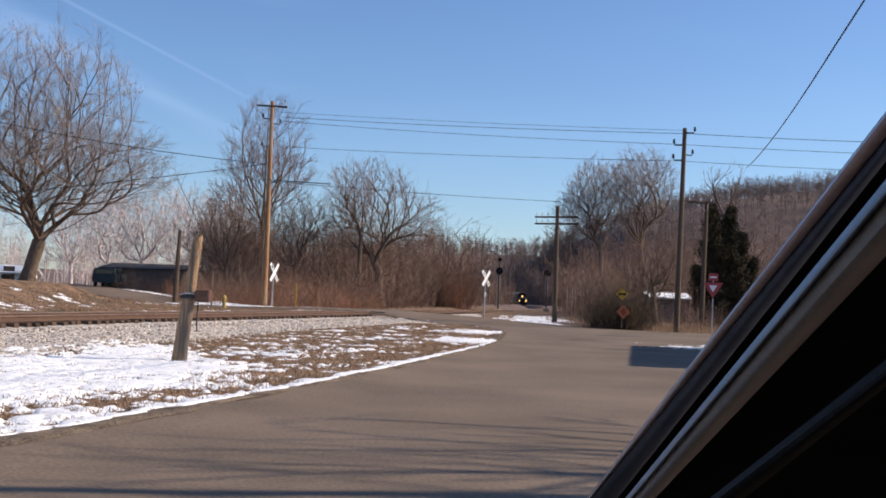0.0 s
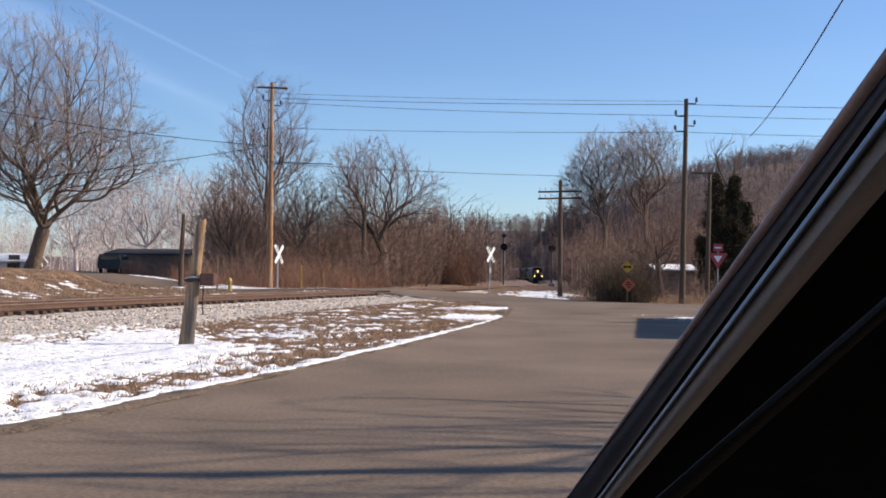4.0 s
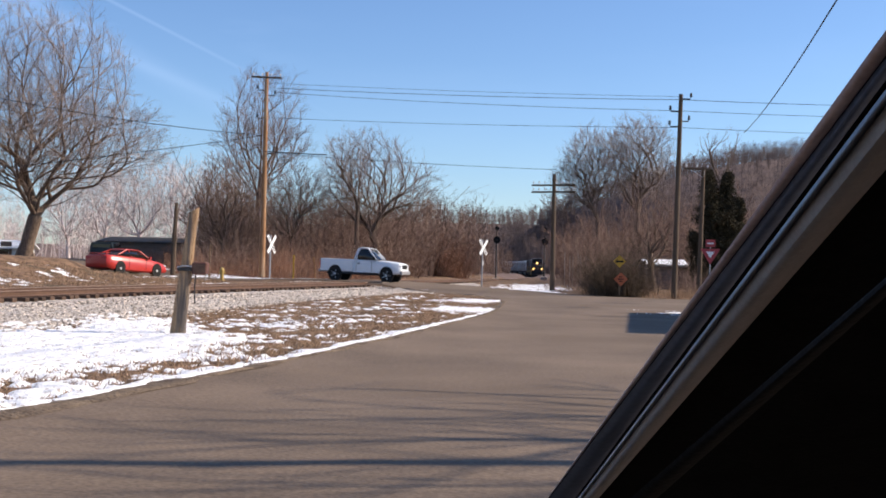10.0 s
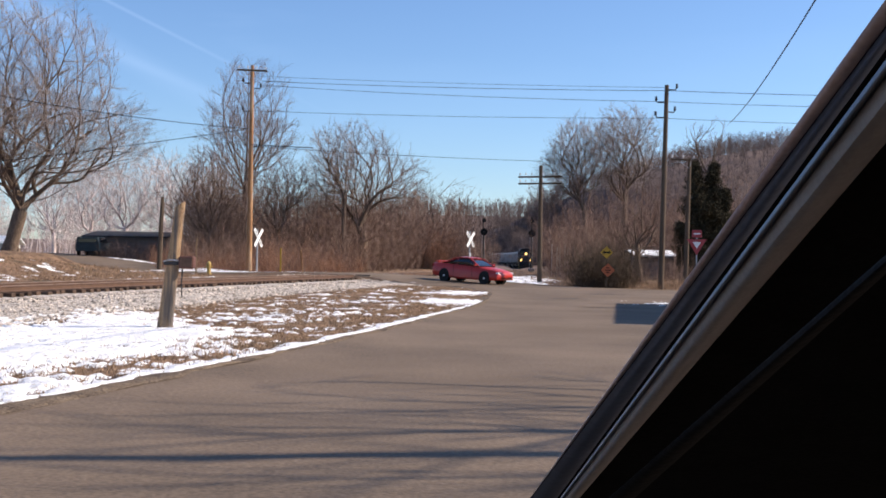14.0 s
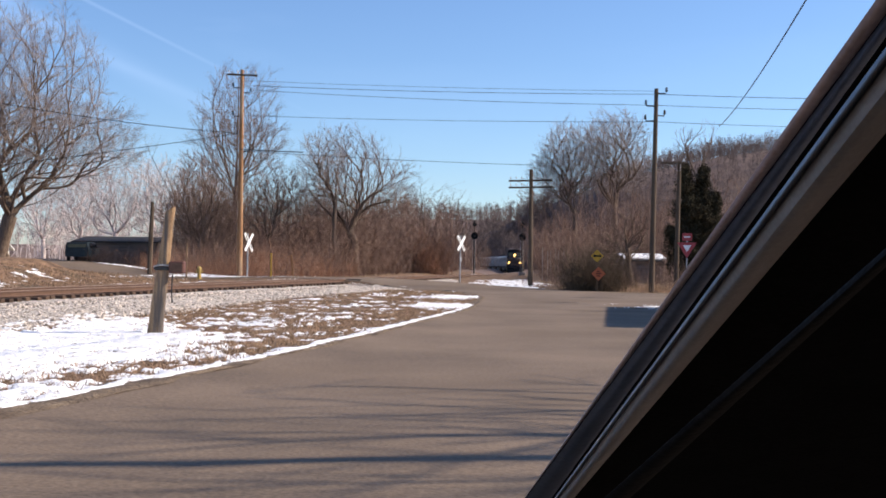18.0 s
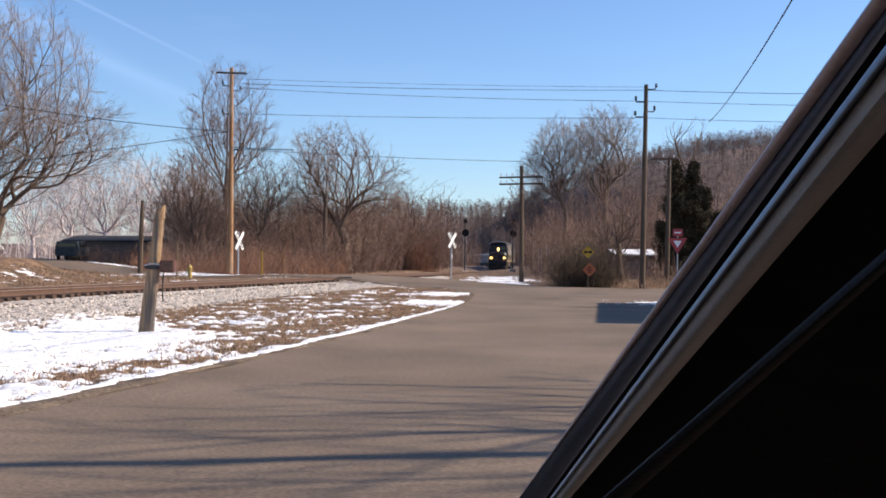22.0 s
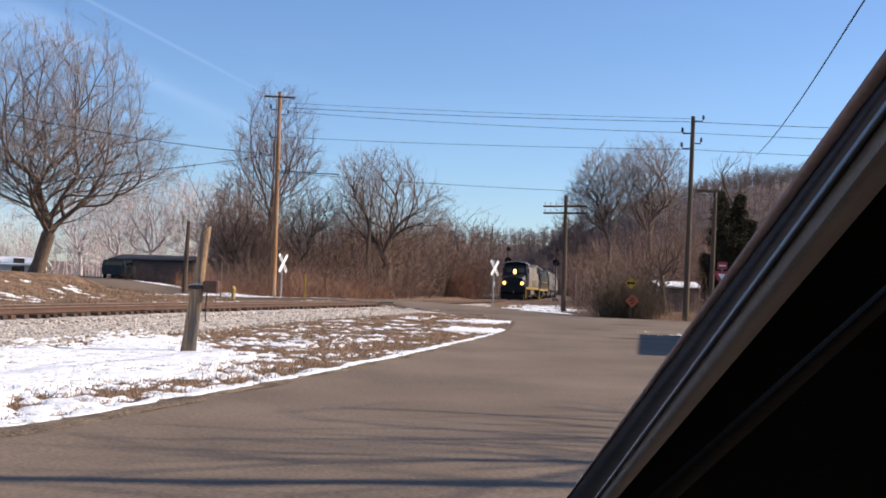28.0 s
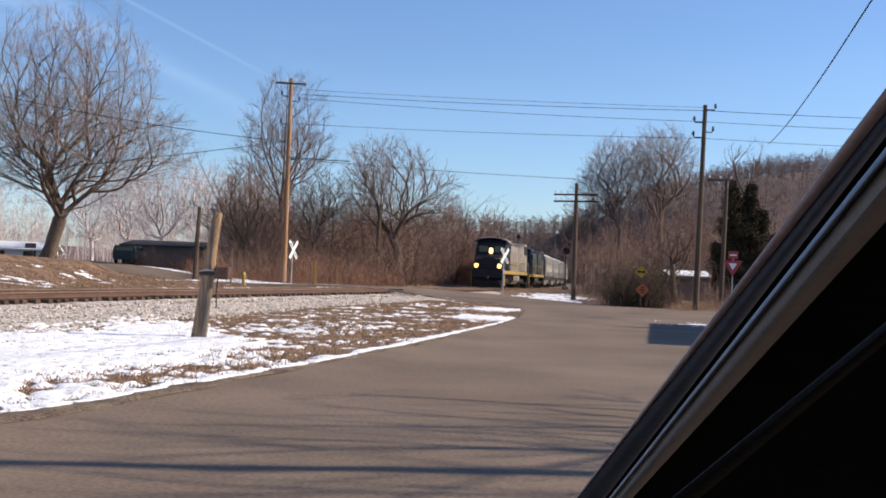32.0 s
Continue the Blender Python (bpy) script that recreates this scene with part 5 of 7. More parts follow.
def woods(name, label, x, y, h, seed, material, r, twig_r, limbs=11):
    """Distant leafless trees joined into one."""
    rng = np.random.default_rng(seed)
    z = height(x, y) - 0.2
    n = len(x)
    w = Wood()
    a = np.stack([x, y, z], 1)
    b = a + np.stack([rng.normal(size=n) * 0.05 * h, rng.normal(size=n) * 0.05 * h, h * 0.9], 1)
    c = w.add(a, b, rng.normal(size=(n, 3)) * 0.02 * h[:, None], np.full(n, r), np.full(n, r * 0.3), 4, 3)
    g = sprout(w, rng, (c, a, b, np.full(n, r), np.full(n, r * 0.3)), limbs, (0.18, 1.0), (25, 75), (0.28, 0.5), 0.6, 0.12, rings=2)
    g = (*g[:3], np.maximum(g[3], twig_r), np.maximum(g[4], twig_r * 0.6))
    sprout(w, rng, g, 4, (0.2, 1.0), (18, 60), (0.4, 0.75), 0.8, 0.15, rings=2)
    return tagged(new(name, w.mesh(name, material)), label, "woods", kind="stuff")


def distance():
    rng = np.random.default_rng(99)
    # behind the belt
    x, y = scatter(rng, 260, -34, 20, 104, 215)
    ok = (x < track_x(y) - 7) & (x / y > -0.19)
    x, y = x[ok], y[ok]
    woods("grey_woods", "bare grey-brown trees behind the brush", x, y, (0.062 * y + 1.3) * rng.uniform(0.72, 1.08, len(x)), 1, M_UMBER, 0.11, 0.026)
    # pale trees far behind the houses
    x, y = scatter(rng, 330, -95, -24, 118, 200)
    ok = (x / y < -0.2)
    x, y = x[ok], y[ok]
    woods("pale_woods", "pale sunlit bare trees behind the houses", x, y, rng.uniform(5, 12, len(x)), 2, M_TWIG_SUNLIT, 0.04, 0.03)
    # the wooded ridge
    n = 3300
    b = np.concatenate([rng.uniform(-0.42, -0.1, 150), rng.uniform(-0.1, 0.37, n - 150)])
    d = 250 + 255 * rng.uniform(0, 1, n) ** 0.75
    b[-600:] = rng.uniform(0.0, 0.13, 600)
    x, y = b * d, d / np.sqrt(1 + b * b)
    ok = np.abs(x - track_x(np.minimum(y, 690))) > 9
    x, y = x[ok], y[ok]
    woods("hillside_woods", "bare brown woods covering the distant ridge", x, y, rng.uniform(4.5, 8.5, len(x)), 3, M_HILLTREE, 0.09, 0.06, 8)
    # along the foot of the ridge beside the railway, and on its crest
    y = np.concatenate([rng.uniform(175, 430, 380), rng.uniform(455, 500, 700)])
    x = np.concatenate([track_x(y[:380]) + 10 + 42 * rng.uniform(0, 1, 380), y[380:] * rng.uniform(0.01, 0.38, 700)])
    woods("ridge_woods", "bare grey-brown woods at the foot and on the crest of the ridge", x, y, rng.uniform(5.5, 9.5, len(x)), 6, M_HILLTREE, 0.1, 0.06, 9)
    # where the railway bends out of sight
    y = rng.uniform(385, 570, 620)
    x = y * rng.uniform(-0.04, 0.11, 620)
    ok = near(x, y, TRACK)[0] > 9
    woods("valley_woods", "bare brown woods filling the valley behind the railway's bend", x[ok], y[ok], rng.uniform(8, 14, ok.sum()), 8, M_HILLTREE, 0.13, 0.07, 9)
    # the farther ridge
    b, d = np.concatenate([rng.uniform(-0.2, 0.16, 320), rng.uniform(-0.06, 0.12, 500)]), np.concatenate([rng.uniform(700, 915, 320), rng.uniform(640, 905, 500)])
    woods("far_ridge_woods", "hazy bare woods on the far ridge", b * d, d / np.sqrt(1 + b * b), rng.uniform(9, 15, 820), 4, M_HILLTREE, 0.2, 0.12, 7)


vegetation()
distance()


def snow_cover(x, y):
    """How much snow lies, about -1 to 1."""
    d, side, _ = near(x, y, TRACK)
    e = near(x, y, VERGE_EDGE)[1]
    w = -e  # from the road's edge into the verge
    lane = near(x, y, LANE)[0]
    drv, drv_side, _ = near(x, y, DRIVE)
    c = np.full(x.shape, -3.0)
    verge = (e < -0.02) & (side > 4.6) & (y < 52)
    # a closed sheet beside the gravel, thinning towards the road and beyond the post
    base = 0.74 - 1.5 * smooth_step(18.5, 24.0, y + 2.0 * (x + 4.5)) - 0.85 * (1 - smooth_step(1.0, 2.3, w)) * smooth_step(9.8, 12.6, y)
    base = np.maximum(base, -0.98 - 0.35 * smooth_step(23, 31, y) - 0.2 * (1 - smooth_step(6.4, 8.0, side)))
    base = base - 1.0 * (1 - smooth_step(5.3, 6.6, side + 0.5 * wobble(x, y, 0.9, 2, 3.0)))
    base = np.maximum(base, 1.25 - 1.9 * smooth_step(32, 38, y) - 1.5 * np.abs(w - 0.16) / (0.21 - 0.06 * smooth_step(14, 26, y) + 0.06 * wobble(x, y, 0.8, 2, 6.0)))
    base = np.maximum(base, 1.0 - np.hypot((x - 0.75) / 0.85, (y - 35.2) / 2.4) ** 2 * 0.9)
    base = np.maximum(base, 0.75 - np.hypot((x - 1.35) / 0.95, (y - 44.5) / 2.6) ** 2 * 0.9)
    c = np.where(verge, base, c)
    bank = (side < -3.2) & (x > -34) & (y < 60) & (lane > 3.6)
    c = np.where(bank, -1.08, c)
    c = np.where((side > 4) & (lane > 3.1) & (y > 60) & (y < 100) & (x > 2.8), -0.30 - 0.5 * np.hypot((x - 5.2 - 0.1 * (y - 72)) / 2.4, (y - 79) / 18) ** 2, c)
    c = np.where((side < -2.5) & (y > 66) & (lane > 3.2) & (y < 78) & (x > -17), 0.38 - np.abs(lane - 4.6) * 0.3 - 0.12 * np.abs(x + 12.5), c)
    c = np.where((drv > 2.9) & (drv < 6.5) & (drv_side > 0) & (y > 74) & (y < 90), 0.35 - 0.25 * np.abs(drv - 4.2) - 0.06 * np.abs(y - 81), c)
    c = np.where((side > 8) & (y > 24) & (y < 40) & (x > 6.2), 0.8 - np.hypot((x - 9.6) / 2.4, (y - 37.5) / 3.0), c)
    x = np.where(bank, 0.42 * x + 0.3 * y, x)
    n = 0.5 * wobble(x, y, 0.5, 3, 2.0) + 0.7 * wobble(x * 0.7, y, 1.6, 3, 5.0) + 0.8 * wobble(x * 0.75, y, 4.5, 2, 4.0) + 1.0 * wobble(x, y * 0.8, 9.0, 1, 7.0)
    return c + n * (c > -2.0)


def snow_patch(name, label, x0, x1, y0, y1, sx, sy, seed=0):
    xs, ys = np.arange(x0, x1, sx), np.arange(y0, y1, sy)
    gx, gy = np.meshgrid(xs, ys)
    gx = gx + 0.3 * sx * wobble(gx, gy, 3.1, 1, 1.0)
    c = snow_cover(gx, gy)
    gz = height(gx, gy) + np.clip(c, -0.1, 0.5) * 0.075 + 0.012 + 0.012 * wobble(gx, gy, 5.0, 2)
    w = len(xs)
    m = c > 0
    keep = m[:-1, :-1] | m[1:, :-1] | m[:-1, 1:] | m[1:, 1:]
    j, i = np.nonzero(keep)
    a = j * w + i
    used = np.unique(np.concatenate([a, a + 1, a + w, a + w + 1]))
    if not len(used):
        return
    new_id = np.zeros(gx.size, int)
    new_id[used] = np.arange(len(used))
    v = np.stack([gx, gy, gz], -1).reshape(-1, 3)[used]
    f = new_id[np.stack([a, a + 1, a + w + 1, a + w], 1)]
    me = bpy.data.meshes.new(name)
    me.from_pydata(v.tolist(), [], f.tolist())
    me.polygons.foreach_set("use_smooth", [True] * len(f))
    me.materials.append(M_SNOW)
    tagged(new(name, me), label, "snow", kind="stuff")


snow_patch("verge_snow", "patchy melting snow on the grass verge", -9.5, 1.2, 8, 27, 0.045, 0.075)
snow_patch("verge_snow", "thin streaks of snow along the road edge", -9, 3.2, 27, 52, 0.09, 0.2)
snow_patch("bank_snow", "thin snow streaks on the grassy bank", -30, -9, 28, 62, 0.09, 0.2)
snow_patch("roadside_snow", "patch of melting snow beside the railway pole", 1.5, 12, 60, 98, 0.12, 0.25)
snow_patch("lane_snow", "thin snow beside the lane", -20, -6, 66, 78, 0.15, 0.25)
snow_patch("drive_snow", "thin snow along the edge of the drive", -28, -15, 74, 90, 0.15, 0.25)
snow_patch("driveway_snow", "small patch of snow at the road's far side", 6.2, 12.5, 33, 41, 0.12, 0.15)


def road_shoulder():
    """The strip of dirt and grit between the asphalt and the snow."""
    tan = np.gradient(VERGE_EDGE, axis=0)
    tan /= np.linalg.norm(tan, axis=1)[:, None]
    g, rings = Geo(), []
    for i in range(len(VERGE_EDGE)):
        px, py = VERGE_EDGE[i]
        if not 3 < py < 60:
            continue
        wide = 0.10 + 0.16 * (1 - float(smooth_step(9, 16, py))) + 0.09 * float(wobble(np.array(px), np.array(py), 0.9, 3, 6.0)) + 0.12 * float(wobble(np.array(px), np.array(py), 3.1, 3, 2.0))
        wide = max(wide, 0.03)
        ring = []
        for o, dz in ((-0.5, 0.008), (-0.25, 0.02), (0.0, 0.045), (wide * 0.7, 0.052), (wide, 0.036)):
            qx, qy = px + tan[i, 1] * o, py - tan[i, 0] * o
            ring.append((qx, qy, hz(qx, qy) + dz + 0.008 * float(wobble(np.array(qx), np.array(qy), 4.0, 2))))
        rings.append(ring)
    tagged(new("road_shoulder", g.loft(rings, False).mesh("road_shoulder", M_SHOULDER, True)), "strip of brown dirt and grit along the asphalt edge", "shoulder", kind="structure")


road_shoulder()


def grass():
    """Dead grass on the verge and the bank."""
    rng = np.random.default_rng(5)
    w = Wood()
    x = np.concatenate([rng.uniform(-9, 2.4, 105000), rng.uniform(-32, -11, 30000)])
    y = np.concatenate([8 + 43 * rng.uniform(0, 1, 105000) ** 1.25, rng.uniform(28, 58, 30000)])
    d, side, _ = near(x, y, TRACK)
    e = near(x, y, VERGE_EDGE)[1]
    ok = ((e < -0.05) & (side > 5.6)) | (side < -3.4)
    ok &= near(x, y, LANE)[0] > 3.6
    cover = snow_cover(x, y)
    ok &= (cover < 0.15) | (rng.uniform(size=len(x)) < 0.035)
    ok &= wobble(x, y, 0.5, 2, 8.0) > -0.45
    x, y = x[ok], y[ok]
    n = len(x)
    a = np.stack([x, y, height(x, y) - 0.01], 1)
    hh = rng.uniform(0.015, 0.07, n) * (1 + 0.6 * wobble(x, y, 0.4, 2, 9.0)) * np.where(x < -10, 2.2, 1.0)
    b = a + np.stack([rng.normal(size=n) * 0.035, rng.normal(size=n) * 0.035, hh], 1)
    thick = 0.0045 + 0.00016 * y
    w.add(a, b, rng.normal(size=(n, 3)) * 0.012, thick, thick * 0.45, 3, 2)
    tagged(new("dead_grass", w.mesh("dead_grass", M_GRASS)), "matted dead grass blades on the verge and bank", "grass", kind="stuff")


grass()


def stones():
    """Loose crushed stone on the shoulder of the railway."""
    rng = np.random.default_rng(6)
    n = 40000
    y = 12 + 50 * rng.uniform(0, 1, n) ** 1.2
    o = rng.uniform(-3.2, 5.9, n)
    px = track_x(y)
    x = px + o / 0.97
    d, side, _ = near(x, y, TRACK)
    ok = (side > -3.2) & (side < 5.8 + 0.6 * wobble(x, y, 0.5, 2)) & (np.abs(side) > 1.5) & (near(x, y, VERGE_EDGE)[1] < -0.6)
    x, y = x[ok], y[ok]
    side = side[ok]
    n = len(x)
    s = rng.uniform(0.022, 0.062, n)
    z = height(x, y)
    s3 = np.stack([s * rng.uniform(0.7, 1.3, n), s * rng.uniform(0.7, 1.3, n), s * rng.uniform(0.5, 0.9, n)], 1)
    oct_v = np.array([(1, 0, 0), (0, 1, 0), (-1, 0, 0), (0, -1, 0), (0, 0, 1.0), (0, 0, -1)], float)
    ang = rng.uniform(0, math.pi, n)
    ca, sa = np.cos(ang)[:, None], np.sin(ang)[:, None]
    v = oct_v[None] * s3[:, None]
    v = v + rng.normal(size=v.shape) * (s[:, None, None] * 0.15)
    vx, vy = v[..., 0] * ca - v[..., 1] * sa, v[..., 0] * sa + v[..., 1] * ca
    v = np.stack([vx + x[:, None], vy + y[:, None], v[..., 2] + (z + s * 0.3 + 0.03 * (np.abs(side) < 2.6))[:, None]], -1).reshape(-1, 3)
    tri = np.array([(0, 1, 4), (1, 2, 4), (2, 3, 4), (3, 0, 4), (1, 0, 5), (2, 1, 5), (3, 2, 5), (0, 3, 5)])
    f = (np.arange(n)[:, None, None] * 6 + tri[None]).reshape(-1, 3)
    me = bpy.data.meshes.new("loose_ballast")
    me.vertices.add(len(v))
    me.vertices.foreach_set("co", v.astype(np.float32).ravel())
    me.loops.add(f.size)
    me.loops.foreach_set("vertex_index", f.astype(np.int32).ravel())
    me.polygons.add(len(f))
    me.polygons.foreach_set("loop_start", np.arange(0, f.size, 3, dtype=np.int32))
    me.update(calc_edges=True)
    me.materials.append(M_STONE)
    tagged(new("loose_ballast", me), "loose pale crushed stone beside the rails", "gravel", kind="stuff")
    # the gravel shoulder under it
    tan = np.gradient(TRACK[:, :2], axis=0)
    tan /= np.linalg.norm(tan, axis=1)[:, None]
    g, rings = Geo(), []
    for i in range(0, len(TRACK), 1):
        if not 2 < TRACK[i, 1] < 60.5:
            continue
        ring = []
        for k, q in enumerate((2.9, 3.6, 4.3, 5.1, 5.9)):
            q2 = q + (0.35 * float(wobble(np.array(TRACK[i, 0]), np.array(TRACK[i, 1]), 0.6, 2)) if k == 4 else 0)
            px, py = TRACK[i, 0] + tan[i, 1] * q2, TRACK[i, 1] - tan[i, 0] * q2
            ring.append((px, py, hz(px, py) + (0.03 if k < 4 else -0.02)))
        rings.append(ring)
    tagged(new("gravel_shoulder", g.loft(rings, False).mesh("gravel_shoulder", M_BALLAST, True)), "pale gravel shoulder sloping from the track", "gravel", kind="structure")


stones()


def tar_shadow_mark(x, y, length, wide, turn, seed):
    """A thin ragged dark streak on the asphalt, for tar smears and one painted shadow."""
    rnd = random.Random(seed)
    u = Vector((math.cos(radians(turn)), math.sin(radians(turn)), 0))
    v = Vector((-u.y, u.x, 0))
    rings = []
    for k in range(13):
        f = k / 12
        c = Vector((x, y, 0)) + u * (f - 0.5) * length + v * rnd.uniform(-0.2, 0.2) * wide
        w = wide * (0.15 + math.sin(math.pi * f)) * rnd.uniform(0.4, 1.0) / 2
        a, b = c - v * w, c + v * w
        rings.append([(p.x, p.y, hz(p.x, p.y) + 0.043) for p in (a, c, b)])
    tagged(new("tar_shadow_mark", Geo().loft(rings, False).mesh("tar_shadow_mark", M_TAR_SHADOW)), "thin dark streak on the road, tar and one painted shadow", "road mark", group="tar marks")


M_TAR_SHADOW = mat("tar_and_shadow_tone", (0.045, 0.038, 0.034), (0.075, 0.064, 0.056), 5.0, 0.8, 0.2)
# the first streak paints a thin cast shadow beside the building's; the rest are tar
for k, (tx, ty, tl, tw, ta) in enumerate(((5.6, 33.6, 2.6, 0.35, 4), (3.4, 14.2, 1.3, 0.16, 8), (3.9, 13.6, 0.8, 0.1, -10), (7.2, 47.5, 2.0, 0.5, 0), (5.0, 41.0, 1.6, 0.4, 6), (9.6, 52.4, 2.4, 0.6, -6))):
    tar_shadow_mark(tx, ty, tl, tw, ta, k)


# ---- road vehicles and train ----
def paint(name, c, rough=0.3, metal=0.0):
    return mat(name, tuple(0.92 * k for k in c), c, 3.0, rough, 0.0, metal=metal, spec=0.5, fine=20)


M_WHITE_PAINT = paint("white_car_paint", (0.74, 0.76, 0.78))
M_RED_PAINT = paint("red_car_paint", (0.45, 0.032, 0.023))
M_TAIL = mat("tail_lamp_red", (0.3, 0.01, 0.012), (0.4, 0.015, 0.02), 9.0, 0.3, 0.0)
M_LAMP = mat("lamp_glass", (0.55, 0.56, 0.58), (0.7, 0.71, 0.73), 9.0, 0.15, 0.0)


def wheel(parent, name, x, y, r, w, rim_r):
    """A wheel about the y axis, at its own origin so that it can turn."""
    hub = new(name, Geo().lathe((0, -w / 2, 0), (0, 1, 0), [(rim_r, 0.0), (r * 0.93, 0.0), (r, w * 0.2), (r, w * 0.8), (r * 0.93, w), (rim_r, w)], 24).mesh("tyre", M_TYRE, True))
    hub.parent = parent
    hub.matrix_basis = pose(x, y, r)
    out = 1 if y > 0 else -1
    g = Geo().disc((0, 0, 0), (0, 1, 0), rim_r * 1.02, w * 0.84, 20)
    for k in range(5):
        a = 2 * math.pi * k / 5
        g.box((math.cos(a) * rim_r * 0.55, out * w * 0.44, math.sin(a) * rim_r * 0.55), (rim_r * 0.8, 0.03, rim_r * 0.3), m=Matrix.Rotation(-a, 3, "Y"))
    g.disc((0, out * w * 0.45, 0), (0, 1, 0), rim_r * 0.25, 0.06, 12)
    g.part("rim", M_RIM, hub, "pale alloy rim", True)
    return hub


def shell(stations, ring):
    """A body lofted over stations along x; ring(station) gives its outline."""
    return Geo().loft([ring(s) for s in stations])


def side_ring(x, z0, z1, w0, w1, crown=0.02):
    """A rounded cross-section of a body part: half-widths w0 at the sill and w1 at the top."""
    pts = [(-w0 * 0.93, z0), (-w0, z0 + 0.07), (-w0 * 1.005, (z0 + z1) / 2), (-w1, z1 - 0.05), (-w1 * 0.93, z1), (0, z1 + crown)]
    return [(x, y, z) for y, z in pts] + [(x, -y, z) for y, z in reversed(pts[:-1])]


def arches(e, xs, half, r):
    for x in xs:
        for s in (-1, 1):
            Geo().disc((x, s * (half - 0.12), r + 0.01), (0, 1, 0), r * 1.17, 0.255, 20).part("wheel_arch", M_BLACK, e, "", True)


def squash(e, wheels, fx, fz):
    """Fits a finished body to its true length and height; the wheels stay round."""
    for o in e.children_recursive:
        if o in wheels or o.parent in wheels:
            continue
        for v in o.data.vertices:
            v.co.x *= fx
            v.co.z *= fz
    for w in wheels:
        m = w.matrix_basis.copy()
        m.translation.x *= fx
        w.matrix_basis = m


def pickup():
    e = thing("pickup_truck", "white regular-cab pickup truck with a dark empty bed", "pickup truck")
    p = M_WHITE_PAINT
    st = [(2.62, 0.5, 0.82, 0.82, 0.76), (2.5, 0.42, 0.98, 0.92, 0.86), (1.9, 0.4, 1.06, 0.95, 0.89), (1.25, 0.4, 1.1, 0.95, 0.9), (0.6, 0.4, 1.12, 0.95, 0.92), (-0.42, 0.4, 1.12, 0.95, 0.92)]
    shell(st, lambda s: side_ring(s[0], s[1], s[2], s[3], s[4])).part("body", p, e, "white front body", True)
    # bed: two sides, floor, tailgate
    for s in (-1, 1):
        g = Geo()
        g.loft([[(x, s * y, z) for y, z in ((0.86, 0.45), (0.95, 0.5), (0.955, 0.85), (0.935, 1.12), (0.85, 1.13), (0.84, 0.7))] for x in (-0.47, -1.3, -2.2, -2.58)])
        g.part("bed_side", p, e, "white bed side", True)
    Geo().bevelled((-1.52, 0, 0.62), (2.1, 1.7, 0.1), 0.01).part("bed_floor", M_DARKMETAL, e, "dark bed floor")
    Geo().bevelled((-2.58, 0, 0.82), (0.07, 1.72, 0.6), 0.02).part("tailgate", p, e, "white tailgate")
    Geo().bevelled((-2.68, 0, 0.5), (0.14, 1.75, 0.16), 0.03).part("rear_bumper", M_STEEL, e, "grey rear bumper")
    Geo().bevelled((2.66, 0, 0.5), (0.14, 1.78, 0.2), 0.04).part("front_bumper", M_STEEL, e, "grey front bumper")
    Geo().bevelled((2.6, 0, 0.8), (0.06, 1.1, 0.22), 0.02).part("grille", M_BLACK, e, "black grille")
    for s in (-1, 1):
        Geo().bevelled((2.55, s * 0.7, 0.82), (0.12, 0.3, 0.18), 0.03).part("headlamp", M_LAMP, e, "clear headlamp")
        Geo().bevelled((-2.6, s * 0.89, 0.88), (0.08, 0.12, 0.36), 0.02).part("tail_lamp", M_TAIL, e, "red tail lamp")
        Geo().bevelled((0.95, s * 1.05, 1.2), (0.12, 0.2, 0.18), 0.03).part("mirror", M_BLACK, e, "black door mirror")
    # cab: glasshouse, then roof and posts in paint
    cab = [(1.12, 1.1, 1.13, 0.9, 0.88), (0.42, 1.1, 1.7, 0.91, 0.74), (-0.14, 1.1, 1.72, 0.91, 0.75), (-0.36, 1.1, 1.14, 0.91, 0.88)]
    shell(cab, lambda s: side_ring(s[0], s[1], s[2], s[3], s[4], 0.0)).part("cab_glass", M_GLASS, e, "dark cab windows", True)
    roof = [(0.5, 1.66, 1.72, 0.72, 0.68), (0.2, 1.68, 1.77, 0.765, 0.71), (-0.05, 1.68, 1.77, 0.765, 0.71), (-0.19, 1.66, 1.73, 0.75, 0.69)]
    shell(roof, lambda s: side_ring(s[0], s[1], s[2], s[3], s[4], 0.015)).part("roof", p, e, "white cab roof", True)
    for s in (-1, 1):
        for (x0, z0, y0), (x1, z1, y1) in (((1.1, 1.1, 0.9), (0.42, 1.72, 0.745)), ((-0.39, 1.1, 0.915), (-0.18, 1.72, 0.75)), ((-0.26, 1.1, 0.92), (-0.1, 1.72, 0.755)), ((-0.39, 1.12, 0.62), (-0.2, 1.72, 0.55))):
            Geo().tube([(x0, s * y0, z0), (x1, s * y1, z1)], 0.045, 6).part("roof_post", p, e)
        for q in (0.75, -0.24):
            Geo().box((q, s * 0.962, 0.78), (0.015, 0.01, 0.6)).part("door_gap", M_BLACK, e)
        Geo().bevelled((-0.08, s * 0.965, 0.93), (0.2, 0.03, 0.05), 0.01).part("door_handle", M_BLACK, e)
        Geo().bevelled((0.0, s * 0.9, 0.4), (2.4, 0.12, 0.1), 0.02).part("rocker", M_DARKMETAL, e)
    arches(e, (1.72, -1.62), 0.97, 0.37)
    Geo().bevelled((0, 0, 0.42), (4.6, 1.1, 0.2), 0.03).part("chassis", M_BLACK, e, "black chassis")
    wheels = [wheel(e, "wheel", x, y, 0.37, 0.25, 0.265) for x in (1.72, -1.62) for y in (0.86, -0.86)]
    squash(e, wheels, 0.9, 1.07)
    return e, wheels, 0.37


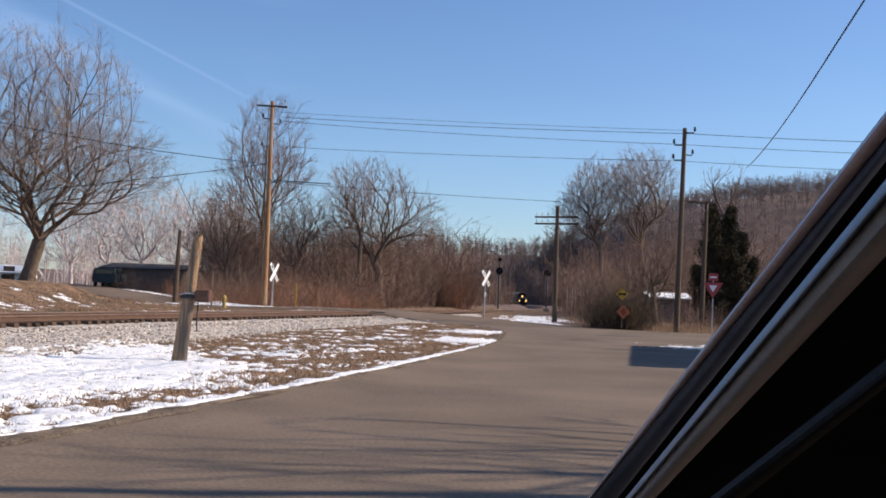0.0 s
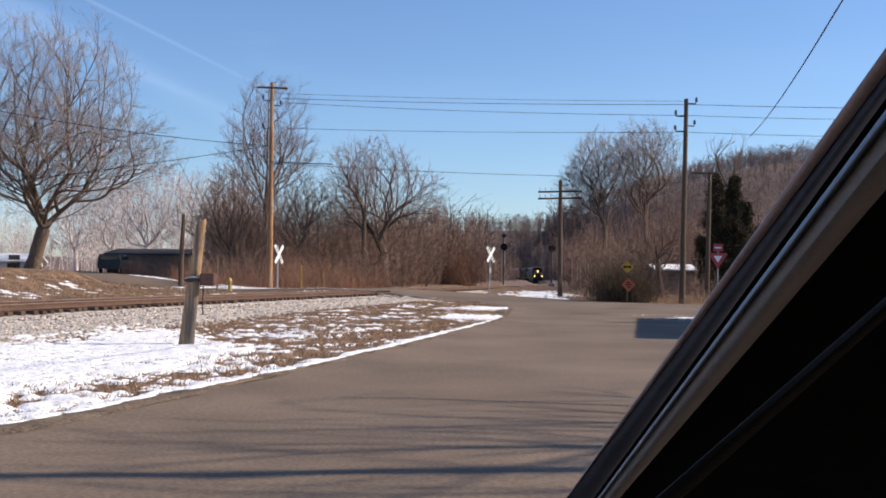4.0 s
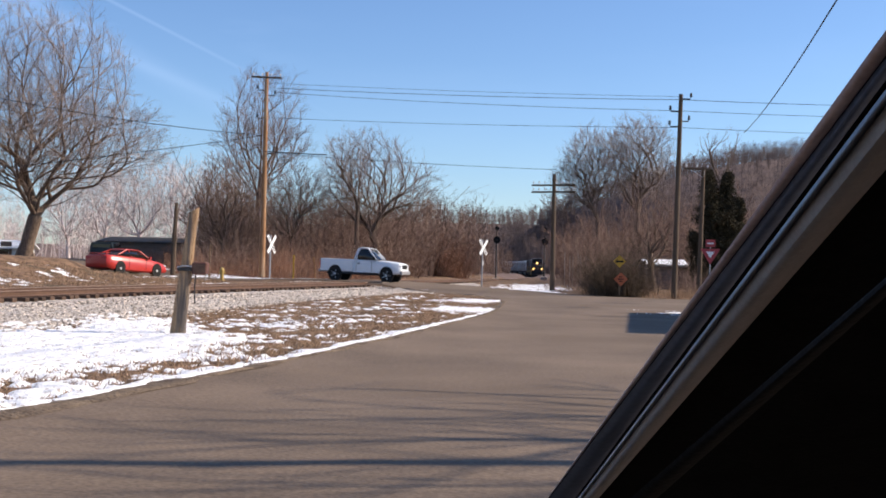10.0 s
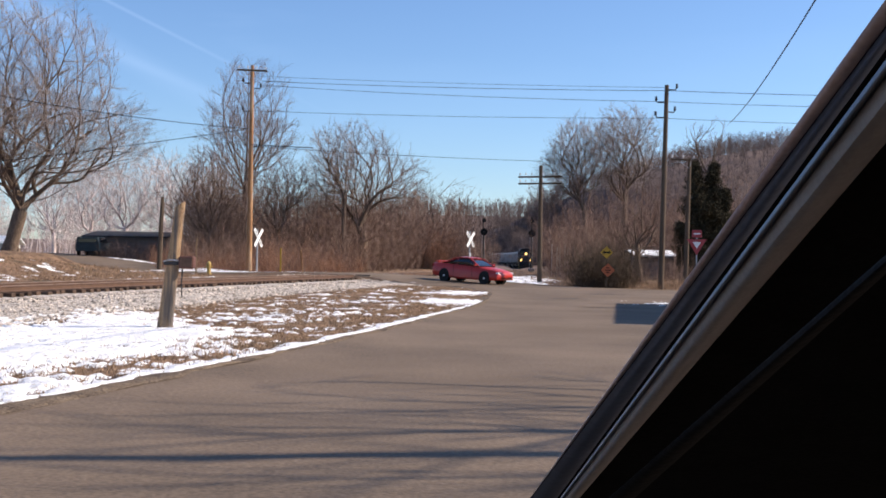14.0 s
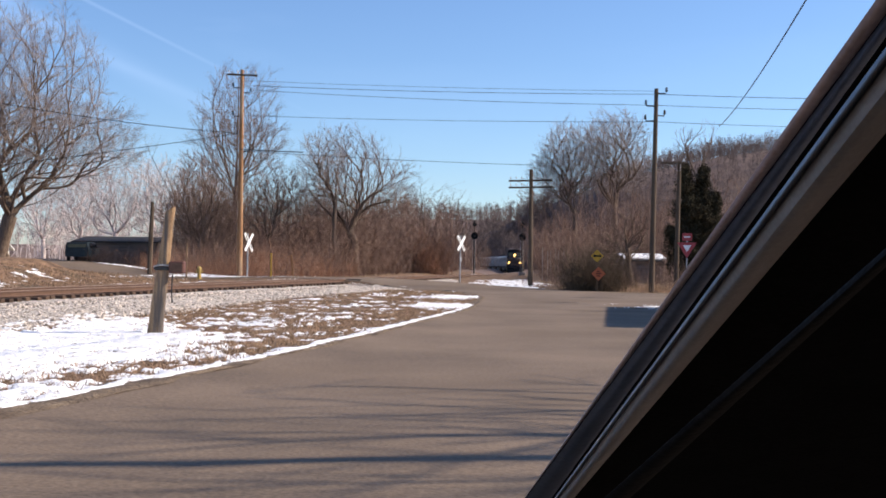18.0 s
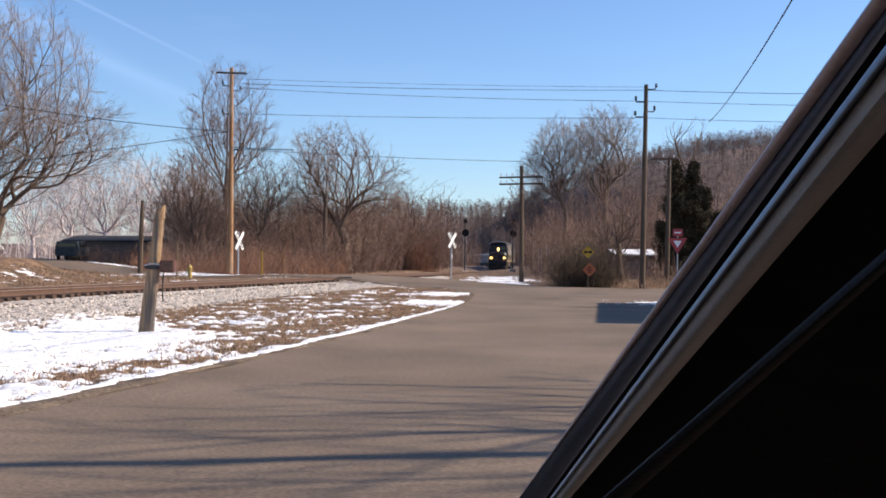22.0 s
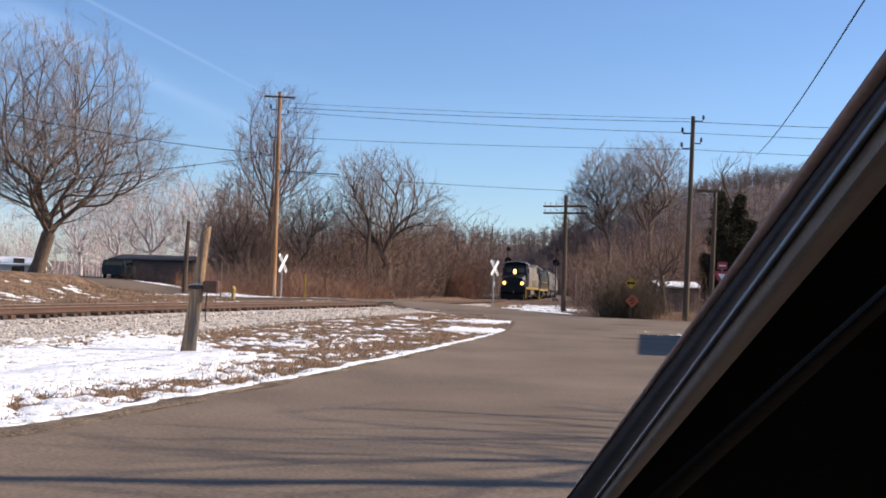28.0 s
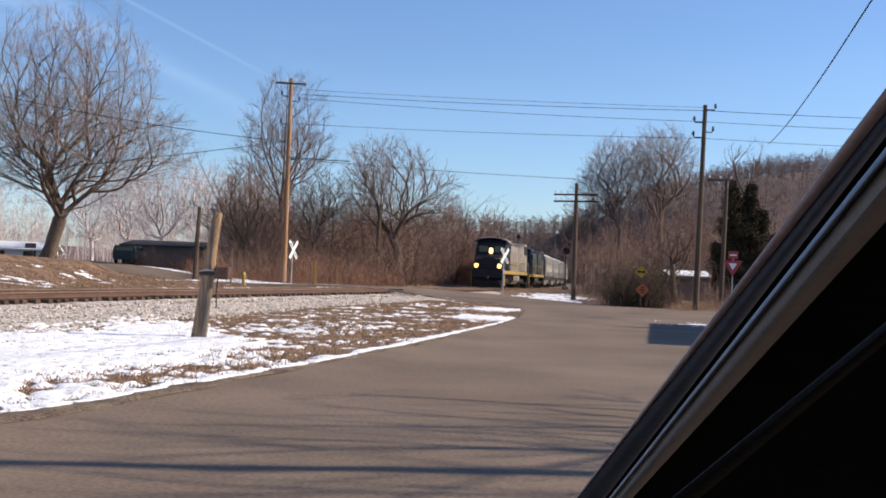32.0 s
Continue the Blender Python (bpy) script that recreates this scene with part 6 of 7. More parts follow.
def coupe():
    e = thing("red_car", "bright red low two-door car with pale wheels", "car")
    p = M_RED_PAINT
    st = [(2.36, 0.34, 0.5, 0.66, 0.6), (2.25, 0.24, 0.64, 0.84, 0.74), (1.7, 0.2, 0.76, 0.9, 0.8), (0.95, 0.19, 0.86, 0.91, 0.83), (0, 0.19, 0.9, 0.91, 0.85), (-1.2, 0.2, 0.93, 0.91, 0.84), (-1.95, 0.24, 0.95, 0.89, 0.8), (-2.3, 0.3, 0.93, 0.82, 0.74), (-2.38, 0.42, 0.86, 0.74, 0.7)]
    shell(st, lambda s: side_ring(s[0], s[1], s[2], s[3], s[4])).part("body", p, e, "glossy red body", True)
    cab = [(1.0, 0.84, 0.87, 0.8, 0.76), (0.2, 0.86, 1.27, 0.82, 0.6), (-0.6, 0.88, 1.28, 0.82, 0.6), (-1.65, 0.9, 0.95, 0.8, 0.72)]
    shell(cab, lambda s: side_ring(s[0], s[1], s[2], s[3], s[4], 0.0)).part("glasshouse", M_GLASS, e, "dark tinted windows", True)
    roof = [(0.24, 1.22, 1.28, 0.58, 0.54), (0.0, 1.24, 1.31, 0.63, 0.57), (-0.55, 1.24, 1.32, 0.63, 0.57), (-0.8, 1.2, 1.27, 0.6, 0.55)]
    shell(roof, lambda s: side_ring(s[0], s[1], s[2], s[3], s[4], 0.015)).part("roof", p, e, "red roof", True)
    for s in (-1, 1):
        for (x0, z0, y0), (x1, z1, y1) in (((1.0, 0.85, 0.79), (0.2, 1.27, 0.6)), ((-0.55, 0.9, 0.835), (-0.62, 1.27, 0.61)), ((-1.62, 0.92, 0.76), (-0.72, 1.27, 0.59))):
            Geo().tube([(x0, s * y0, z0), (x1, s * y1, z1)], 0.04, 6).part("roof_post", p, e)
        Geo().bevelled((0.78, s * 0.95, 0.95), (0.14, 0.16, 0.12), 0.03).part("mirror", p, e)
        Geo().bevelled((2.18, s * 0.62, 0.6), (0.2, 0.34, 0.09), 0.03).part("headlamp", M_LAMP, e, "clear headlamp")
        Geo().bevelled((-2.34, s * 0.58, 0.8), (0.09, 0.4, 0.14), 0.03).part("tail_lamp", M_TAIL, e, "red tail lamp")
        for q in (0.55, -0.75):
            Geo().box((q, s * 0.914, 0.58), (0.014, 0.01, 0.55)).part("door_gap", M_BLACK, e)
    Geo().bevelled((-2.15, 0, 1.02), (0.22, 1.3, 0.04), 0.015).part("spoiler", p, e)
    for s in (-0.5, 0.5):
        Geo().box((-2.15, s, 0.97), (0.1, 0.05, 0.1)).part("spoiler_foot", p, e)
    Geo().bevelled((2.3, 0, 0.36), (0.12, 1.1, 0.12), 0.03).part("air_intake", M_BLACK, e)
    arches(e, (1.42, -1.4), 0.925, 0.31)
    wheels = [wheel(e, "wheel", x, y, 0.31, 0.22, 0.215) for x in (1.42, -1.4) for y in (0.82, -0.82)]
    squash(e, wheels, 0.9, 1.03)
    return e, wheels, 0.31


M_NAVY = mat("navy_locomotive_paint", (0.007, 0.008, 0.012), (0.014, 0.015, 0.021), 1.5, 0.45, 0.0, third=(0.03, 0.03, 0.034))
M_LOCO_GREY = mat("grey_locomotive_paint", (0.20, 0.175, 0.15), (0.30, 0.265, 0.23), 1.5, 0.5, 0.05, third=(0.11, 0.105, 0.10))
M_LOCO_YELLOW = mat("yellow_locomotive_paint", (0.33, 0.22, 0.06), (0.42, 0.29, 0.08), 2.0, 0.5, 0.0, third=(0.2, 0.14, 0.06))
M_GREEN_GREY = mat("faded_hood_paint", (0.03, 0.036, 0.036), (0.055, 0.062, 0.062), 1.5, 0.5, 0.05, third=(0.03, 0.03, 0.03))
M_RUNNING = mat("grimy_running_gear", (0.012, 0.011, 0.010), (0.035, 0.03, 0.027), 3.0, 0.8, 0.2)
M_HOPPER = mat("pale_hopper_steel", (0.38, 0.36, 0.33), (0.52, 0.50, 0.46), 0.8, 0.7, 0.05, third=(0.24, 0.19, 0.15))
M_BEAM = mat("lit_headlight", (1.0, 0.66, 0.24), (1.0, 0.58, 0.18), 4.0, 0.3, 0.0, emit=3.6)
M_BEAM_WARM = mat("lit_ditch_light", (1.0, 0.68, 0.28), (1.0, 0.55, 0.14), 4.0, 0.3, 0.0, emit=3.4)


def bogie(e, x, axles, pitch, r):
    """A wheel truck with side frames; returns its wheelsets."""
    sets = []
    span = (axles - 1) * pitch
    for s in (-1, 1):
        g = Geo().loft([[(x + q * (span / 2 + 0.55), s * yy, z) for q, z in ((-1, 0.62), (-0.92, 0.88), (0.92, 0.88), (1, 0.62), (0.8, 0.42), (0.4, 0.55), (-0.4, 0.55), (-0.8, 0.42))] for yy in (1.05, 1.22)])
        g.part("side_frame", M_RUNNING, e, "grimy cast side frame")
        for k in range(axles):
            Geo().bevelled((x - span / 2 + k * pitch, s * 1.25, r), (0.3, 0.12, 0.3), 0.03).part("axle_box", M_RUNNING, e)
    for k in range(axles):
        g = Geo()
        for s in (-0.75, 0.75):
            g.lathe((0, s - 0.07, 0), (0, 1, 0), [(r * 0.3, 0), (r, 0), (r * (1.06 if s < 0 else 1.0), 0.07), (r, 0.14), (r * 0.3, 0.14)], 18)
        g.tube([(0, -1.15, 0), (0, 1.15, 0)], 0.09, 8)
        ob = g.part("wheelset", M_RUNNING, e, "", True)
        ob.matrix_basis = pose(x - span / 2 + k * pitch, 0, r)
        sets.append(ob)
    return sets


def locomotive(name, label, hood, lead=True):
    """A six-axle freight locomotive, nose towards +x, on rails at height 0, its middle at x = 0."""
    e = thing(name, label, "locomotive")
    L = 11.1
    front = M_NAVY
    # frame and walkway
    Geo().bevelled((0, 0, 1.5), (2 * L - 1.2, 3.0, 0.22), 0.03).part("walkway", M_RUNNING, e, "dark walkway deck")
    for s in (-1, 1):
        Geo().bevelled((0, s * 1.5, 1.48), (2 * L - 1.4, 0.05, 0.3), 0.01).part("sill", M_LOCO_YELLOW, e, "yellow-striped side sill")
    Geo().bevelled((0, 0, 1.2), (2 * L - 2.5, 1.2, 0.45), 0.05).part("underframe", M_RUNNING, e)
    Geo().loft([[(x, y, z) for y, z in ((-1.2, 1.35), (-1.45, 1.2), (-1.45, 0.75), (-1.1, 0.4), (1.1, 0.4), (1.45, 0.75), (1.45, 1.2), (1.2, 1.35))] for x in (-3.0, 2.2)]).part("fuel_tank", M_GREEN_GREY if hood is M_GREEN_GREY else M_LOCO_GREY, e, "large fuel tank")
    # short nose
    nose = [(L - 0.95, 1.55, 2.75, 1.15, 1.0), (L - 1.25, 1.55, 2.95, 1.4, 1.25), (L - 2.6, 1.55, 3.05, 1.45, 1.3)]
    shell(nose, lambda q: side_ring(*q, 0.05)).part("nose", front, e, "dark navy short nose", True)
    # cab
    cab = [(L - 2.45, 1.6, 4.0, 1.5, 1.3), (L - 2.75, 1.6, 4.45, 1.53, 1.25), (L - 4.7, 1.6, 4.5, 1.53, 1.25)]
    shell(cab, lambda q: side_ring(q[0], q[1], q[2], q[3], q[4], 0.16)).part("cab", front, e, "dark navy cab", True)
    arc = [(-1.62, -0.30), (-1.5, -0.12), (-1.05, 0.06), (-0.4, 0.15), (0.4, 0.15), (1.05, 0.06), (1.5, -0.12), (1.62, -0.30)]
    # grey on the dark cab's roof paints the sun falling on its top
    Geo().loft([[(x, yy, 4.56 + zz + dz) for yy, zz in arc] + [(x, yy * 0.96, 4.49 + zz + dz) for yy, zz in reversed(arc)] for x, dz in ((L - 2.25, -0.05), (L - 2.6, 0.0), (L - 4.75, 0.0))]).part("cab_roof", M_LOCO_GREY, e, "rounded cab roof, greyed to look sunlit", True)
    for s in (-1, 1):
        Geo().bevelled((L - 2.5, s * 0.72, 3.6), (0.12, 0.85, 0.6), 0.04).part("windscreen", M_GLASS, e, "dark windscreen pane")
        Geo().bevelled((L - 3.35, s * 1.535, 3.55), (0.75, 0.05, 0.6), 0.02).part("side_window", M_GLASS, e)
        Geo().bevelled((L - 4.2, s * 1.535, 3.55), (0.65, 0.05, 0.6), 0.02).part("side_window", M_GLASS, e)
    Geo().bevelled((L - 2.55, 0, 4.25), (0.2, 1.5, 0.3), 0.04).part("number_board", M_BLACK, e, "black number board")
    # long hood with radiator wings at the rear
    hd = [(L - 4.65, 1.6, 4.2, 0.92, 0.85), (-6.4, 1.6, 4.2, 0.92, 0.85)]
    shell(hd, lambda q: side_ring(*q, 0.08)).part("long_hood", hood, e, "grey long engine hood", True)
    rad = [(-6.2, 1.6, 4.05, 0.95, 0.9), (-6.9, 1.6, 4.62, 1.45, 1.4), (-10.0, 1.6, 4.62, 1.45, 1.4), (-10.4, 1.6, 4.3, 1.3, 1.2)]
    shell(rad, lambda q: side_ring(*q, 0.05)).part("radiator_hood", hood, e, "flared radiator hood", True)
    for s in (-1, 1):
        for k in range(9):
            Geo().bevelled((5.3 - k * 1.2, s * 0.945, 2.75), (1.0, 0.04, 1.7), 0.01).part("engine_door", hood, e)
        for k in range(3):
            Geo().bevelled((-7.5 - k * 0.95, s * 1.46, 3.9), (0.85, 0.04, 0.9), 0.01).part("radiator_grille", M_BLACK, e, "black radiator grille")
        Geo().bevelled((3.6, s * 1.0, 3.9), (2.6, 0.2, 0.5), 0.03).part("air_intake", M_BLACK, e)
        # handrails
        for k in range(9):
            Geo().tube([(5.8 - k * 1.75, s * 1.47, 1.6), (5.8 - k * 1.75, s * 1.47, 2.65)], 0.022, 5).part("stanchion", M_LOCO_YELLOW, e)
        Geo().tube([(6.2, s * 1.47, 2.65), (-8.6, s * 1.47, 2.65)], 0.02, 5).part("handrail", M_LOCO_YELLOW, e, "thin yellow handrail")
        for q in (L - 0.75, -L + 0.75):
            g = Geo()
            for k in range(4):
                g.box((q, s * 1.25, 0.35 + 0.33 * k), (0.45, 0.55, 0.05))
            g.box((q, s * 1.52, 0.9), (0.5, 0.04, 1.3))
            g.part("step_well", M_LOCO_YELLOW if q > 0 else M_RUNNING, e)
    Geo().tube([(2.0, 0, 4.28), (2.0, 0, 4.62)], 0.3, 12).part("exhaust_stack", M_RUNNING, e)
    for q in (-1.5, -3.6):
        Geo().disc((q, 0, 4.32), (0, 0, 1), 0.55, 0.14, 16).part("roof_fan", M_RUNNING, e)
    Geo().bevelled((L - 3.6, 0.4, 4.72), (0.5, 0.35, 0.16), 0.03).part("horn", M_RUNNING, e)
    # front end
    Geo().loft([[(x, y, z) for y, z in ((-1.45, 0.14), (1.45, 0.14), (1.45, 1.0), (-1.45, 1.0))] for x in (L - 0.75,)] + [[(L - 0.25, y, z) for y, z in ((-1.3, 0.12), (1.3, 0.12), (1.2, 0.6), (-1.2, 0.6))]]).part("plow", M_RUNNING, e, "black snow plow")
    Geo().bevelled((L - 0.55, 0, 1.3), (0.3, 2.9, 0.75), 0.04).part("pilot", M_NAVY, e, "dark front plate")
    Geo().bevelled((L - 0.2, 0, 0.95), (0.6, 0.3, 0.3), 0.05).part("coupler", M_RUNNING, e)
    Geo().bevelled((-L + 0.2, 0, 0.95), (0.6, 0.3, 0.3), 0.05).part("coupler", M_RUNNING, e)
    for s in (-1, 1):
        Geo().tube([(L - 0.65, s * 1.4, 1.6), (L - 0.65, s * 1.4, 2.7), (L - 0.65, s * 0.6, 2.7)], 0.025, 5).part("front_handrail", M_LOCO_YELLOW, e)
    if lead:
        hl = Geo().bevelled((L - 2.42, 0, 3.42), (0.2, 0.5, 0.62), 0.05).part("headlight_case", M_DARKMETAL, e)
        for s in (-0.09, 0.09):
            Geo().disc((L - 2.31, 0, 3.42 + s), (1, 0, 0), 0.19, 0.04, 14).part("headlight", M_BEAM, hl, "lit warm-white headlight")
        for s in (-1, 1):
            dl = Geo().bevelled((L - 0.55, s * 1.05, 2.02), (0.22, 0.38, 0.38), 0.04).part("ditch_light_case", M_DARKMETAL, e)
            Geo().disc((L - 0.42, s * 1.05, 2.02), (1, 0, 0), 0.20, 0.04, 14).part("ditch_light", M_BEAM_WARM, dl, "lit yellow ditch light")
    sets = bogie(e, 6.9, 3, 1.8, 0.53) + bogie(e, -6.9, 3, 1.8, 0.53)
    return e, sets


def hopper():
    e = thing("hopper_car", "pale grey covered hopper car with ribbed sides", "hopper car", group="hopper cars")
    L = 7.4
    Geo().loft([[(x, y, z) for y, z in ((-0.9, 1.1), (-1.5, 1.7), (-1.58, 2.4), (-1.5, 4.2), (-0.9, 4.55), (0.9, 4.55), (1.5, 4.2), (1.58, 2.4), (1.5, 1.7), (0.9, 1.1))] for x in (-L + 0.7, L - 0.7)]).part("body", M_HOPPER, e, "pale weathered steel body")
    for s in (-1, 1):
        for k in range(8):
            Geo().bevelled((-6.0 + k * 1.71, s * 1.585, 2.9), (0.12, 0.1, 2.6), 0.02).part("rib", M_HOPPER, e)
        Geo().bevelled((0, s * 1.5, 1.45), (2 * L - 0.6, 0.12, 0.35), 0.02).part("side_sill", M_RUNNING, e)
    for k in range(3):
        Geo().box((-4 + 4 * k, 0, 0.85), (1.6, 1.8, 0.9), taper=1.5).part("chute", M_HOPPER, e)
    Geo().bevelled((0, 0, 4.62), (2 * L - 2.4, 0.9, 0.1), 0.02).part("roof_walk", M_STEEL, e)
    for q in (-1, 1):
        Geo().bevelled((q * (L - 0.3), 0, 1.2), (0.8, 2.6, 0.4), 0.03).part("end_sill", M_RUNNING, e)
        Geo().bevelled((q * (L + 0.1), 0, 0.95), (0.6, 0.3, 0.3), 0.04).part("coupler", M_RUNNING, e)
        g = Geo()
        for s in (-0.35, 0.35):
            g.tube([(q * (L - 0.15), s - 1.0 * q, 1.2), (q * (L - 0.35), s - 1.0 * q, 4.4)], 0.025, 4)
        for k in range(8):
            g.tube([(q * (L - 0.2), -0.35 - 1.0 * q, 1.4 + 0.38 * k), (q * (L - 0.2), 0.35 - 1.0 * q, 1.4 + 0.38 * k)], 0.02, 4)
        g.part("ladder", M_STEEL, e)
    sets = bogie(e, 5.4, 2, 1.75, 0.45) + bogie(e, -5.4, 2, 1.75, 0.45)
    return e


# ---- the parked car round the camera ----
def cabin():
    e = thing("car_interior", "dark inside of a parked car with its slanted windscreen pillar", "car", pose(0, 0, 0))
    m_seal = mat("brown_grey_seal", (0.34, 0.26, 0.245), (0.44, 0.34, 0.32), 30.0, 0.35, 0.1)
    m_band = mat("navy_gasket", (0.055, 0.072, 0.11), (0.08, 0.102, 0.15), 20.0, 0.5, 0.05, spec=0.35)
    m_trim = mat("grey_plastic_trim", (0.31, 0.29, 0.285), (0.38, 0.355, 0.35), 60.0, 0.5, 0.15, dist=0.002)
    # near-black, so the colour itself keeps the cabin in deep shade
    m_dark = mat("cabin_shade_black", (0.006, 0.006, 0.0065), (0.010, 0.010, 0.011), 40.0, 0.95, 0.1, spec=0.05)
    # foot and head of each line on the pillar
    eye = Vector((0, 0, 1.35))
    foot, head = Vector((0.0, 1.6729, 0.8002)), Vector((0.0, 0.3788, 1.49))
    lines = {"outer": (0.0128, 0.1852), "line": (0.0053, 0.1939), "seam": (0.0071, 0.1942), "gap": (0.0485, 0.1985), "trim": (0.0507, 0.2015), "glint": (0.0526, 0.2072), "end": (0.0551, 0.2334), "band": (0.0485, 0.1985), "fold": (0.0425, 0.302), "crease": (0.0844, 0.3064)}
    nearer = {"gap": 0.3, "trim": 0.3, "glint": 0.3, "end": 0.3, "fold": 0.55, "crease": 0.55}  # the inner trim stands nearer than the outer frame

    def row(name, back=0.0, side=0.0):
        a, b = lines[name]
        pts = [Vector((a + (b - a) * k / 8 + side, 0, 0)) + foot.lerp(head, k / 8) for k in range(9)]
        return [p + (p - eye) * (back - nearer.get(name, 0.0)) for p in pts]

    def strip(name, material, cols, label):
        Geo().loft([[c[k] for c in cols] for k in range(9)]).part(name, material, e, label, True)

    def bar(name, material, left, right, bulge, label):
        """A rounded bar between two lines, bowed towards the seats."""
        a, b = row(left), row(right)
        cols = [row(left, 0.1)]
        for q in range(7):
            f = q / 6
            cols.append([u.lerp(v, f) - (u - eye).normalized() * bulge * math.sin(math.pi * (0.06 + 0.88 * f)) for u, v in zip(a, b)])
        cols.append(row(right, 0.1))
        strip(name, material, cols, label)
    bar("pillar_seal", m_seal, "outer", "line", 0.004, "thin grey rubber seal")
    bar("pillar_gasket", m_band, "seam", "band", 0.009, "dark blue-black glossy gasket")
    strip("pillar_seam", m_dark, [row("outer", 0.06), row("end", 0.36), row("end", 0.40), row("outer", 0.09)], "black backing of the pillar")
    # this pale strip paints the bluish highlight down the left of the trim
    bar("pillar_highlight", mat("trim_highlight", (0.20, 0.22, 0.25), (0.25, 0.27, 0.30), 40.0, 0.45, 0.05), "trim", "glint", 0.006, "pale bluish highlight painted along the trim edge")
    bar("pillar_trim", m_trim, "glint", "end", 0.014, "dark grey plastic pillar trim")
    strip("door_panel", m_dark, [row("end", 0.01), row("end", -0.05, 0.5), row("end", -0.3, 1.1), row("end", -0.2, 1.15), row("end", 0.1, 0.45), row("end", 0.11)], "door panel coloured near-black for the shaded cabin")
    # a slightly lighter band where the door panel ends
    bar("door_edge", mat("door_edge_black", (0.011, 0.011, 0.012), (0.015, 0.015, 0.016), 40.0, 0.8, 0.1, spec=0.1), "fold", "crease", 0.006, "slightly lighter edge of the door lining")
    # unseen roof lining, door and back wall close the cabin, keeping sky light out
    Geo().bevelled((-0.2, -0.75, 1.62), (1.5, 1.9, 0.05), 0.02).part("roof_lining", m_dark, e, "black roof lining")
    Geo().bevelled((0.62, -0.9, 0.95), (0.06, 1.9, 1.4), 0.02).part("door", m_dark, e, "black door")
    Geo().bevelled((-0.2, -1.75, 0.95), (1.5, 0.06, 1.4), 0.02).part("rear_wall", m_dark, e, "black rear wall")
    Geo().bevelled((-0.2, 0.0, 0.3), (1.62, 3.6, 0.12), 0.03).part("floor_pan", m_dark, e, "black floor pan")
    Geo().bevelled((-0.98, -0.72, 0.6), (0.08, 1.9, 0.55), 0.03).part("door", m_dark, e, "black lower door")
    for wx in (-0.92, 0.5):
        for wy in (-1.35, 1.3):
            Geo().lathe((wx - 0.1, wy, 0.32), (1, 0, 0), [(0.18, 0), (0.32, 0.03), (0.32, 0.17), (0.18, 0.2)], 18).part("wheel", M_TYRE, e, "black tyre", True)


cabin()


# ---- movement ----
def lane_pose(s, side=1.3):
    """On the lane, s metres from its start, on the right-hand side of the way."""
    n = len(LANE)

    def point(q):
        k = min(max(q / 0.5, 0), n - 1.001)
        i = int(k)
        return Vector(LANE[i] * (1 - (k - i)) + LANE[i + 1] * (k - i))
    d = (point(s + 1.4) - point(s - 1.4)).normalized()
    flat = Vector((d.x, d.y, 0)).normalized()
    c = point(s) + Vector((flat.y, -flat.x, 0)) * side
    c.z = (hz(c.x + d.x * 1.4, c.y + d.y * 1.4) + hz(c.x - d.x * 1.4, c.y - d.y * 1.4)) / 2 + 0.035
    return pose(c.x, c.y, c.z, 0, -math.degrees(math.asin(d.z)), math.degrees(math.atan2(d.y, d.x)))


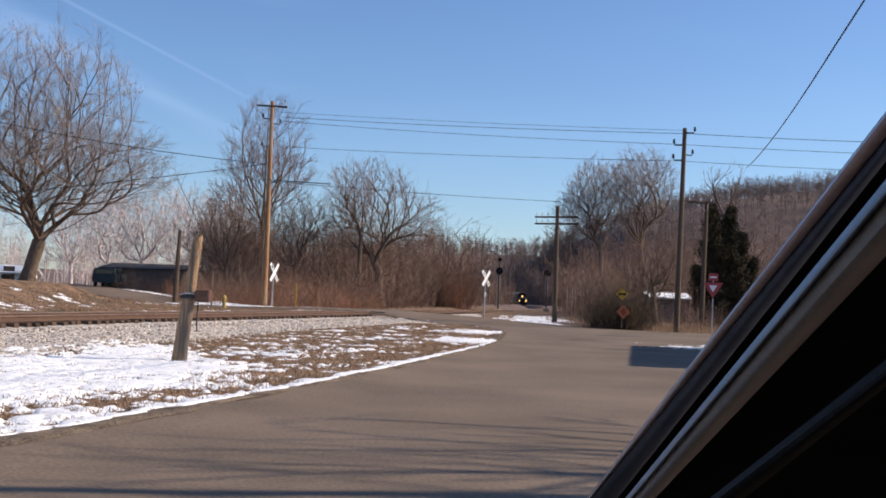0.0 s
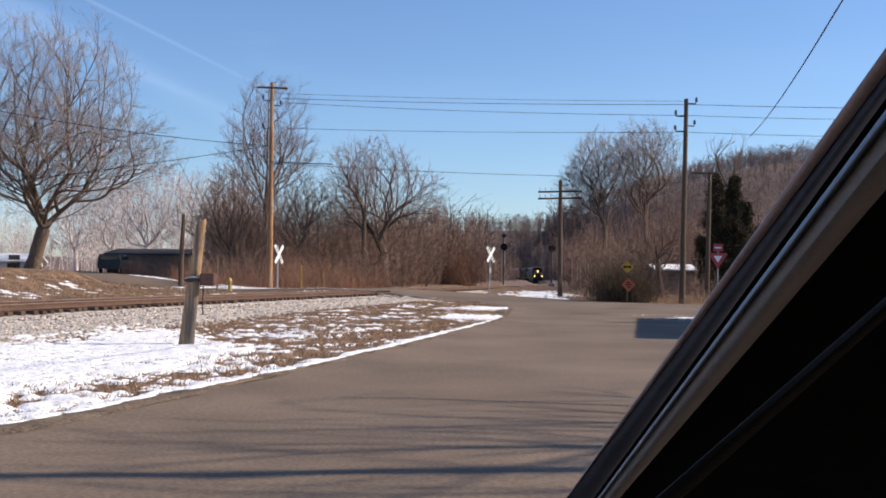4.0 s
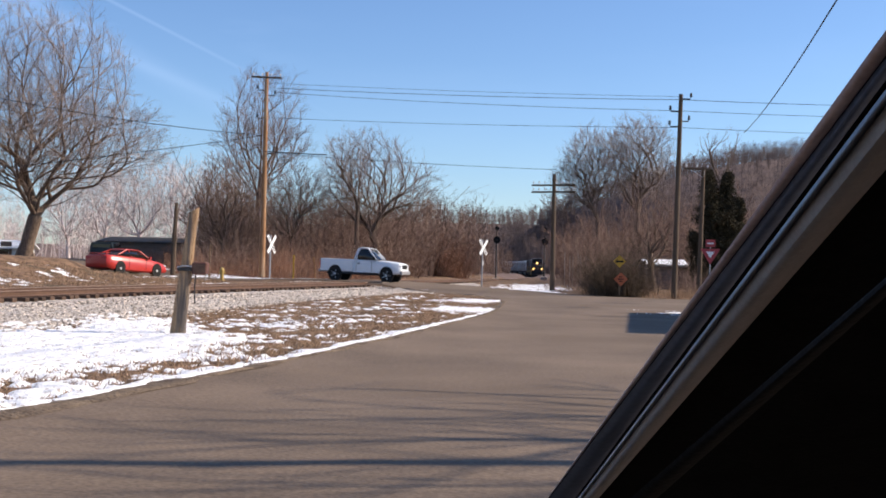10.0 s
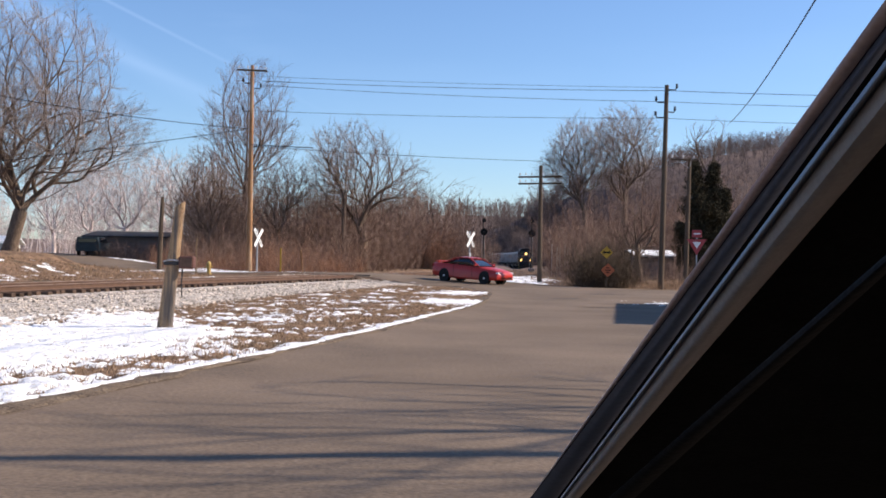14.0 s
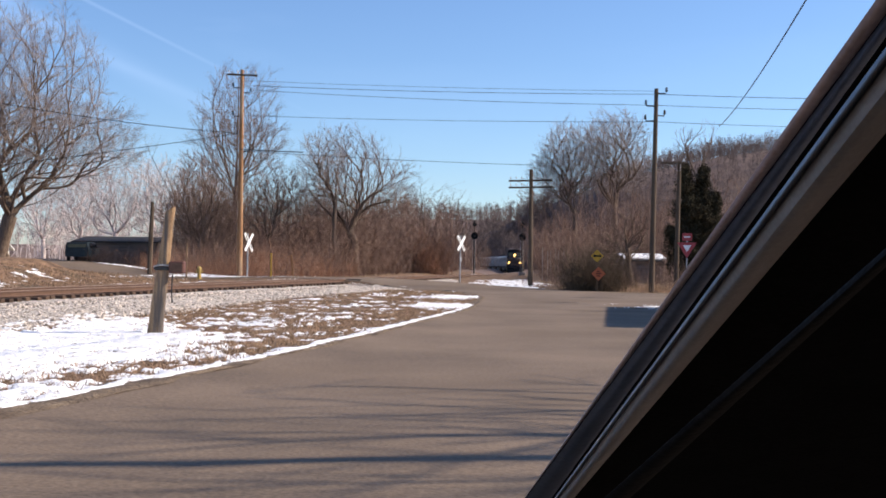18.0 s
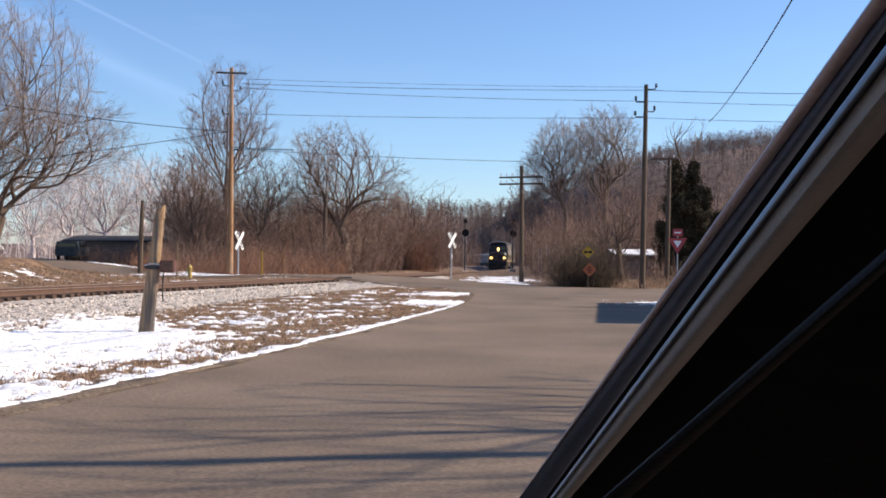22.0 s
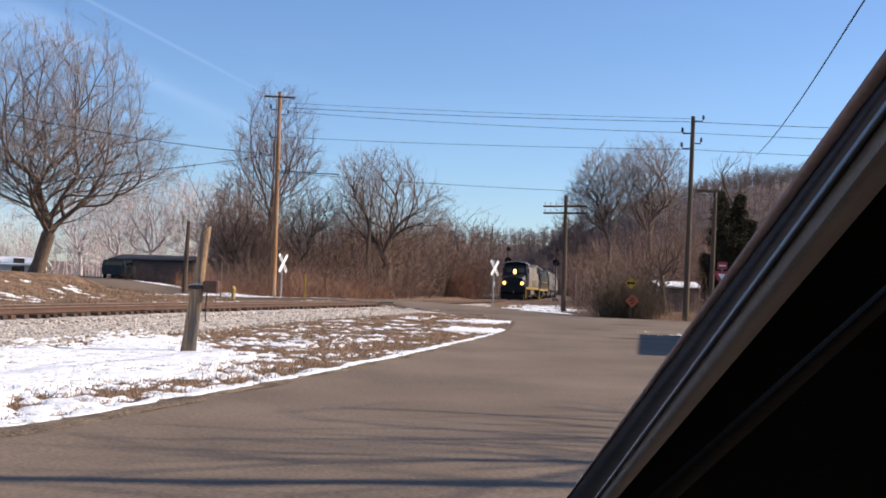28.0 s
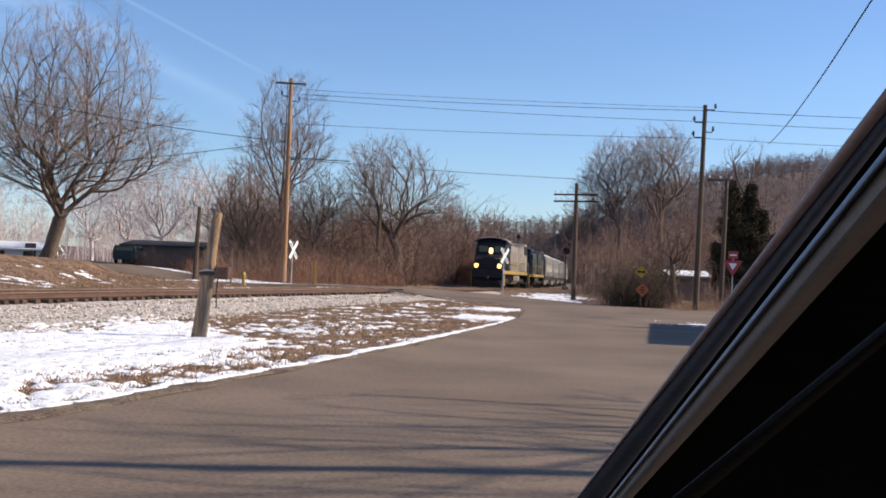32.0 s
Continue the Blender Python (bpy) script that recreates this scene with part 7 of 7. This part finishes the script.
def drive(made, rows):
    """rows: seconds and metres along the lane; the wheels roll with it."""
    e, wheels, r = made
    ts, ss = [a for a, _ in rows], [b for _, b in rows]
    fine = spline([(a, b) for a, b in rows], 0.2)

    def way(t):
        return float(np.interp(t, fine[:, 0], fine[:, 1]))
    times = sorted({0.0, 32.0, *ts, *(0.5 * k for k in range(int(2 * ts[1]), int(2 * ts[-2]) + 1))})
    walk(e, [(t, lane_pose(way(t))) for t in times])
    first, last = ts[1], ts[-2]
    turns = [0.0] + [k / FPS for k in range(int(first * FPS), int(last * FPS) + 1)] + [32.0]
    for w in wheels:
        home = w.matrix_basis.copy()
        s0 = way(first)
        rows_w = []
        for t in turns:
            q = min(max(way(t) - s0, 0.0), way(last) - s0)
            rows_w.append((t, home @ pose(0, 0, 0, 0, math.degrees(q / r) % 360, 0)))
        walk(w, rows_w)


TRAIN_SPEED = 8.0  # metres a second


def run_train():
    total = (len(TRACK) - 1) * 0.5
    # metres from the far end to where the nose stands at the end of the clip
    nose_end = total - 0.5 * min(range(len(TRACK)), key=lambda k: abs(TRACK[k, 1] - 101.5))
    lead, lead_sets = locomotive("locomotive", "dark navy freight locomotive with lit headlights and grey hood", M_LOCO_GREY)
    second, _ = locomotive("locomotive", "second freight locomotive with a dark faded hood", M_GREEN_GREY, False)
    first = hopper()
    cars = [(lead, 11.1), (second, 34.2)] + [(first, 53.6)]
    cars += [(copy_thing(first, pose(0, 0, 0)), 53.6 + 15.6 * k) for k in range(1, 11)]
    for e, back in cars:
        rows = []
        for k in range(0, 33):
            s = nose_end - TRAIN_SPEED * (32 - k) - back
            half = 6.9 if back < 40 else 5.4
            a, _ = along_track(s + half)
            b, _ = along_track(s - half)
            c = (a + b) / 2
            d = a - b
            rows.append((float(k), pose(c.x, c.y, c.z, 0, 0, math.degrees(math.atan2(d.y, d.x)))))
        walk(e, rows)
    for w in lead_sets:
        home = w.matrix_basis.copy()
        walk(w, [(k / 15, home @ pose(0, 0, 0, 0, math.degrees(TRAIN_SPEED * k / 15 / 0.53) % 360, 0)) for k in range(0, 481)])


def motions():
    drive(pickup(), ((0.0, 49.0), (4.5, 71.9), (5.0, 74.4), (5.5, 76.9), (6.0, 79.5), (6.5, 82.2), (7.4, 86.5), (8.0, 89.4), (9.0, 94.0), (10.0, 98.4), (11.0, 103.6), (12.0, 110.5), (12.8, 116.9), (14.0, 127.5), (21.0, 193.5), (32.0, 199.5)))
    drive(coupe(), ((0.0, 6.0), (8.5, 71.2), (9.0, 74.8), (9.4, 77.9), (9.8, 80.9), (10.2, 83.9), (10.6, 86.7), (11.0, 89.4), (12.0, 95.5), (13.0, 100.8), (14.0, 106.4), (14.5, 109.7), (16.0, 122.5), (22.0, 179.5), (32.0, 187.5)))
    run_train()


motions()
